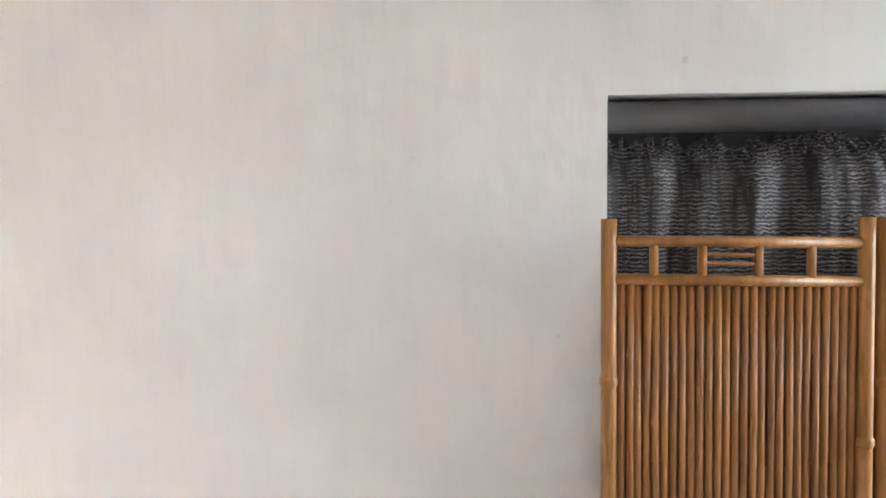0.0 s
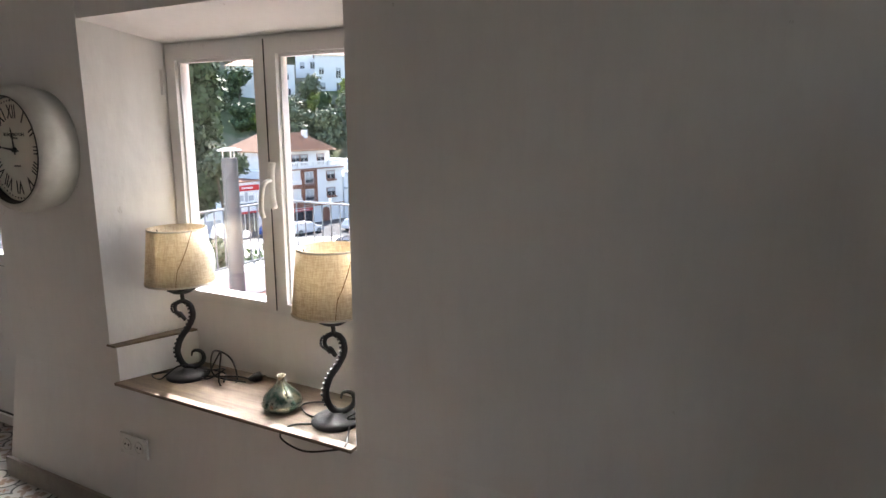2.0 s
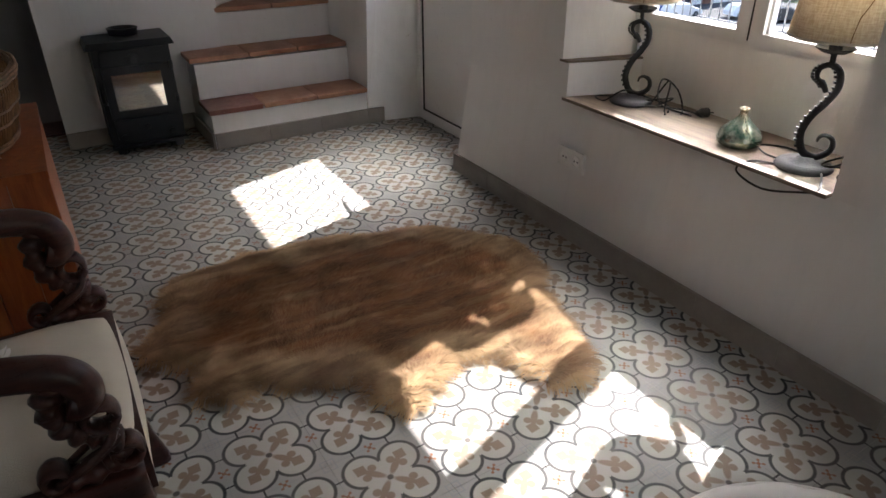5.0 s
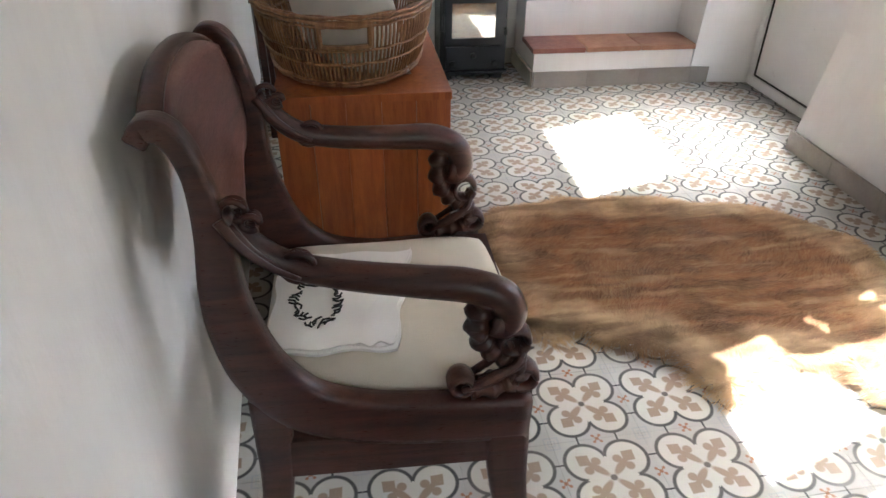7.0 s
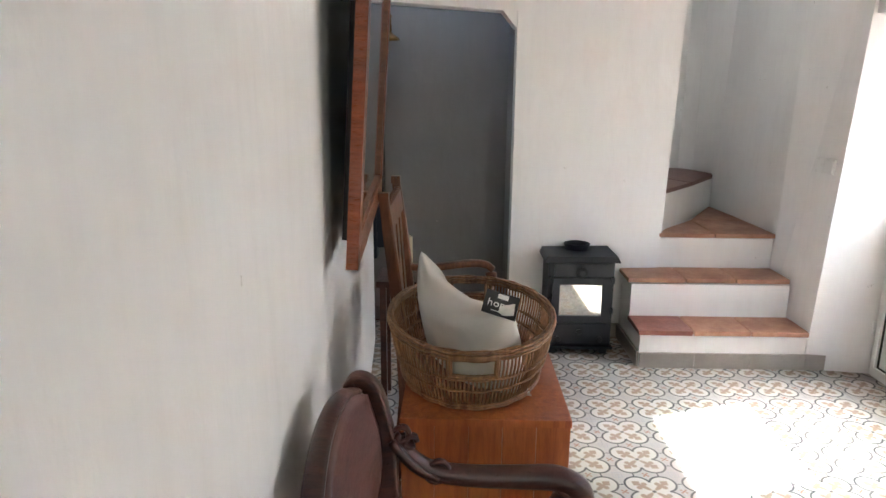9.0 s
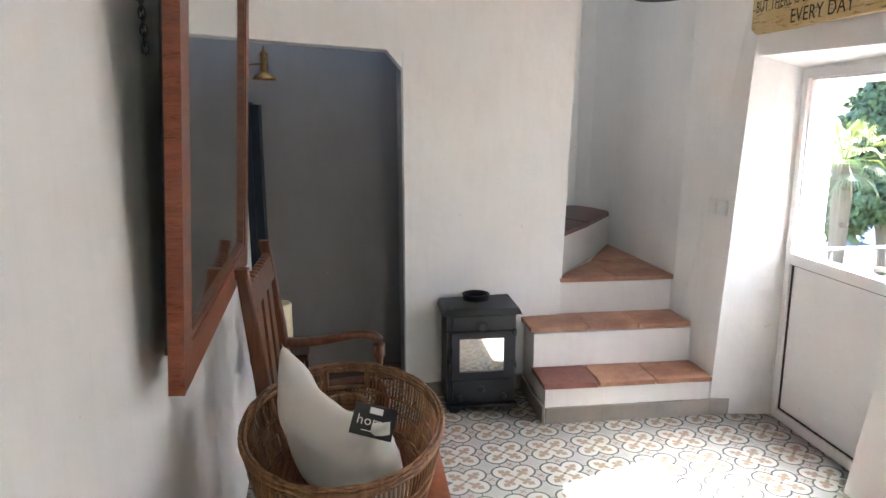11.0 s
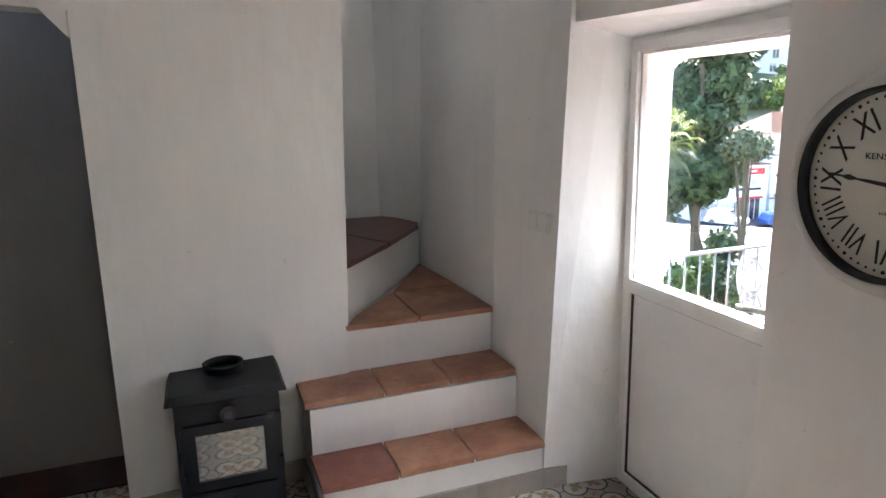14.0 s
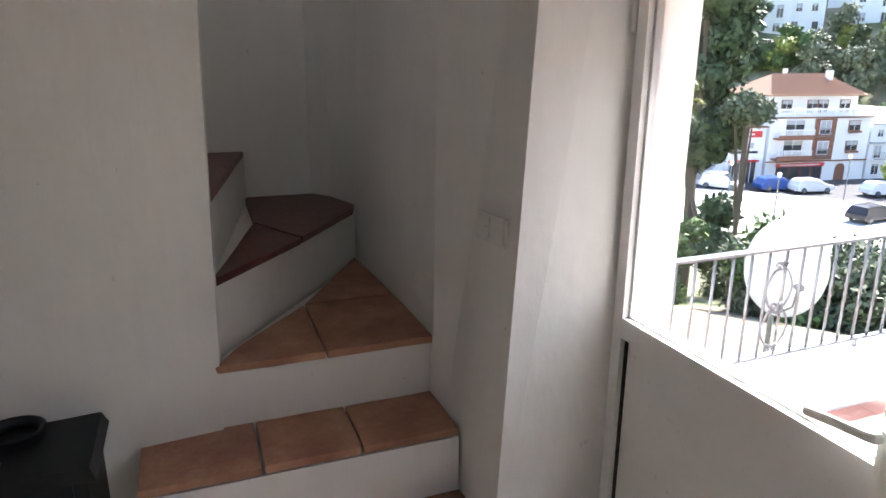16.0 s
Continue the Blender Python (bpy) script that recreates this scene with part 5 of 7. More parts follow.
# ---- card hanging from the ceiling ----
up_ = Vector((0.015, -0.036, 0.074)).normalized()
across = Vector((0.045, -0.033, -0.033)) * -1
across = (across - up_ * across.dot(up_)).normalized()
card = new("hanging_card")
card.matrix_world = facing(Vector((0.419, -3.274, 1.783)) + up_ * 0.11 + across * 0.034, across, up_)
tagged(card, "dark printed card hanging on a thin cord from the ceiling", "card")
part("sheet", boxes((-0.034, 0.034, -0.11, 0.11, -0.001, 0.001)), mat("dark_printed_card", (0.045, 0.038, 0.038), 0.45, 0.25, 30, 0.05, 90, dark=(0.015, 0.012, 0.012)), card)
top_ = card.matrix_world.inverted() @ Vector((0.455, -3.385, LINTEL - 0.001))
bm = bmesh.new()
sweep(bm, [(0, 0.108, 0.0022), tuple(top_)], 0.0012, 5)
part("cord", bm, CABLE, card)

# ---- bamboo screen before the alcove, with a blanket behind ----
screen = thing("bamboo_screen", "folding bamboo screen leaning before a dark alcove", "screen", at=(1.018, -4.425, 0), turn=0)


def screen_leaf(parent, name, m):
    leaf_ = new(name)
    leaf_.parent, leaf_.matrix_local = parent, m
    W = 0.49
    for y in (0.0, -W):
        bm = bmesh.new()
        pts = [(-0.02 + 0.013 * z, y, z) for z in (0, 0.28, 0.60, 0.97, 1.32, 1.60, 1.645)]
        sweep(bm, pts, 0.0155, 12)
        for z in (0.28, 0.60, 0.97, 1.325 if y == 0 else 1.21):
            lathe(bm, [(0.0157, -0.010), (0.019, -0.004), (0.0175, 0.0), (0.019, 0.004), (0.0157, 0.010)], 12, (-0.02 + 0.013 * z, y, z))
        part("pole", bm, BAMBOO, leaf_, smooth=True)
    for z in (1.602, 1.527, 0.12):
        bm = bmesh.new()
        sweep(bm, [(-0.02 + 0.013 * z, -0.010, z), (-0.02 + 0.013 * z, -W + 0.010, z - 0.006)], 0.0115, 10, (0, 0, 1))
        part("rail", bm, BAMBOO, leaf_, smooth=True)
    for i, y in enumerate((-0.087, -0.18, -0.287, -0.387)):
        bm = bmesh.new()
        sweep(bm, [(0.0, y, 1.530), (0.001, y, 1.598)], 0.009, 8)
        part("short_post", bm, BAMBOO, leaf_, smooth=True)
    for z in (1.575, 1.557):
        bm = bmesh.new()
        sweep(bm, [(0.001, -0.187, z), (0.001, -0.28, z - 0.002)], 0.0045, 6, (0, 0, 1))
        part("short_rail", bm, BAMBOO, leaf_)
    random.seed(11)
    N = 27
    for i in range(N):
        y = -0.024 - (W - 0.048) * i / (N - 1)
        w = 0.0072 + 0.0012 * random.random()
        bm = bmesh.new()
        sweep(bm, [(-0.018 + 0.013 * z + random.uniform(-0.0015, 0.0015), y + random.uniform(-0.0015, 0.0015), z) for z in (0.13, 0.4, 0.7, 1.0, 1.25, 1.52)], w, 6)
        part("slat", bm, SLATW, leaf_, smooth=True)
    for z in (0.35, 0.62, 0.90, 1.16, 1.375, 1.455):
        bm = bmesh.new()
        for s in (0, 1):
            sweep(bm, [(-0.018 + 0.013 * z + 0.008 * math.sin(i * math.pi + s * math.pi), -0.016 - (W - 0.032) * i / (2 * N), z + 0.004 * math.cos(i * 1.3 + s)) for i in range(2 * N + 1)], 0.0026, 4, (0, 0, 1))
        part("lashing", bm, RATTAN, leaf_)
    part("backing", boxes((-0.002 + 0.020, 0.024, -W + 0.02, -0.02, 0.13, 1.50)), SLATW, leaf_)


screen_leaf(screen, "screen_panel", pose(0, 0, 0))
screen_leaf(screen, "screen_panel", pose(0.004, -0.525, 0, 0, 0, 32))

n = Net("knitted_blanket")
v = n.coord(scale=(1, 1, 1))
w = n.t.nodes.new("ShaderNodeTexWave")
w.wave_type, w.bands_direction = "BANDS", "Z"
n.t.links.new(v, w.inputs[0])
w.inputs["Scale"].default_value, w.inputs["Distortion"].default_value, w.inputs["Detail"].default_value = 34, 5.0, 3
w.inputs["Detail Scale"].default_value = 2.0
mask = n.noise(n.coord(scale=(4, 10, 1)), 5, 3)
f = n.math("MULTIPLY", n.remap(w.outputs[1], 0.35, 0.75), n.remap(mask, 0.36, 0.52))
n.out(n.mix(f, (0.075, 0.068, 0.068), (0.26, 0.24, 0.23)), 0.95, 0.0, n.bump(w.outputs[1], 0.8, 0.006))
blanket = thing("knitted_blanket", "dark grey fringed knitted blanket hung behind the bamboo screen", "blanket")
bm = bmesh.new()
NY, NZ = 130, 50
grid = []
for i in range(NY + 1):
    y = -4.452 - 1.35 * i / NY
    top = 1.815 + 0.03 * noise.noise(Vector((y * 6, 0, 0))) + 0.012 * noise.noise(Vector((y * 30, 3, 0)))
    row = []
    for j in range(NZ + 1):
        z = 0.62 + (top - 0.62) * j / NZ
        fold = 0.045 * noise.noise(Vector((y * 13 + 1.6 * z, 1.0, z * 1.1))) + 0.014 * noise.noise(Vector((y * 34, 2.0, z * 2.2)))
        roll = 0.05 * max(0.0, (j / NZ - 0.90) / 0.10) ** 2
        row.append(bm.verts.new((1.215 + fold + roll, y, z)))
    grid.append(row)
for i in range(NY):
    for j in range(NZ):
        bm.faces.new((grid[i][j], grid[i + 1][j], grid[i + 1][j + 1], grid[i][j + 1]))
part("cloth", bm, n.m, blanket, smooth=True)
bm = bmesh.new()
random.seed(7)
for i in range(150):
    y = -4.455 - 1.33 * i / 150
    z = 1.80 + 0.03 * noise.noise(Vector((y * 6, 0, 0)))
    d = random.uniform(-0.02, 0.02)
    sweep(bm, [(1.25, y, z), (1.215 + random.uniform(-0.01, 0.01), y + d * 0.5, z + random.uniform(0.0, 0.035)), (1.18, y + d, z - random.uniform(0.0, 0.03))], 0.0028, 4)
tagged(part("fringe", bm, n.m, blanket, kind="stuff"), "")
ALC = mat("alcove_dark_grey", (0.16, 0.16, 0.165), 0.6, 0.1, 4, 0.1)
bm = bmesh.new()
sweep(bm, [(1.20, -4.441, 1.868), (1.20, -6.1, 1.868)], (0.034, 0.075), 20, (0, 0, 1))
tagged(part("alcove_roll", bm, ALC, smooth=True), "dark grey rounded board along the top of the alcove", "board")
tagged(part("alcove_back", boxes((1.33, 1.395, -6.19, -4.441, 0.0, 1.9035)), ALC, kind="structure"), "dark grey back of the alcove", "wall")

# ---- pouf ----
pouf = thing("round_pouf", "round white upholstered pouf with piped top", "pouf", at=(0.05, -3.655, 0))
bm = bmesh.new()
lathe(bm, [(0, 0.02), (0.26, 0.02), (0.29, 0.05), (0.302, 0.20), (0.300, 0.36), (0.288, 0.41), (0.24, 0.440), (0.12, 0.452), (0, 0.455)], 64)
for v in bm.verts:
    a = math.atan2(v.co.y, v.co.x)
    v.co *= 1 + 0.006 * math.sin(a * 17 + 9 * v.co.z)
part("cushion", bm, WHITECLOTH, pouf, smooth=True)
bm = bmesh.new()
sweep(bm, [(0.292 * math.cos(2 * math.pi * i / 64), 0.292 * math.sin(2 * math.pi * i / 64), 0.402) for i in range(65)], 0.006, 6, (0, 0, 1), cap=False)
part("piping", bm, WHITECLOTH, pouf, smooth=True)

# ---- hide rug ----
RUG = [(-0.60, -1.56), (-0.52, -1.44), (-0.30, -1.41), (-0.22, -1.345), (-0.14, -1.40), (0.14, -1.41), (0.30, -1.47), (0.50, -1.52), (0.66, -1.66),
       (0.80, -1.87), (0.79, -2.05), (0.66, -2.24), (0.62, -2.42), (0.56, -2.62), (0.45, -2.71), (0.34, -2.64), (0.30, -2.45), (0.16, -2.42),
       (0.02, -2.50), (-0.05, -2.57), (-0.12, -2.48), (-0.16, -2.34), (-0.30, -2.30), (-0.40, -2.20), (-0.50, -2.25), (-0.60, -2.17), (-0.56, -2.02),
       (-0.66, -1.95), (-0.74, -1.88), (-0.66, -1.78), (-0.60, -1.70)]


RP = np.array(RUG)
RQ = np.roll(RP, -1, axis=0)


def rug_field(x, y):
    """For arrays of places: whether they lie in the rug, how far from its edge, and the way out."""
    px, py = x[:, None], y[:, None]
    x0, y0, x1, y1 = RP[:, 0], RP[:, 1], RQ[:, 0], RQ[:, 1]
    crossing = ((y0 > py) != (y1 > py)) & (px < (x1 - x0) * (py - y0) / (y1 - y0 + 1e-12) + x0)
    t = np.clip(((px - x0) * (x1 - x0) + (py - y0) * (y1 - y0)) / ((x1 - x0) ** 2 + (y1 - y0) ** 2), 0, 1)
    dx, dy = x0 + t * (x1 - x0) - px, y0 + t * (y1 - y0) - py
    d = np.hypot(dx, dy)
    k = d.argmin(axis=1)
    n_ = np.arange(len(x))
    return crossing.sum(axis=1) % 2 == 1, d[n_, k], np.arctan2(dy[n_, k], dx[n_, k])


def pelt(x, y, e):
    """Height of the hide: thick in the middle, in soft folds and tufts."""
    fold = noise.noise(Vector((x * 2.2, y * 7.5, 0.3)))
    tuft = noise.noise(Vector((x * 17, y * 17, 4)))
    return 0.004 + 0.026 * min(1.0, e / 0.06) ** 0.5 + (0.016 * fold + 0.009 * tuft) * min(1.0, e / 0.05) + 0.012 * max(0.0, 1 - abs(e - 0.07) / 0.05)


def coat_at(x, y, e):
    return max(0.0, min(1.0, (e - 0.06 + 0.10 * noise.noise(Vector((x * 6, y * 8, 1)))) / 0.12))


n = Net("fur")
att = n.t.nodes.new("ShaderNodeAttribute")
att.attribute_name = "coat"
rnd = n.t.nodes.new("ShaderNodeNewGeometry")
c = n.mix(att.outputs[2], (0.50, 0.34, 0.19), (0.205, 0.083, 0.030))
c = n.mix(n.remap(n.noise(n.world((1.1, 8, 1)), 2.4, 4, 0.6, 0.5), 0.45, 0.62, 0, 0.65), c, (0.065, 0.024, 0.012))
c = n.mix(n.remap(n.noise(n.world((1.3, 11, 1)), 2.0, 3), 0.55, 0.66, 0, 0.65), c, (0.36, 0.21, 0.11))
c = n.mix(n.remap(n.noise(n.world(), 9, 4), 0.48, 0.70, 0, 0.6), c, (0.055, 0.024, 0.012))
c = n.mix(n.remap(rnd.outputs["Random Per Island"], 0.2, 1, 0, 0.4), c, (0.42, 0.27, 0.14))
FUR = n.out(c, 0.75, 0.0, spec=0.2)
rug = thing("fur_rug", "brown and tan deer hide rug with ragged edges on the tiles", "rug")
bm = bmesh.new()
lay = bm.verts.layers.float.new("coat")
step = 0.014
gx, gy = np.meshgrid(np.arange(116), np.arange(106), indexing="ij")
X, Y = -0.78 + gx.ravel() * step, -2.76 + gy.ravel() * step
inn, far_, _ = rug_field(X, Y)
ids = {}
for i, j, x, y, ok, e in zip(gx.ravel(), gy.ravel(), X, Y, inn, far_):
    if ok and e > 0.010 + 0.022 * noise.noise(Vector((x * 22, y * 22, 3))):
        v = bm.verts.new((x, y, max(0.003, pelt(x, y, e))))
        v[lay] = coat_at(x, y, e)
        ids[i, j] = v
for (i, j), v in list(ids.items()):
    q = [ids.get(k) for k in ((i, j), (i + 1, j), (i + 1, j + 1), (i, j + 1))]
    if all(q):
        bm.faces.new(q)
for v in [v for v in bm.verts if not v.link_faces]:
    bm.verts.remove(v)
part("hide", bm, FUR, rug, smooth=True)
rs = np.random.RandomState(5)
X, Y = rs.uniform(-0.78, 0.84, 190000), rs.uniform(-2.76, -1.32, 190000)
inn, far_, way = rug_field(X, Y)
keep = inn & (rs.rand(len(X)) < np.where(far_ < 0.09, 1.0, 0.62))
verts, faces, coat = [], [], []
for x, y, e, out_ in zip(X[keep], Y[keep], far_[keep], way[keep]):
    if e < 0.008 + 0.022 * noise.noise(Vector((x * 22, y * 22, 3))):
        continue
    a = 0.2 + 2.2 * noise.noise(Vector((x * 2.5, y * 3.5, 7))) + 1.1 * noise.noise(Vector((x * 14, y * 14, 9))) + rs.normal() * 0.3
    z = pelt(x, y, e)
    rim = max(0.0, 1 - e / 0.09)
    L = rs.uniform(0.016, 0.034) * (1 + 0.9 * rim)
    w = rs.uniform(0.0008, 0.0017)
    dx, dy = (1 - rim) * math.cos(a) + rim * math.cos(out_), (1 - rim) * math.sin(a) + rim * math.sin(out_)
    h = math.hypot(dx, dy) + 1e-6
    dx, dy = dx / h, dy / h
    k = len(verts)
    tip = max(0.002, z + rs.uniform(0.001, 0.012) - 0.024 * max(0.0, 1 - e / 0.035))
    verts += [(x - dy * w, y + dx * w, z), (x + dy * w, y - dx * w, z), (x + dx * L, y + dy * L, tip)]
    faces.append((k, k + 1, k + 2))
    coat += [coat_at(x, y, e)] * 3
me = bpy.data.meshes.new("hair")
me.from_pydata(verts, [], faces)
me.materials.append(FUR)
at_ = me.attributes.new("coat", "FLOAT", "POINT")
at_.data.foreach_set("value", coat)
hair = new("hair", me)
hair.parent = rug
hair["kind"] = "stuff"


# ---- balcony ----
EYE = Vector((0.206, -1.538, 1.641))


def spot(bearing, dist, z=-11.2):
    return Vector((EYE.x + dist * math.sin(radians(bearing)), EYE.y + dist * math.cos(radians(bearing)), z))


def ele(elev, dist):
    return EYE.z + dist * math.tan(radians(elev))


PAVE = mat("red_balcony_tile", (0.42, 0.20, 0.15), 0.6, 0.12, 6, 0.15, 60)
tagged(part("balcony", boxes((1.575, 4.90, -6.0, 0.55, -0.30, -0.055), (1.575, 4.90, 0.551, 0.80, -0.30, 0.20), (4.60, 4.90, -6.0, 0.55, -0.054, 0.20)), OUTWALL, kind="structure"), "white rendered balcony slab with a low kerb", "balcony")
pav = tagged(new("balcony_pavement"), "red clay tiles on the balcony", "pavement", kind="structure")
first = None
for i in range(8):
    for j in range(18):
        if first is None:
            bm = boxes((-0.163, 0.163, -0.163, 0.163, -0.054, -0.036))
            first = part("clay_tile", bm, PAVE, pav, bevel=0.003)
            o = first
        else:
            o = new("clay_tile", first.data)
            o.parent = pav
        o.location = (1.80 + 0.33 * i, 0.37 - 0.33 * j, 0)


def railing(a, b, label, ornament=None, top=1.0, foot=0.10, gap=0.112):
    a, b = Vector((*a, 0)), Vector((*b, 0))
    d = (b - a).normalized()
    L = (b - a).length
    r = thing("balcony_railing", label, "railing", "balcony railings", tuple(a), math.degrees(math.atan2(d.y, d.x)))
    bm = bmesh.new()
    sweep(bm, [(0, 0, top), (L, 0, top)], (0.009, 0.024), 12, (0, 0, 1), square=True)
    part("handrail", bm, RAILM, r)
    part("bottom_rail", boxes((0, L, -0.010, 0.010, foot, foot + 0.014)), RAILM, r)
    n_ = int(L / gap)
    bar = None
    for i in range(n_ + 1):
        x = 0.02 + (L - 0.04) * i / n_
        if bar is None:
            bm = bmesh.new()
            sweep(bm, [(0, 0, 0), (0, 0, top - foot - 0.023)], 0.0075, 8)
            bar = part("baluster", bm, RAILM, r, smooth=True)
            o = bar
        else:
            o = new("baluster", bar.data)
            o.parent = r
        o.location = (x, 0, foot + 0.0145)
    for i in range(0, n_ + 1, 8):
        x = 0.02 + (L - 0.04) * i / n_ + 0.03
        part("post_foot", boxes((x - 0.008, x + 0.008, -0.008, 0.008, -0.05, foot - 0.001)), RAILM, r)
    for x in ornament or ():
        bm = bmesh.new()
        for s in (-1, 1):
            for z0, z1 in ((0.70, 0.50), (0.50, 0.31)):
                zm = (z0 + z1) / 2
                sweep(bm, spline([(x + s * 0.006, -0.012, z0), (x + s * 0.045, -0.012, z0 - 0.012), (x + s * 0.085, -0.012, zm), (x + s * 0.050, -0.012, z1 + 0.015), (x + s * 0.008, -0.012, z1)], 6), (0.006, 0.005), 6)
            for z in (0.722, 0.512, 0.475, 0.295):
                sweep(bm, [(x + s * 0.020 + 0.014 * math.cos(q), -0.012, z + 0.014 * math.sin(q)) for q in [k * 0.55 for k in range(11)]], (0.007, 0.006), 6)
        part("scroll_ornament", bm, RAILM, r, "wrought scrollwork")
    return r


railing((1.60, 0.68), (4.74, 0.72), "galvanised balcony railing with round bars and a scroll ornament", ornament=(1.20, 2.5), top=0.80, foot=0.235)
railing((4.76, 0.66), (4.70, -5.9), "long galvanised balcony railing with round bars facing the square", ornament=(1.2, 2.9), top=0.80, foot=0.235)

flue = thing("flue_pipe", "grey metal flue pipe with a white cap on the balcony", "pipe", at=(3.34, -0.06, 0))
bm = bmesh.new()
lathe(bm, [(0, -0.05), (0.062, -0.05), (0.062, 1.32), (0.055, 1.325), (0, 1.325)], 28)
part("tube", bm, mat("grey_flue_metal", (0.13, 0.14, 0.15), 0.5, 0.15, 5, 0.05, metal=0.4), flue, smooth=False)
bm = bmesh.new()
lathe(bm, [(0, 1.385), (0.092, 1.378), (0.094, 1.384), (0.05, 1.40), (0, 1.406)], 28)
part("cap", bm, WHITE_PL, flue)
for g in range(3):
    a = 2.1 * g
    part("cap_stay", boxes((0.05 * math.cos(a) - 0.004, 0.05 * math.cos(a) + 0.004, 0.05 * math.sin(a) - 0.004, 0.05 * math.sin(a) + 0.004, 1.3255, 1.384)), WHITE_PL, flue)

dc = spot(49.6, 6.2, ele(-15.3, 6.2))
dish = new("satellite_dish")
dish.matrix_world = look(dc, dc + Vector((-0.55, -0.85, 0.20)))
tagged(dish, "large white satellite dish on a short mast beyond the railing", "satellite dish")
bm = bmesh.new()
rings = []
for i in range(13):
    r = i / 12
    rings.append([bm.verts.new((0.345 * r * math.cos(a), 0.43 * r * math.sin(a), 0.10 * (1 - r * r))) for a in [2 * math.pi * k / 48 for k in range(48)]] if i else [bm.verts.new((0, 0, 0.10))])
for a, b in zip(rings, rings[1:]):
    for k in range(48):
        q = [a[k % len(a)], a[(k + 1) % len(a)], b[(k + 1) % 48], b[k]]
        q = [v for i, v in enumerate(q) if v not in q[:i]]
        bm.faces.new(q)
bmesh.ops.solidify(bm, geom=bm.faces, thickness=0.008)
part("reflector", bm, WHITE_PL, dish, smooth=True)
bm = bmesh.new()
sweep(bm, [(0, -0.38, 0.0), (0, -0.30, -0.25), (0, -0.12, -0.36)], 0.009, 6)
sweep(bm, [(0, -0.12, -0.32), (0, -0.12, -0.42)], 0.03, 12)
part("feed_arm", bm, RAILM, dish)
bm = bmesh.new()
sweep(bm, [(0, 0, 0.11), (0, 0, 0.18), (0, -0.10, 0.20)], 0.022, 8)
part("bracket", bm, RAILM, dish)
mast = thing("mast", "grey steel mast carrying the satellite dish", "mast", at=(dc.x + 0.13, dc.y + 0.20, 0))
bm = bmesh.new()
sweep(bm, [(0, 0, -4.6), (0, 0, dc.z + 0.02)], 0.025, 10)
part("tube", bm, RAILM, mast)

# ---- ground, square, hill ----
n = Net("dry_hillside")
p = n.world()
g1 = n.noise(p, 0.12, 5, 0.6)
g2 = n.noise(p, 1.1, 5, 0.65)
c = n.mix(n.remap(g1, 0.42, 0.58), (0.30, 0.25, 0.17), (0.085, 0.11, 0.04))
c = n.mix(n.remap(g2, 0.45, 0.7, 0, 0.7), c, (0.05, 0.07, 0.03))
EARTH = n.out(c, 0.95, 0.0, n.bump(g2, 0.6, 0.3))
PLAZA = mat("pale_concrete", (0.50, 0.48, 0.44), 0.85, 0.06, 0.4, 0.2, 6)
ASPH = mat("asphalt", (0.055, 0.056, 0.06), 0.85, 0.15, 0.6, 0.3, 14)


def terrain(x, y):
    dx, dy = x - EYE.x, y - EYE.y
    d = math.hypot(dx, dy)
    s = max(0.0, min(1.0, (d - 5) / 40))
    z = -3.0 - 8.25 * s * s * (3 - 2 * s)
    b = math.degrees(math.atan2(dx, dy))
    if d > 93:
        z += 0.62 * (d - 93) * (1 - 0.25 * max(0.0, math.cos(radians(b - 70)))) * min(1.0, (d - 93) / 14)
        z += 1.2 * noise.noise(Vector((x * 0.05, y * 0.05, 0))) * min(1.0, (d - 93) / 10)
    return z


bm = bmesh.new()
rad = [3, 5, 8, 12, 16, 20, 25, 30, 36, 42, 48, 54, 60, 70, 80, 88, 93, 97, 101, 106, 111, 117, 124, 132, 140, 150, 162, 176, 192, 212, 240, 300, 420, 900, 3000]
grid = []
for r in rad:
    row = []
    for k in range(121):
        b = radians(-25 + 1.75 * k)
        x, y = EYE.x + r * math.sin(b), EYE.y + r * math.cos(b)
        row.append(bm.verts.new((max(x, 1.60), y, min(terrain(x, y), 95.0) if x > 1.6 else -3.2)))
    grid.append(row)
for a, b in zip(grid, grid[1:]):
    for k in range(120):
        if (a[k].co - b[k + 1].co).length > 0.01:
            bm.faces.new((a[k], a[k + 1], b[k + 1], b[k]))
tagged(part("ground", bm, EARTH, kind="structure", smooth=True), "dry grassy hillside and garden ground round the square", "ground")


def sheet(name, pts, z, material, label, cat):
    bm = bmesh.new()
    loft(bm, pts, z - 0.2, None, z)
    return tagged(part(name, bm, material, kind="structure"), label, cat)


def ring_pts(b0, b1, d0, d1, n_=14):
    o = [spot(b0 + (b1 - b0) * i / n_, d0) for i in range(n_ + 1)] + [spot(b1 - (b1 - b0) * i / n_, d1) for i in range(n_ + 1)]
    return [(v.x, v.y) for v in o][::-1]


sheet("pavement_square", ring_pts(20, 95, 47.5, 74), -11.05, PLAZA, "sunlit pale concrete square", "pavement")
sheet("road", ring_pts(20, 95, 74.2, 92), -11.12, ASPH, "asphalt street in front of the white houses", "road")

# ---- foliage ----
def leaf_mat(name, a, b):
    n = Net(name)
    g = n.t.nodes.new("ShaderNodeNewGeometry")
    c = n.mix(g.outputs["Random Per Island"], a, b)
    return n.out(c, 0.6, 0.0, spec=0.3)


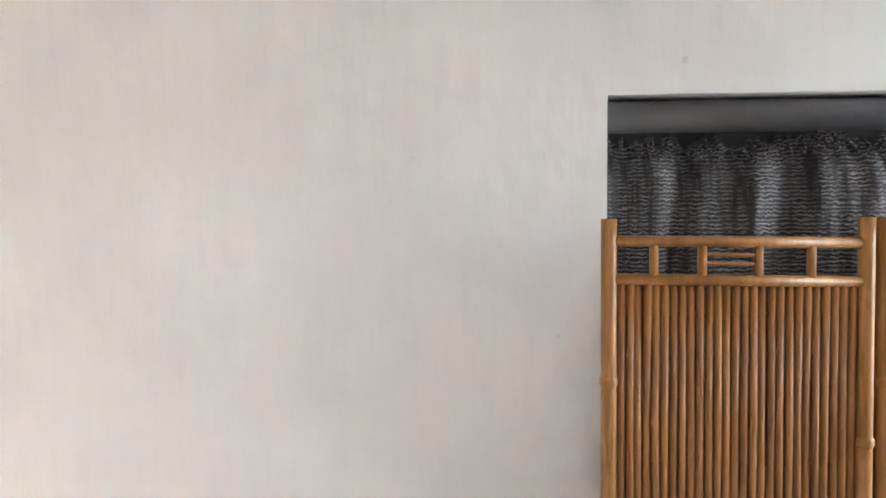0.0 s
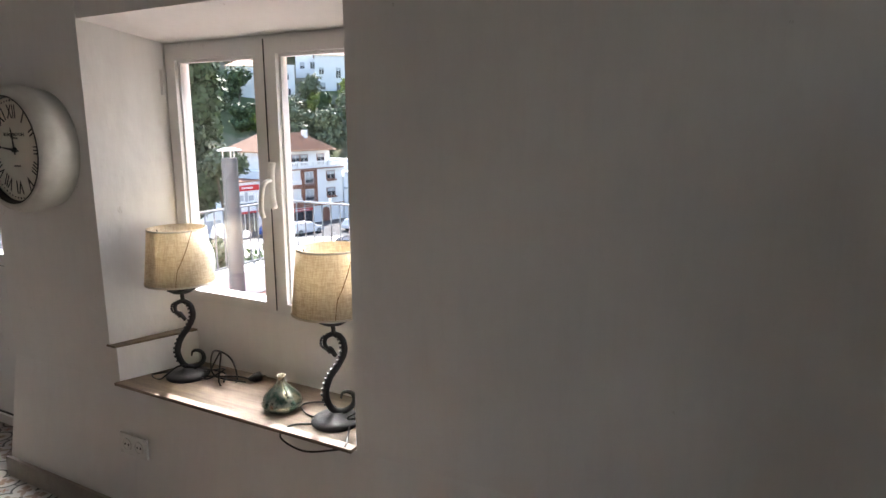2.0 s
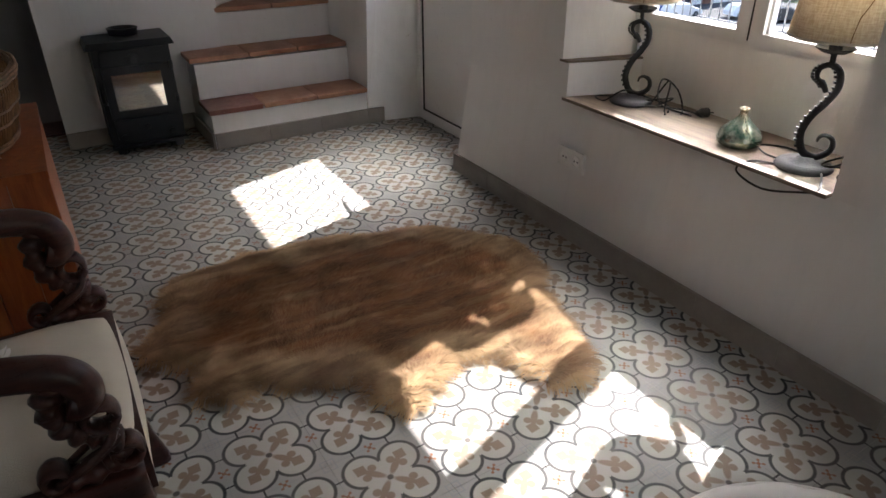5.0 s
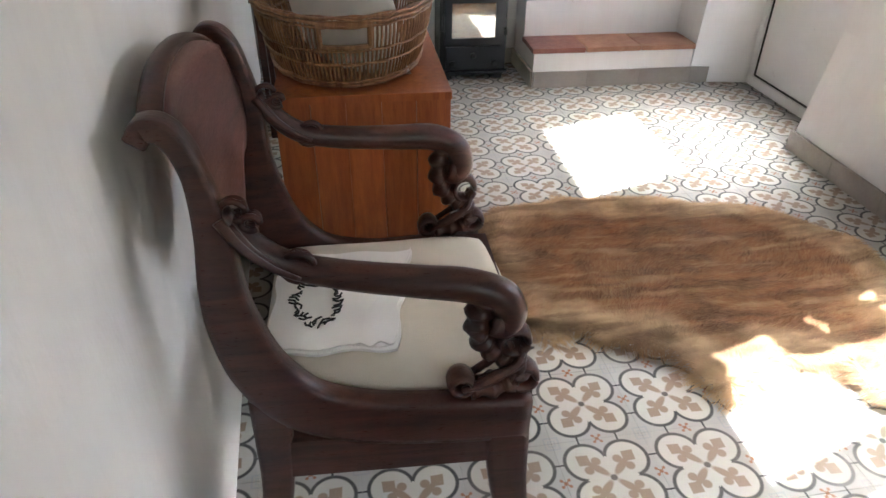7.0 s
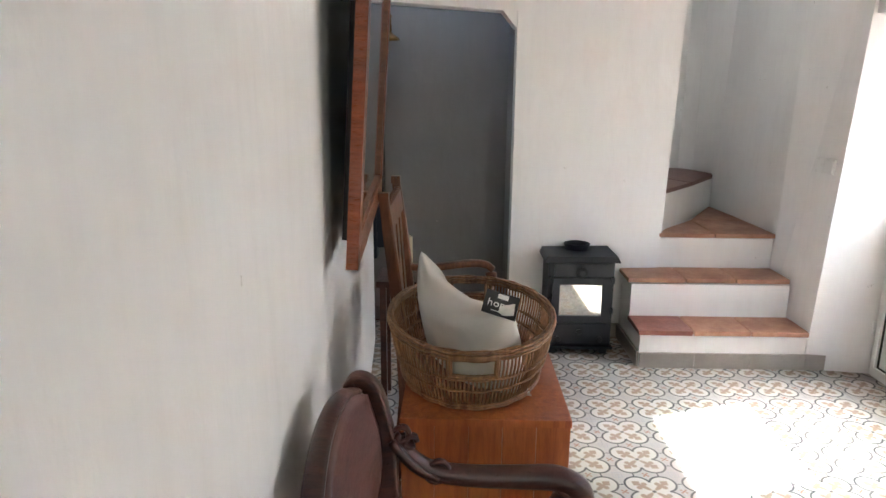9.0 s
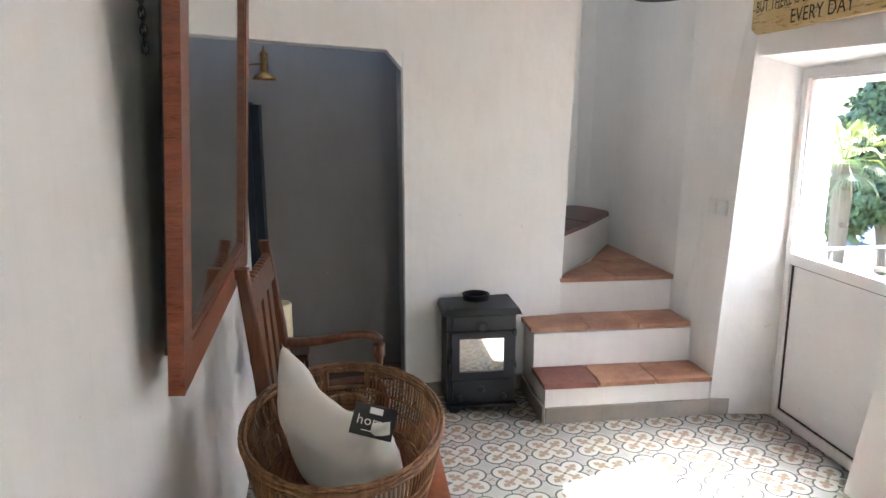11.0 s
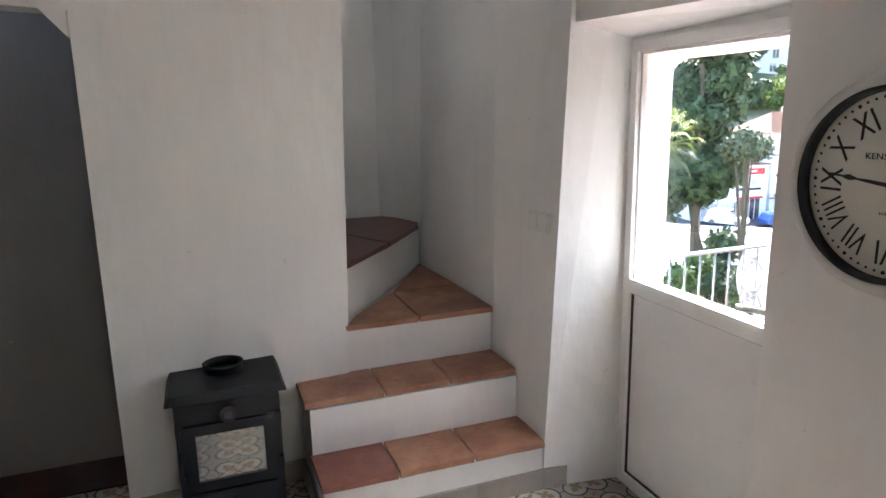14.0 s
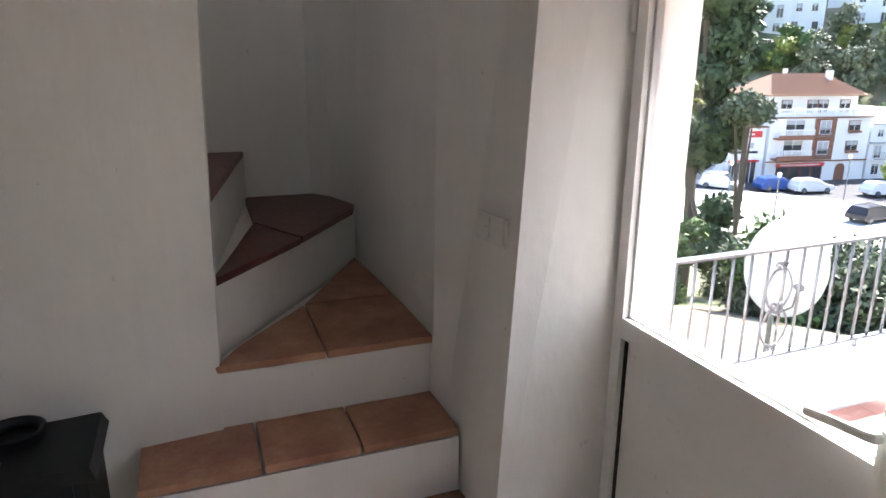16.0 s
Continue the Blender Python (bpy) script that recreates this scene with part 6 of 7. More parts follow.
OLIVE = leaf_mat("olive_leaves", (0.085, 0.105, 0.055), (0.15, 0.17, 0.10))
GREEN = leaf_mat("green_leaves", (0.045, 0.085, 0.022), (0.10, 0.155, 0.04))
DARKG = leaf_mat("dark_leaves", (0.035, 0.062, 0.030), (0.085, 0.12, 0.05))
YELL = leaf_mat("yellow_green_leaves", (0.20, 0.25, 0.05), (0.32, 0.34, 0.09))
BARK = mat("bark", (0.16, 0.12, 0.085), 0.9, 0.2, 4, 0.6, 20)


def crown_mesh(name, clumps, count, size, material, seed, parent):
    """Leaves as small bent quads scattered through a few clumps."""
    r = np.random.RandomState(seed)
    vs, fs = [], []
    tot = sum(c[3] ** 2 for c in clumps)
    for cx, cy, cz, cr in clumps:
        k = int(count * cr ** 2 / tot)
        d = r.normal(size=(k, 3))
        d /= np.linalg.norm(d, axis=1)[:, None]
        rr = cr * (0.55 + 0.5 * r.rand(k) ** 0.6)[:, None] * (1 + 0.25 * np.sin(d[:, :1] * 7 + cx) * np.cos(d[:, 1:2] * 6 + cy))
        pts = d * rr * np.array([1, 1, 0.85]) + (cx, cy, cz)
        u = r.normal(size=(k, 3))
        u /= np.linalg.norm(u, axis=1)[:, None]
        w = np.cross(u, d)
        w /= np.linalg.norm(w, axis=1)[:, None] + 1e-6
        s = size * (0.6 + 0.8 * r.rand(k))[:, None]
        base = len(vs)
        quad = np.stack([pts - u * s, pts + w * s * 0.5, pts + u * s, pts - w * s * 0.5], 1).reshape(-1, 3)
        vs.extend(map(tuple, quad))
        fs.extend((base + 4 * i, base + 4 * i + 1, base + 4 * i + 2, base + 4 * i + 3) for i in range(k))
    me = bpy.data.meshes.new(name)
    me.from_pydata(vs, [], fs)
    me.materials.append(material)
    o = new(name, me)
    o.parent = parent
    return o


def tree(name, at, h, r, material, seed, label, count=2500, size=0.22, trunk=0.16, group="", low=0.35, nclump=9):
    t = thing(name, label, "tree" if "bush" not in name else "bush", group, tuple(at))
    rr = random.Random(seed)
    clumps = [(rr.uniform(-0.55, 0.55) * r, rr.uniform(-0.55, 0.55) * r, h * rr.uniform(low + 0.12, 0.88), r * rr.uniform(0.32, 0.55)) for _ in range(nclump)]
    bm = bmesh.new()
    sweep(bm, spline([(0, 0, -0.6), (trunk * 0.4, 0, h * 0.25), (-trunk * 0.3, trunk * 0.3, h * 0.5), (0, 0, h * 0.8)], 3), [trunk * (1 - 0.07 * i) for i in range(10)], 7)
    for c in clumps[:5]:
        sweep(bm, [(0, 0, h * 0.35), (c[0] * 0.5, c[1] * 0.5, h * 0.35 + (c[2] - h * 0.35) * 0.6), (c[0] * 0.9, c[1] * 0.9, c[2])], [trunk * 0.5, trunk * 0.32, trunk * 0.12], 5)
    part("trunk", bm, BARK, t)
    crown_mesh("crown", clumps, count, size, material, seed, t)
    return t


# big dark tree close to the balcony, and the palm beside it
tree("evergreen_tree", spot(41.6, 33, -11.2), 20.0, 2.4, DARKG, 3, "tall dark evergreen tree standing beside the square", 26000, 0.19, 0.35, low=0.10, nclump=30)
tree("flowering_tree", spot(45.4, 31, -9.8), 11.4, 1.2, OLIVE, 8, "pale leaved tree beside the dark evergreen", 5200, 0.12, 0.16, low=0.70)
tree("garden_tree", spot(41.0, 25, -9.0), 5.4, 1.2, GREEN, 14, "light green garden tree below the balcony", 5200, 0.13, 0.14, low=0.2)
palm = thing("palm_tree", "fan palm with a shaggy trunk in front of the dark tree", "tree", "", tuple(spot(38.6, 27, -9.6)))
bm = bmesh.new()
sweep(bm, [(0, 0, -0.6), (0.1, 0, 4), (0, 0, 9.6)], [0.22, 0.24, 0.38], 12)
part("trunk", bm, BARK, palm)
for i in range(34):
    g = i * 2.399
    e = radians(75 - 130 * (i / 34))
    d = Vector((math.cos(g) * math.cos(e), math.sin(g) * math.cos(e), math.sin(e)))
    side = Vector((-math.sin(g), math.cos(g), 0))
    tip = Vector((0, 0, 9.8)) + d * 1.0
    bm = bmesh.new()
    sweep(bm, [(0, 0, 9.7), tip], 0.015, 5)
    for k in range(-6, 7):
        a = k * 0.20
        q = (d * math.cos(a) + side * math.sin(a)).normalized()
        en = tip + q * 0.75 - Vector((0, 0, 0.22 + 0.04 * abs(k)))
        m_ = tip + q * 0.42
        w = q.cross(d + Vector((0, 0, 0.4))).normalized() * 0.03 if abs(k) > 0 else side * 0.03
        v = [bm.verts.new(x) for x in (tip, m_ + w, en, m_ - w)]
        bm.faces.new(v)
    part("frond", bm, YELL if i < 22 else OLIVE, palm)
rb = random.Random(21)
for i in range(20):
    b = 46.0 + 0.95 * i + rb.uniform(-0.4, 0.4)
    d = rb.uniform(24, 38)
    s_ = spot(b, d)
    zt = terrain(s_.x, s_.y)
    tree("garden_bush", (s_.x, s_.y, zt - 0.3), rb.uniform(2.4, 3.6), rb.uniform(1.6, 2.4), GREEN if i % 3 else OLIVE, 40 + i, "dense green garden bush below the balcony", 3400, 0.13, 0.08, "bushes below the balcony", low=0.0, nclump=8)
for i, (b, d, h, r, m_) in enumerate(((50.0, 112, 7, 3.6, OLIVE), (52.2, 110, 7.5, 4.0, OLIVE), (54.6, 112, 8.5, 4.2, OLIVE), (56.6, 114, 8.0, 4.4, DARKG), (58.8, 112, 7.5, 3.8, OLIVE), (61.0, 116, 8, 4, OLIVE), (48.4, 120, 5, 3.0, GREEN), (46.6, 119, 4, 3.2, GREEN), (45.0, 118, 4, 3.0, DARKG),
                                      (54.0, 101, 7.5, 2.6, GREEN), (57.2, 124, 5, 3.0, DARKG), (59.8, 126, 5, 3.4, GREEN), (63.5, 115, 8, 4.0, DARKG), (66, 112, 7, 3.6, OLIVE), (51.2, 124, 5, 2.6, YELL), (58.2, 121, 4.6, 1.4, YELL))):
    s_ = spot(b, d)
    tree("hill_tree", (s_.x, s_.y, terrain(s_.x, s_.y)), h, r, m_, 70 + i, "round leafy tree on the hillside above the houses", 2600, 0.34, 0.22, "trees on the hillside", low=0.1, nclump=9)
for i in range(34):
    b = 43.5 + 0.72 * i + rb.uniform(-0.4, 0.4)
    s_ = spot(b, (120, 146, 123, 150)[i % 4] + rb.uniform(-2, 2))
    tree("hill_tree", (s_.x, s_.y, terrain(s_.x, s_.y)), rb.uniform(4.0, 7.5), rb.uniform(2.0, 3.6), (OLIVE, GREEN, DARKG, OLIVE, YELL)[i % 5], 130 + i, "round leafy tree on the hillside between the white houses", 1800, 0.32, 0.2, "trees on the hillside", low=0.05, nclump=8)
s_ = spot(55.3, 80)
tree("street_tree", (s_.x, s_.y, -11.1), 3.6, 1.3, YELL, 99, "small yellow green street tree before the white houses", 1400, 0.16, 0.08)

# ---- houses ----
FAC = mat("white_facade", (0.80, 0.80, 0.79), 0.85, 0.04, 0.5, 0.1, 8)
BRICKB = mat("brown_brick_trim", (0.27, 0.12, 0.075), 0.8, 0.15, 2, 0.2, 12)
ROOFT = mat("clay_roof", (0.42, 0.24, 0.15), 0.8, 0.14, 0.8, 0.5, 9, stretch=(1, 6, 1))
WDARK = mat("dark_window_pane", (0.03, 0.035, 0.045), 0.12, 0.1, 2, 0.0)
SHUT = mat("grey_blind", (0.42, 0.43, 0.44), 0.7, 0.05)
REDS = mat("red_sign", (0.55, 0.03, 0.03), 0.5, 0.05)


def house(at, direction, name="house", label="", group=""):
    """A house whose front runs from at along direction; x runs along it, y goes back."""
    h = thing(name, label, "building", group, tuple(at), math.degrees(math.atan2(direction[1], direction[0])))
    return h


def opening(parent, x0, x1, z0, z1, y=0.0, blind=0.4, box_=False, trim=None):
    w = part("window", boxes((x0 - 0.06, x0, y - 0.05, y + 0.05, z0 - 0.06, z1 + 0.06), (x1, x1 + 0.06, y - 0.05, y + 0.05, z0 - 0.06, z1 + 0.06), (x0, x1, y - 0.05, y + 0.05, z1, z1 + 0.06), (x0, x1, y - 0.08, y + 0.05, z0 - 0.06, z0)), trim or PVC, parent)
    part("pane", boxes((x0, x1, y - 0.012, y - 0.004, z0, z1 - (z1 - z0) * blind)), WDARK, w)
    if blind:
        part("blind", boxes((x0, x1, y - 0.030, y - 0.004, z1 - (z1 - z0) * blind + 0.002, z1)), SHUT, w)
    part("glazing_bar", boxes(((x0 + x1) / 2 - 0.03, (x0 + x1) / 2 + 0.03, y - 0.040, y - 0.031, z0, z1)), PVC, w)
    if box_:
        part("window_box", boxes((x0 - 0.1, x1 + 0.1, y - 0.35, y - 0.09, z0 - 0.28, z0 - 0.07)), BRICKB, w)
    return w


def balcony_front(parent, x0, x1, z, out=1.0, h=0.95):
    b = part("balcony", boxes((x0, x1, -out, -0.002, z - 0.18, z)), BRICKB, parent)
    part("parapet", boxes((x0, x1, -out, -out + 0.08, z + 0.002, z + h * 0.35)), BRICKB, b)
    bm = bmesh.new()
    box(bm, x0, x1, -out, -out + 0.08, z + h - 0.08, z + h)
    k = max(3, int((x1 - x0) / 0.22))
    for i in range(k + 1):
        x = x0 + (x1 - x0 - 0.08) * i / k
        box(bm, x, x + 0.08, -out, -out + 0.07, z + h * 0.35, z + h - 0.082)
    part("balustrade", bm, FAC, b)


PLm = spot(46.9, 81)
main = house(PLm, (0.989, -0.147), "apartment_building", "white apartment building with brown balconies, a clay roof and shops below")
part("wall", boxes((0, 12.9, 0, 9, -0.5, 7.2), (0.9, 12.2, 1.6, 9, 7.2, 9.5), (-0.02, 12.92, -0.06, -0.001, 2.25, 2.42)), FAC, main)
part("cornice", boxes((-0.15, 13.05, -0.25, -0.061, 7.08, 7.22), (-0.1, 13.0, -0.18, -0.061, 2.28, 2.42)), BRICKB, main)
bm = bmesh.new()
v = [bm.verts.new(c) for c in ((0.3, 0.9, 9.52), (12.8, 0.9, 9.52), (12.8, 9.4, 9.52), (0.3, 9.4, 9.52), (3.2, 5.0, 11.7), (10.2, 5.0, 11.7), (0.3, 0.9, 9.40), (12.8, 0.9, 9.40), (12.8, 9.4, 9.40), (0.3, 9.4, 9.40))]
for f_ in ((0, 1, 5, 4), (1, 2, 5), (2, 3, 4, 5), (3, 0, 4), (6, 9, 8, 7), (0, 6, 7, 1), (1, 7, 8, 2), (2, 8, 9, 3), (3, 9, 6, 0)):
    bm.faces.new([v[i] for i in f_])
part("roof", bm, ROOFT, main)
bm = bmesh.new()
for i in range(40):
    x = 0.6 + 0.3 * i
    ins = max(0, 3.2 - x) * 0.0
    t1 = min(1.0, (x - 0.3) / 2.9, (12.8 - x) / 2.6)
    if t1 > 0.05:
        sweep(bm, [(x, 0.9, 9.56), (x, 0.9 + 4.1 * t1, 9.56 + 2.18 * t1)], 0.07, 5)
part("roof_tile_rows", bm, ROOFT, main, kind="stuff")
for z in (2.75, 5.0):
    balcony_front(main, 0.5, 4.9, z)
    opening(main, 1.9, 4.2, z + 0.03, z + 1.85, -0.06, 0.25)
    part("brick_panel", boxes((5.6, 8.3, -0.12, -0.002, z - 0.25, z + 2.02)), BRICKB, main)
    opening(main, 6.2, 7.5, z + 0.35, z + 1.75, -0.18, 0.7)
    part("juliet_rail", boxes((6.0, 7.7, -0.42, -0.38, z + 0.9, z + 0.95), (6.0, 7.7, -0.42, -0.38, z + 0.05, z + 0.1), *[(6.0 + 0.17 * k, 6.02 + 0.17 * k, -0.41, -0.39, z + 0.1, z + 0.9) for k in range(11)]), RAILM, main)
    opening(main, 10.0, 11.4, z + 0.7, z + 1.7, -0.06, 0.45, True, BRICKB)
for x in (2.3, 5.6, 7.0, 9.9):
    opening(main, x, x + 1.2, 7.6, 8.9, 1.54, 0.3, trim=BRICKB)
for k in range(5):
    x = 0.1 + 2.6 * k
    part("terrace_pier", boxes((x, x + 0.3, 0.02, 0.3, 7.222, 8.15)), FAC, main)
    if k < 5:
        part("terrace_balustrade", boxes((x + 0.301, min(x + 2.599, 12.9), 0.05, 0.15, 7.95, 8.1), (x + 0.301, min(x + 2.599, 12.9), 0.05, 0.15, 7.222, 7.4), *[(x + 0.4 + 0.24 * q, x + 0.5 + 0.24 * q, 0.06, 0.14, 7.4, 7.95) for q in range(9) if x + 0.5 + 0.24 * q < 12.9]), FAC, main)
shop = part("shop_front", boxes((1.4, 7.3, -0.05, -0.002, 0.1, 1.75)), WDARK, main)
for x in (1.4, 2.9, 4.3, 5.8, 7.2):
    part("mullion", boxes((x, x + 0.1, -0.09, -0.052, 0.1, 1.75)), BRICKB, shop)
part("fascia", boxes((1.3, 7.4, -0.25, -0.002, 1.8, 2.15)), REDS, shop)
for k in range(14):
    part("fascia_lettering", boxes((1.7 + 0.36 * k, 1.92 + 0.36 * k, -0.27, -0.252, 1.9, 2.05)), FAC, shop)
bm = bmesh.new()
pts = [(-0.65, 0.0), (0.65, 0.0)] + [(0.65 * math.cos(a), 1.35 + 0.65 * math.sin(a)) for a in [math.pi * k / 12 for k in range(13)]]
a_ = [bm.verts.new((9.7 + x, -0.04, z)) for x, z in pts]
b_ = [bm.verts.new((9.7 + x, -0.002, z)) for x, z in pts]
bm.faces.new(a_), bm.faces.new(b_[::-1])
for i in range(len(pts)):
    bm.faces.new((a_[i], a_[(i + 1) % len(pts)], b_[(i + 1) % len(pts)], b_[i]))
part("arched_door", bm, BRICKB, main)
part("chimney", boxes((9.6, 10.2, 3.6, 4.2, 10.6, 12.1), (5.0, 5.4, 5.2, 5.6, 11.5, 12.3)), FAC, main)

shopb = house(PLm + Vector((-4.9, 0.9, 0)), (0.989, -0.147), "corner_shop", "low white corner shop with a red sign and a glazed front")
part("wall", boxes((0, 4.7, 0, 7, -0.5, 6.1), (-4, -0.01, 0.3, 7, -0.5, 3.2)), FAC, shopb)
part("red_sign_board", boxes((0.8, 4.1, -0.16, -0.002, 5.1, 5.75)), REDS, shopb)
for k in range(6):
    part("sign_lettering", boxes((1.6 + 0.27 * k, 1.78 + 0.27 * k, -0.18, -0.162, 5.33, 5.55)), FAC, shopb)
part("mural", boxes((1.3, 1.9, -0.03, -0.002, 3.9, 4.6), (2.1, 2.5, -0.03, -0.002, 3.8, 4.9), (2.6, 3.3, -0.03, -0.002, 3.9, 4.5)), SHUT, shopb)
part("shop_band", boxes((0.7, 3.9, -0.05, -0.002, 3.35, 3.6)), WDARK, shopb)
g_ = part("shop_front", boxes((0.5, 3.9, -0.05, -0.002, 0.1, 2.4)), WDARK, shopb)
part("awning", boxes((0.4, 4.0, -0.3, -0.002, 2.42, 2.62)), REDS, shopb)
for k in range(6):
    part("mullion", boxes((0.5 + 0.66 * k, 0.58 + 0.66 * k, -0.09, -0.052, 0.1, 2.4)), PVC, g_)
part("roof_edge", boxes((-0.1, 4.8, -0.15, 7.1, 6.102, 6.25)), BRICKB, shopb)
part("shutter", boxes((-3.2, -1.2, 0.24, 0.298, 0.6, 2.0)), SHUT, shopb)
row = house(PLm + Vector((12.9 * 0.989 + 0.3, -12.9 * 0.147 - 0.05, 0)), (0.985, -0.17), "terraced_house", "white two storey terraced house with grey shutters", "terraced houses by the street")
part("wall", boxes((0, 9.2, 0, 8, -0.5, 6.4), (1.0, 5.2, 2.5, 8, 6.4, 7.9)), FAC, row)
part("cornice", boxes((-0.05, 9.25, -0.3, -0.002, 4.1, 4.3), (-0.05, 9.25, -0.12, -0.002, 6.25, 6.42)), SHUT, row)
for x in (0.7, 3.0, 5.3, 7.5):
    opening(row, x, x + 0.9, 2.5, 3.9, -0.06, 0.8)
    opening(row, x, x + 0.9, 0.6, 1.8, -0.06, 0.2)
    opening(row, x + 0.1, x + 0.8, 4.9, 5.7, -0.06, 0.5)
part("balcony_rail", boxes((0.4, 8.8, -0.6, -0.55, 2.35, 2.42), (0.4, 8.8, -0.6, -0.55, 3.1, 3.15), *[(0.4 + 0.3 * k, 0.43 + 0.3 * k, -0.59, -0.56, 2.42, 3.1) for k in range(29)]), RAILM, row)
part("balcony_slab", boxes((0.3, 8.9, -0.62, -0.13, 2.2, 2.348)), FAC, row)
row2 = copy_thing(row, pose(*(row.location + Vector((9.4, -1.0, 0))), 0, 0, math.degrees(math.atan2(-0.30, 0.95))))
row3 = copy_thing(row, pose(*(row.location + Vector((18.6, -4.2, 0))), 0, 0, math.degrees(math.atan2(-0.42, 0.9))))

# white town on the slope
rt = random.Random(12)


def town_house(b, elev, d, w, hgt, group="white houses on the hill"):
    a = spot(b, d, ele(elev, d))
    ang = -b + rt.uniform(-14, 10)
    hh = thing("hill_house", "white flat roofed house on the hillside", "building", group, tuple(a), ang)
    part("wall", boxes((-w / 2, w / 2, 0, 8, -3.0, hgt), (-w / 2 - 0.1, w / 2 + 0.1, -0.12, 8, hgt, hgt + 0.18)), FAC, hh)
    nf = max(1, int(hgt / 2.9))
    nw = max(2, int(w / 2.7))
    for f_ in range(nf):
        for k in range(nw):
            x = -w / 2 + (k + 0.5) * w / nw + rt.uniform(-0.25, 0.25)
            z = 0.9 + 2.9 * f_
            tall = rt.random() < 0.35
            opening(hh, x - 0.45, x + 0.45, z - (0.7 if tall else 0), z + 1.25, -0.06, rt.choice((0, 0.3, 0.6)), trim=rt.choice((PVC, SHUT)))
    if rt.random() < 0.45:
        bm = bmesh.new()
        v = [bm.verts.new(c) for c in ((-w / 2 - 0.3, -0.4, hgt + 0.185), (w / 2 + 0.3, -0.4, hgt + 0.185), (w / 2 + 0.3, 8.3, hgt + 0.185), (-w / 2 - 0.3, 8.3, hgt + 0.185), (-w / 4, 4, hgt + 1.7), (w / 4, 4, hgt + 1.7))]
        for q in ((0, 1, 5, 4), (1, 2, 5), (2, 3, 4, 5), (3, 0, 4), (3, 2, 1, 0)):
            bm.faces.new([v[i] for i in q])
        part("roof", bm, ROOFT, hh)
    elif rt.random() < 0.5:
        part("roof_room", boxes((-w / 4, w / 5, 2, 6, hgt + 0.182, hgt + 2.4)), FAC, hh)


for b, e, d, w, h in ((45.6, 1.9, 130, 7.5, 6.2), (48.2, 2.0, 131, 5.5, 6.4), (50.4, 4.2, 139, 4.5, 6.0), (53.0, 2.5, 133, 9.0, 7.2), (56.4, 1.6, 128, 5.0, 8.5), (59.2, 3.9, 141, 9.0, 5.6), (62.6, 4.2, 138, 7.5, 6.5), (66.0, 3.6, 136, 8, 6),
                      (44.0, 5.2, 150, 8, 6.5), (47.0, 5.6, 152, 7, 6.0), (50.0, 6.9, 156, 8, 6.5), (53.4, 6.4, 155, 7, 7), (56.5, 6.4, 152, 9, 6), (60.2, 6.8, 158, 8, 7), (63.8, 7.1, 157, 9, 6.5),
                      (45.4, 8.4, 172, 9, 7), (49.0, 9.2, 176, 8, 7), (52.6, 9.5, 178, 9, 7), (56.2, 9.3, 175, 8, 7), (60.0, 9.6, 180, 9, 7), (42.0, 8.0, 172, 9, 7), (40.5, 4.0, 148, 9, 7)):
    town_house(b, e, d, w, h)
rw = spot(51.0, 127, ele(0.6, 127))
tagged(part("retaining_wall", boxes((rw.x - 1, rw.x + 12, rw.y - 3, rw.y, rw.z - 4, rw.z + 2.2)), BRICKB, kind="structure"), "brown stone retaining wall on the hillside", "wall")


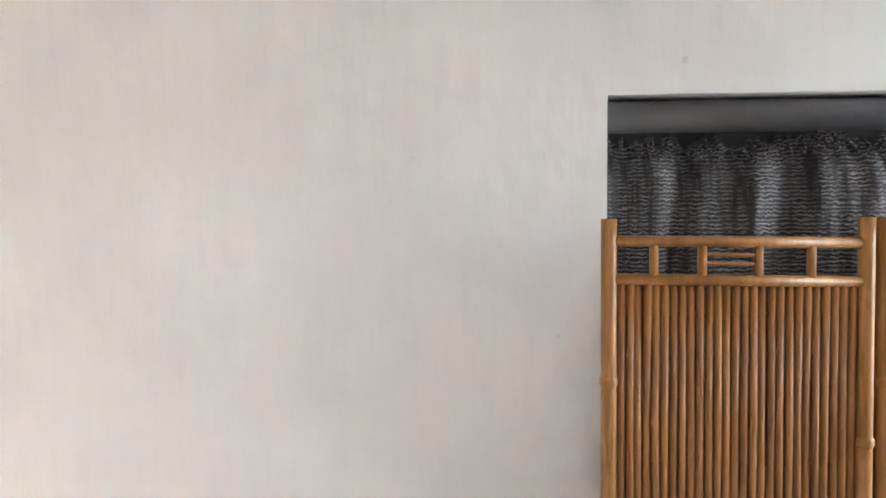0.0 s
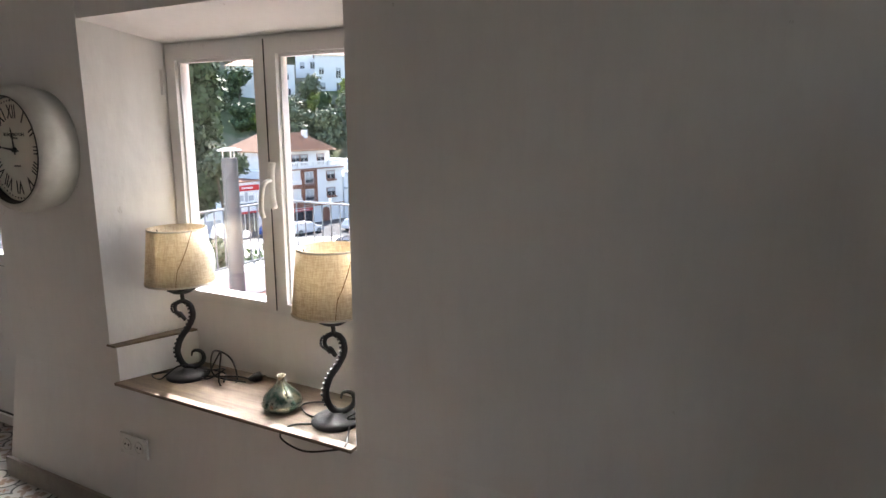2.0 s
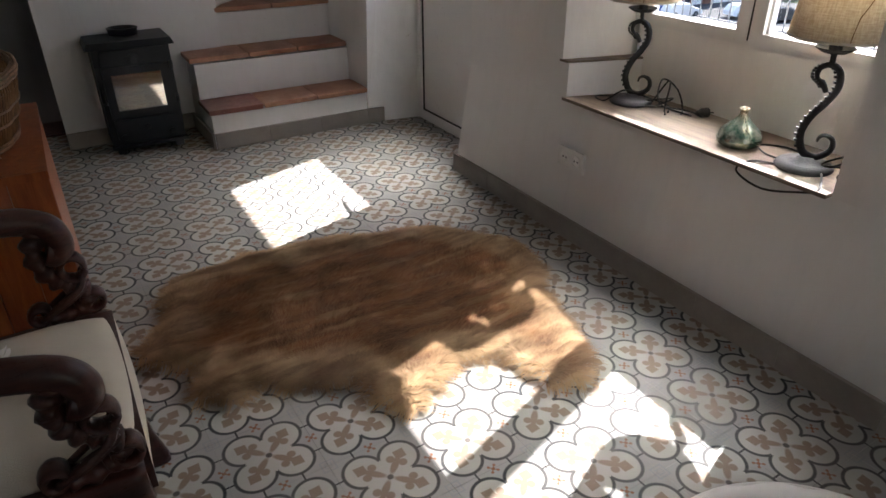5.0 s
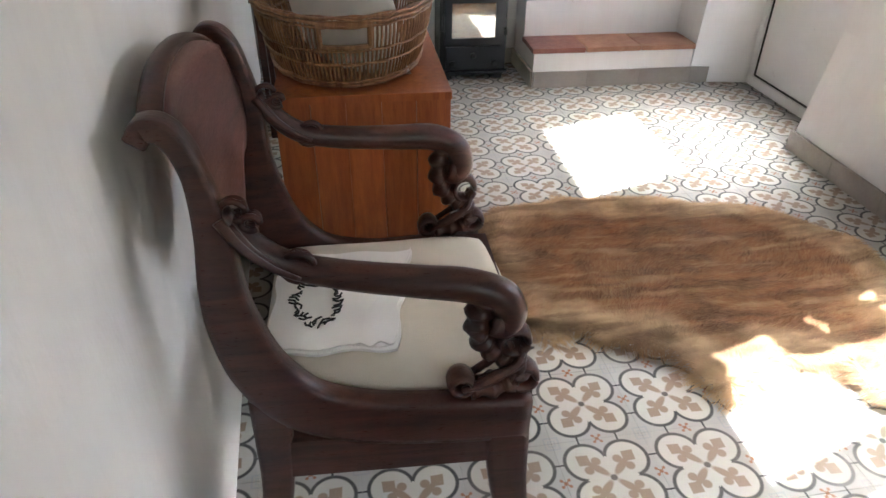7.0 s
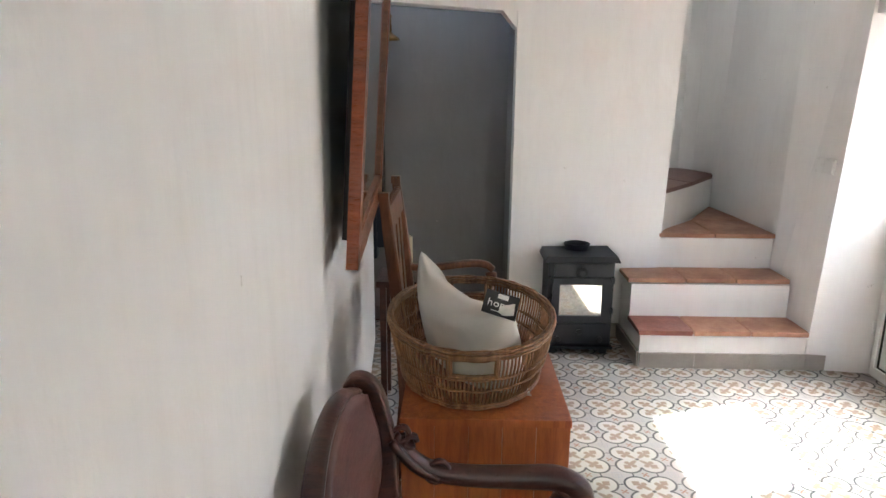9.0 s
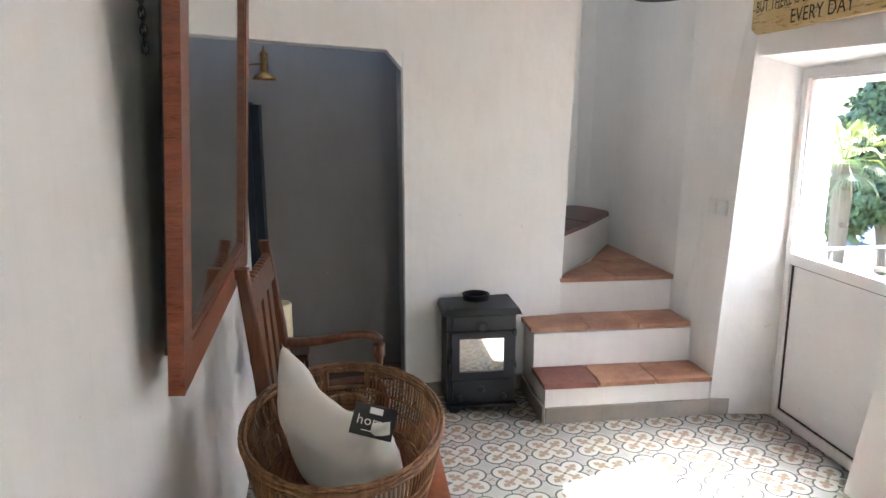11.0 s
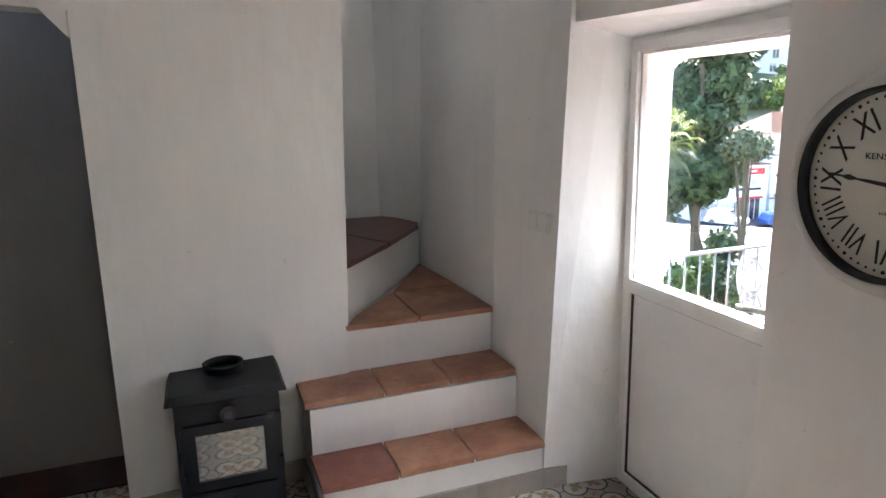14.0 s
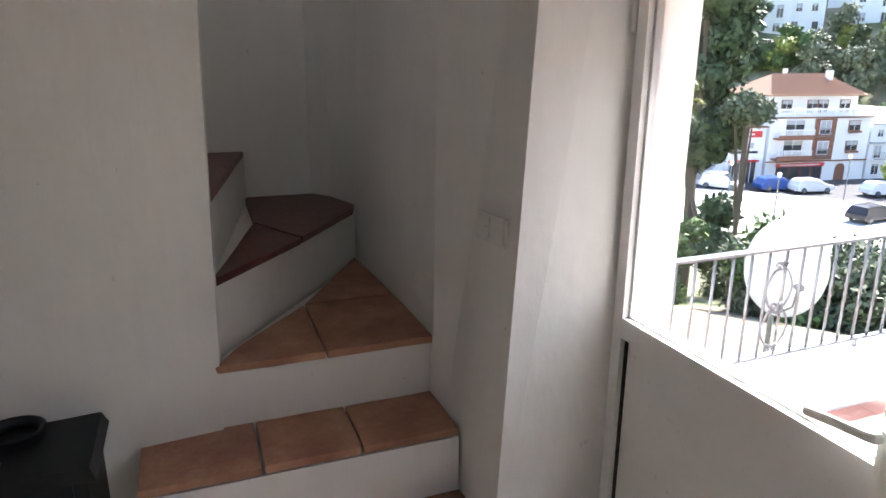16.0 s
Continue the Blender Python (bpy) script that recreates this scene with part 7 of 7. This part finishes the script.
# ---- cars ----
def car(at, turn, colour, label, van=False):
    c = thing("parked_car", label, "car", "parked cars in the street", tuple(at), turn)
    paint = mat("car_paint", colour, 0.25, 0.03, 2, 0.0)
    L, W, H = 4.2, 1.75, 1.75 if van else 1.48
    prof = [(-2.1, 0.35), (-2.12, 0.75), (-1.95, 0.95), (-1.75, H - 0.12), (-1.3, H), (0.35, H - 0.02), (1.15, 0.98), (1.95, 0.82), (2.12, 0.6), (2.1, 0.33), (1.7, 0.26), (-1.7, 0.26)]
    bm = bmesh.new()
    rows_ = []
    for y, k in ((-W / 2, 0.93), (-W / 2 + 0.10, 1.0), (W / 2 - 0.10, 1.0), (W / 2, 0.93)):
        rows_.append([bm.verts.new((x, y if z < 1 else y * 0.86, 0.3 + (z - 0.3) * k)) for x, z in prof])
    k = len(prof)
    for a, b in zip(rows_, rows_[1:]):
        for i in range(k):
            bm.faces.new((a[i], a[(i + 1) % k], b[(i + 1) % k], b[i]))
    bm.faces.new(rows_[0][::-1]), bm.faces.new(rows_[-1])
    part("body", bm, paint, c, bevel=0.03)
    for y in (-1, 1):
        part("side_window", boxes(tuple([-1.5, -0.45] + sorted((y * W / 2 * 0.875, y * (W / 2 * 0.875 - 0.03))) + [1.0, H - 0.16]), tuple([-0.35, 0.55] + sorted((y * W / 2 * 0.875, y * (W / 2 * 0.875 - 0.03))) + [1.0, H - 0.16])), WDARK, c)
    bm = bmesh.new()
    loft(bm, [(0.42, -0.66), (0.45, -0.66), (0.45, 0.66), (0.42, 0.66)], H - 0.09, [(1.15, -0.70), (1.19, -0.70), (1.19, 0.70), (1.15, 0.70)], 1.0)
    part("windscreen", bm, WDARK, c)
    for x in (-1.3, 1.3):
        for y in (-W / 2 + 0.08, W / 2 - 0.08):
            bm = bmesh.new()
            lathe(bm, [(0, -0.1), (0.2, -0.1), (0.31, -0.08), (0.32, 0.0), (0.31, 0.08), (0.2, 0.1), (0, 0.1)], 20)
            for v in bm.verts:
                v.co = Vector((x + v.co.x, y + v.co.z, 0.32 + v.co.y))
            wheel = part("wheel", bm, RUBBER, c)
            bm = bmesh.new()
            s = math.copysign(1, y)
            lathe(bm, [(0, 0.101), (0.19, 0.101), (0.18, 0.115), (0, 0.11)], 16)
            for v in bm.verts:
                v.co = Vector((x + v.co.x, y + s * v.co.z, 0.32 + v.co.y))
            part("rim", bm, RAILM, wheel)


for b, d, t_, col, lab, van in ((43.9, 75, -60, (0.75, 0.75, 0.75), "white van parked beside the square", True), (47.8, 76.5, -10, (0.03, 0.08, 0.28), "blue car parked before the shops", False), (50.2, 77, -12, (0.62, 0.63, 0.64), "silver car parked before the shops", False),
                                (54.9, 79, -14, (0.78, 0.78, 0.78), "white car parked before the terraced houses", False), (54.4, 65, 5, (0.02, 0.02, 0.025), "black car standing on the square", False), (41.6, 80, -40, (0.70, 0.70, 0.72), "white car parked by the corner shop", False),
                                (57.6, 78, -18, (0.05, 0.05, 0.055), "dark car parked before the terraced houses", False)):
    car(spot(b, d, -11.12 if d > 74 else -11.05), t_, col, lab, van)
for b, d in ((44.5, 62), (52.5, 72), (48.0, 57)):
    lp = thing("street_lamp", "slim grey street lamp on the square", "street lamp", "street lamps on the square", tuple(spot(b, d, -11.05)))
    bm = bmesh.new()
    sweep(bm, [(0, 0, 0), (0, 0, 4.2)], 0.06, 8)
    part("pole", bm, RAILM, lp)
    bm = bmesh.new()
    lathe(bm, [(0, 4.2), (0.12, 4.22), (0.2, 4.5), (0.1, 4.6), (0, 4.62)], 12)
    part("head", bm, FAC, lp)


# ---- floor tiles ----
ROT = radians(1.8)
ORG = Vector((-0.469, -2.478, 0))
bm = boxes((-TILE / 2 + 0.0006, TILE / 2 - 0.0006, -TILE / 2 + 0.0006, TILE / 2 - 0.0006, -0.0055, 0.0))
base_tile = None
count = 0
cells = []
for i in range(-7, 9):
    for j in range(-16, 16):
        c = ORG + Vector((i * TILE * math.cos(ROT) - j * TILE * math.sin(ROT), i * TILE * math.sin(ROT) + j * TILE * math.cos(ROT), 0))
        if left_x(c.y) - 0.12 < c.x < 1.42 and -6.1 < c.y < 1.12:
            cells.append((abs(c.y + 1.6), c))
cells.sort(key=lambda q: q[0])
for _, c in cells[:300]:
    if base_tile is None:
        base_tile = part("tile", bm, TILEMAT, floor)
        o = base_tile
    else:
        o = new("tile", base_tile.data)
        o.parent = floor
    o.matrix_world = pose(c.x, c.y, 0, 0, 0, 1.8)
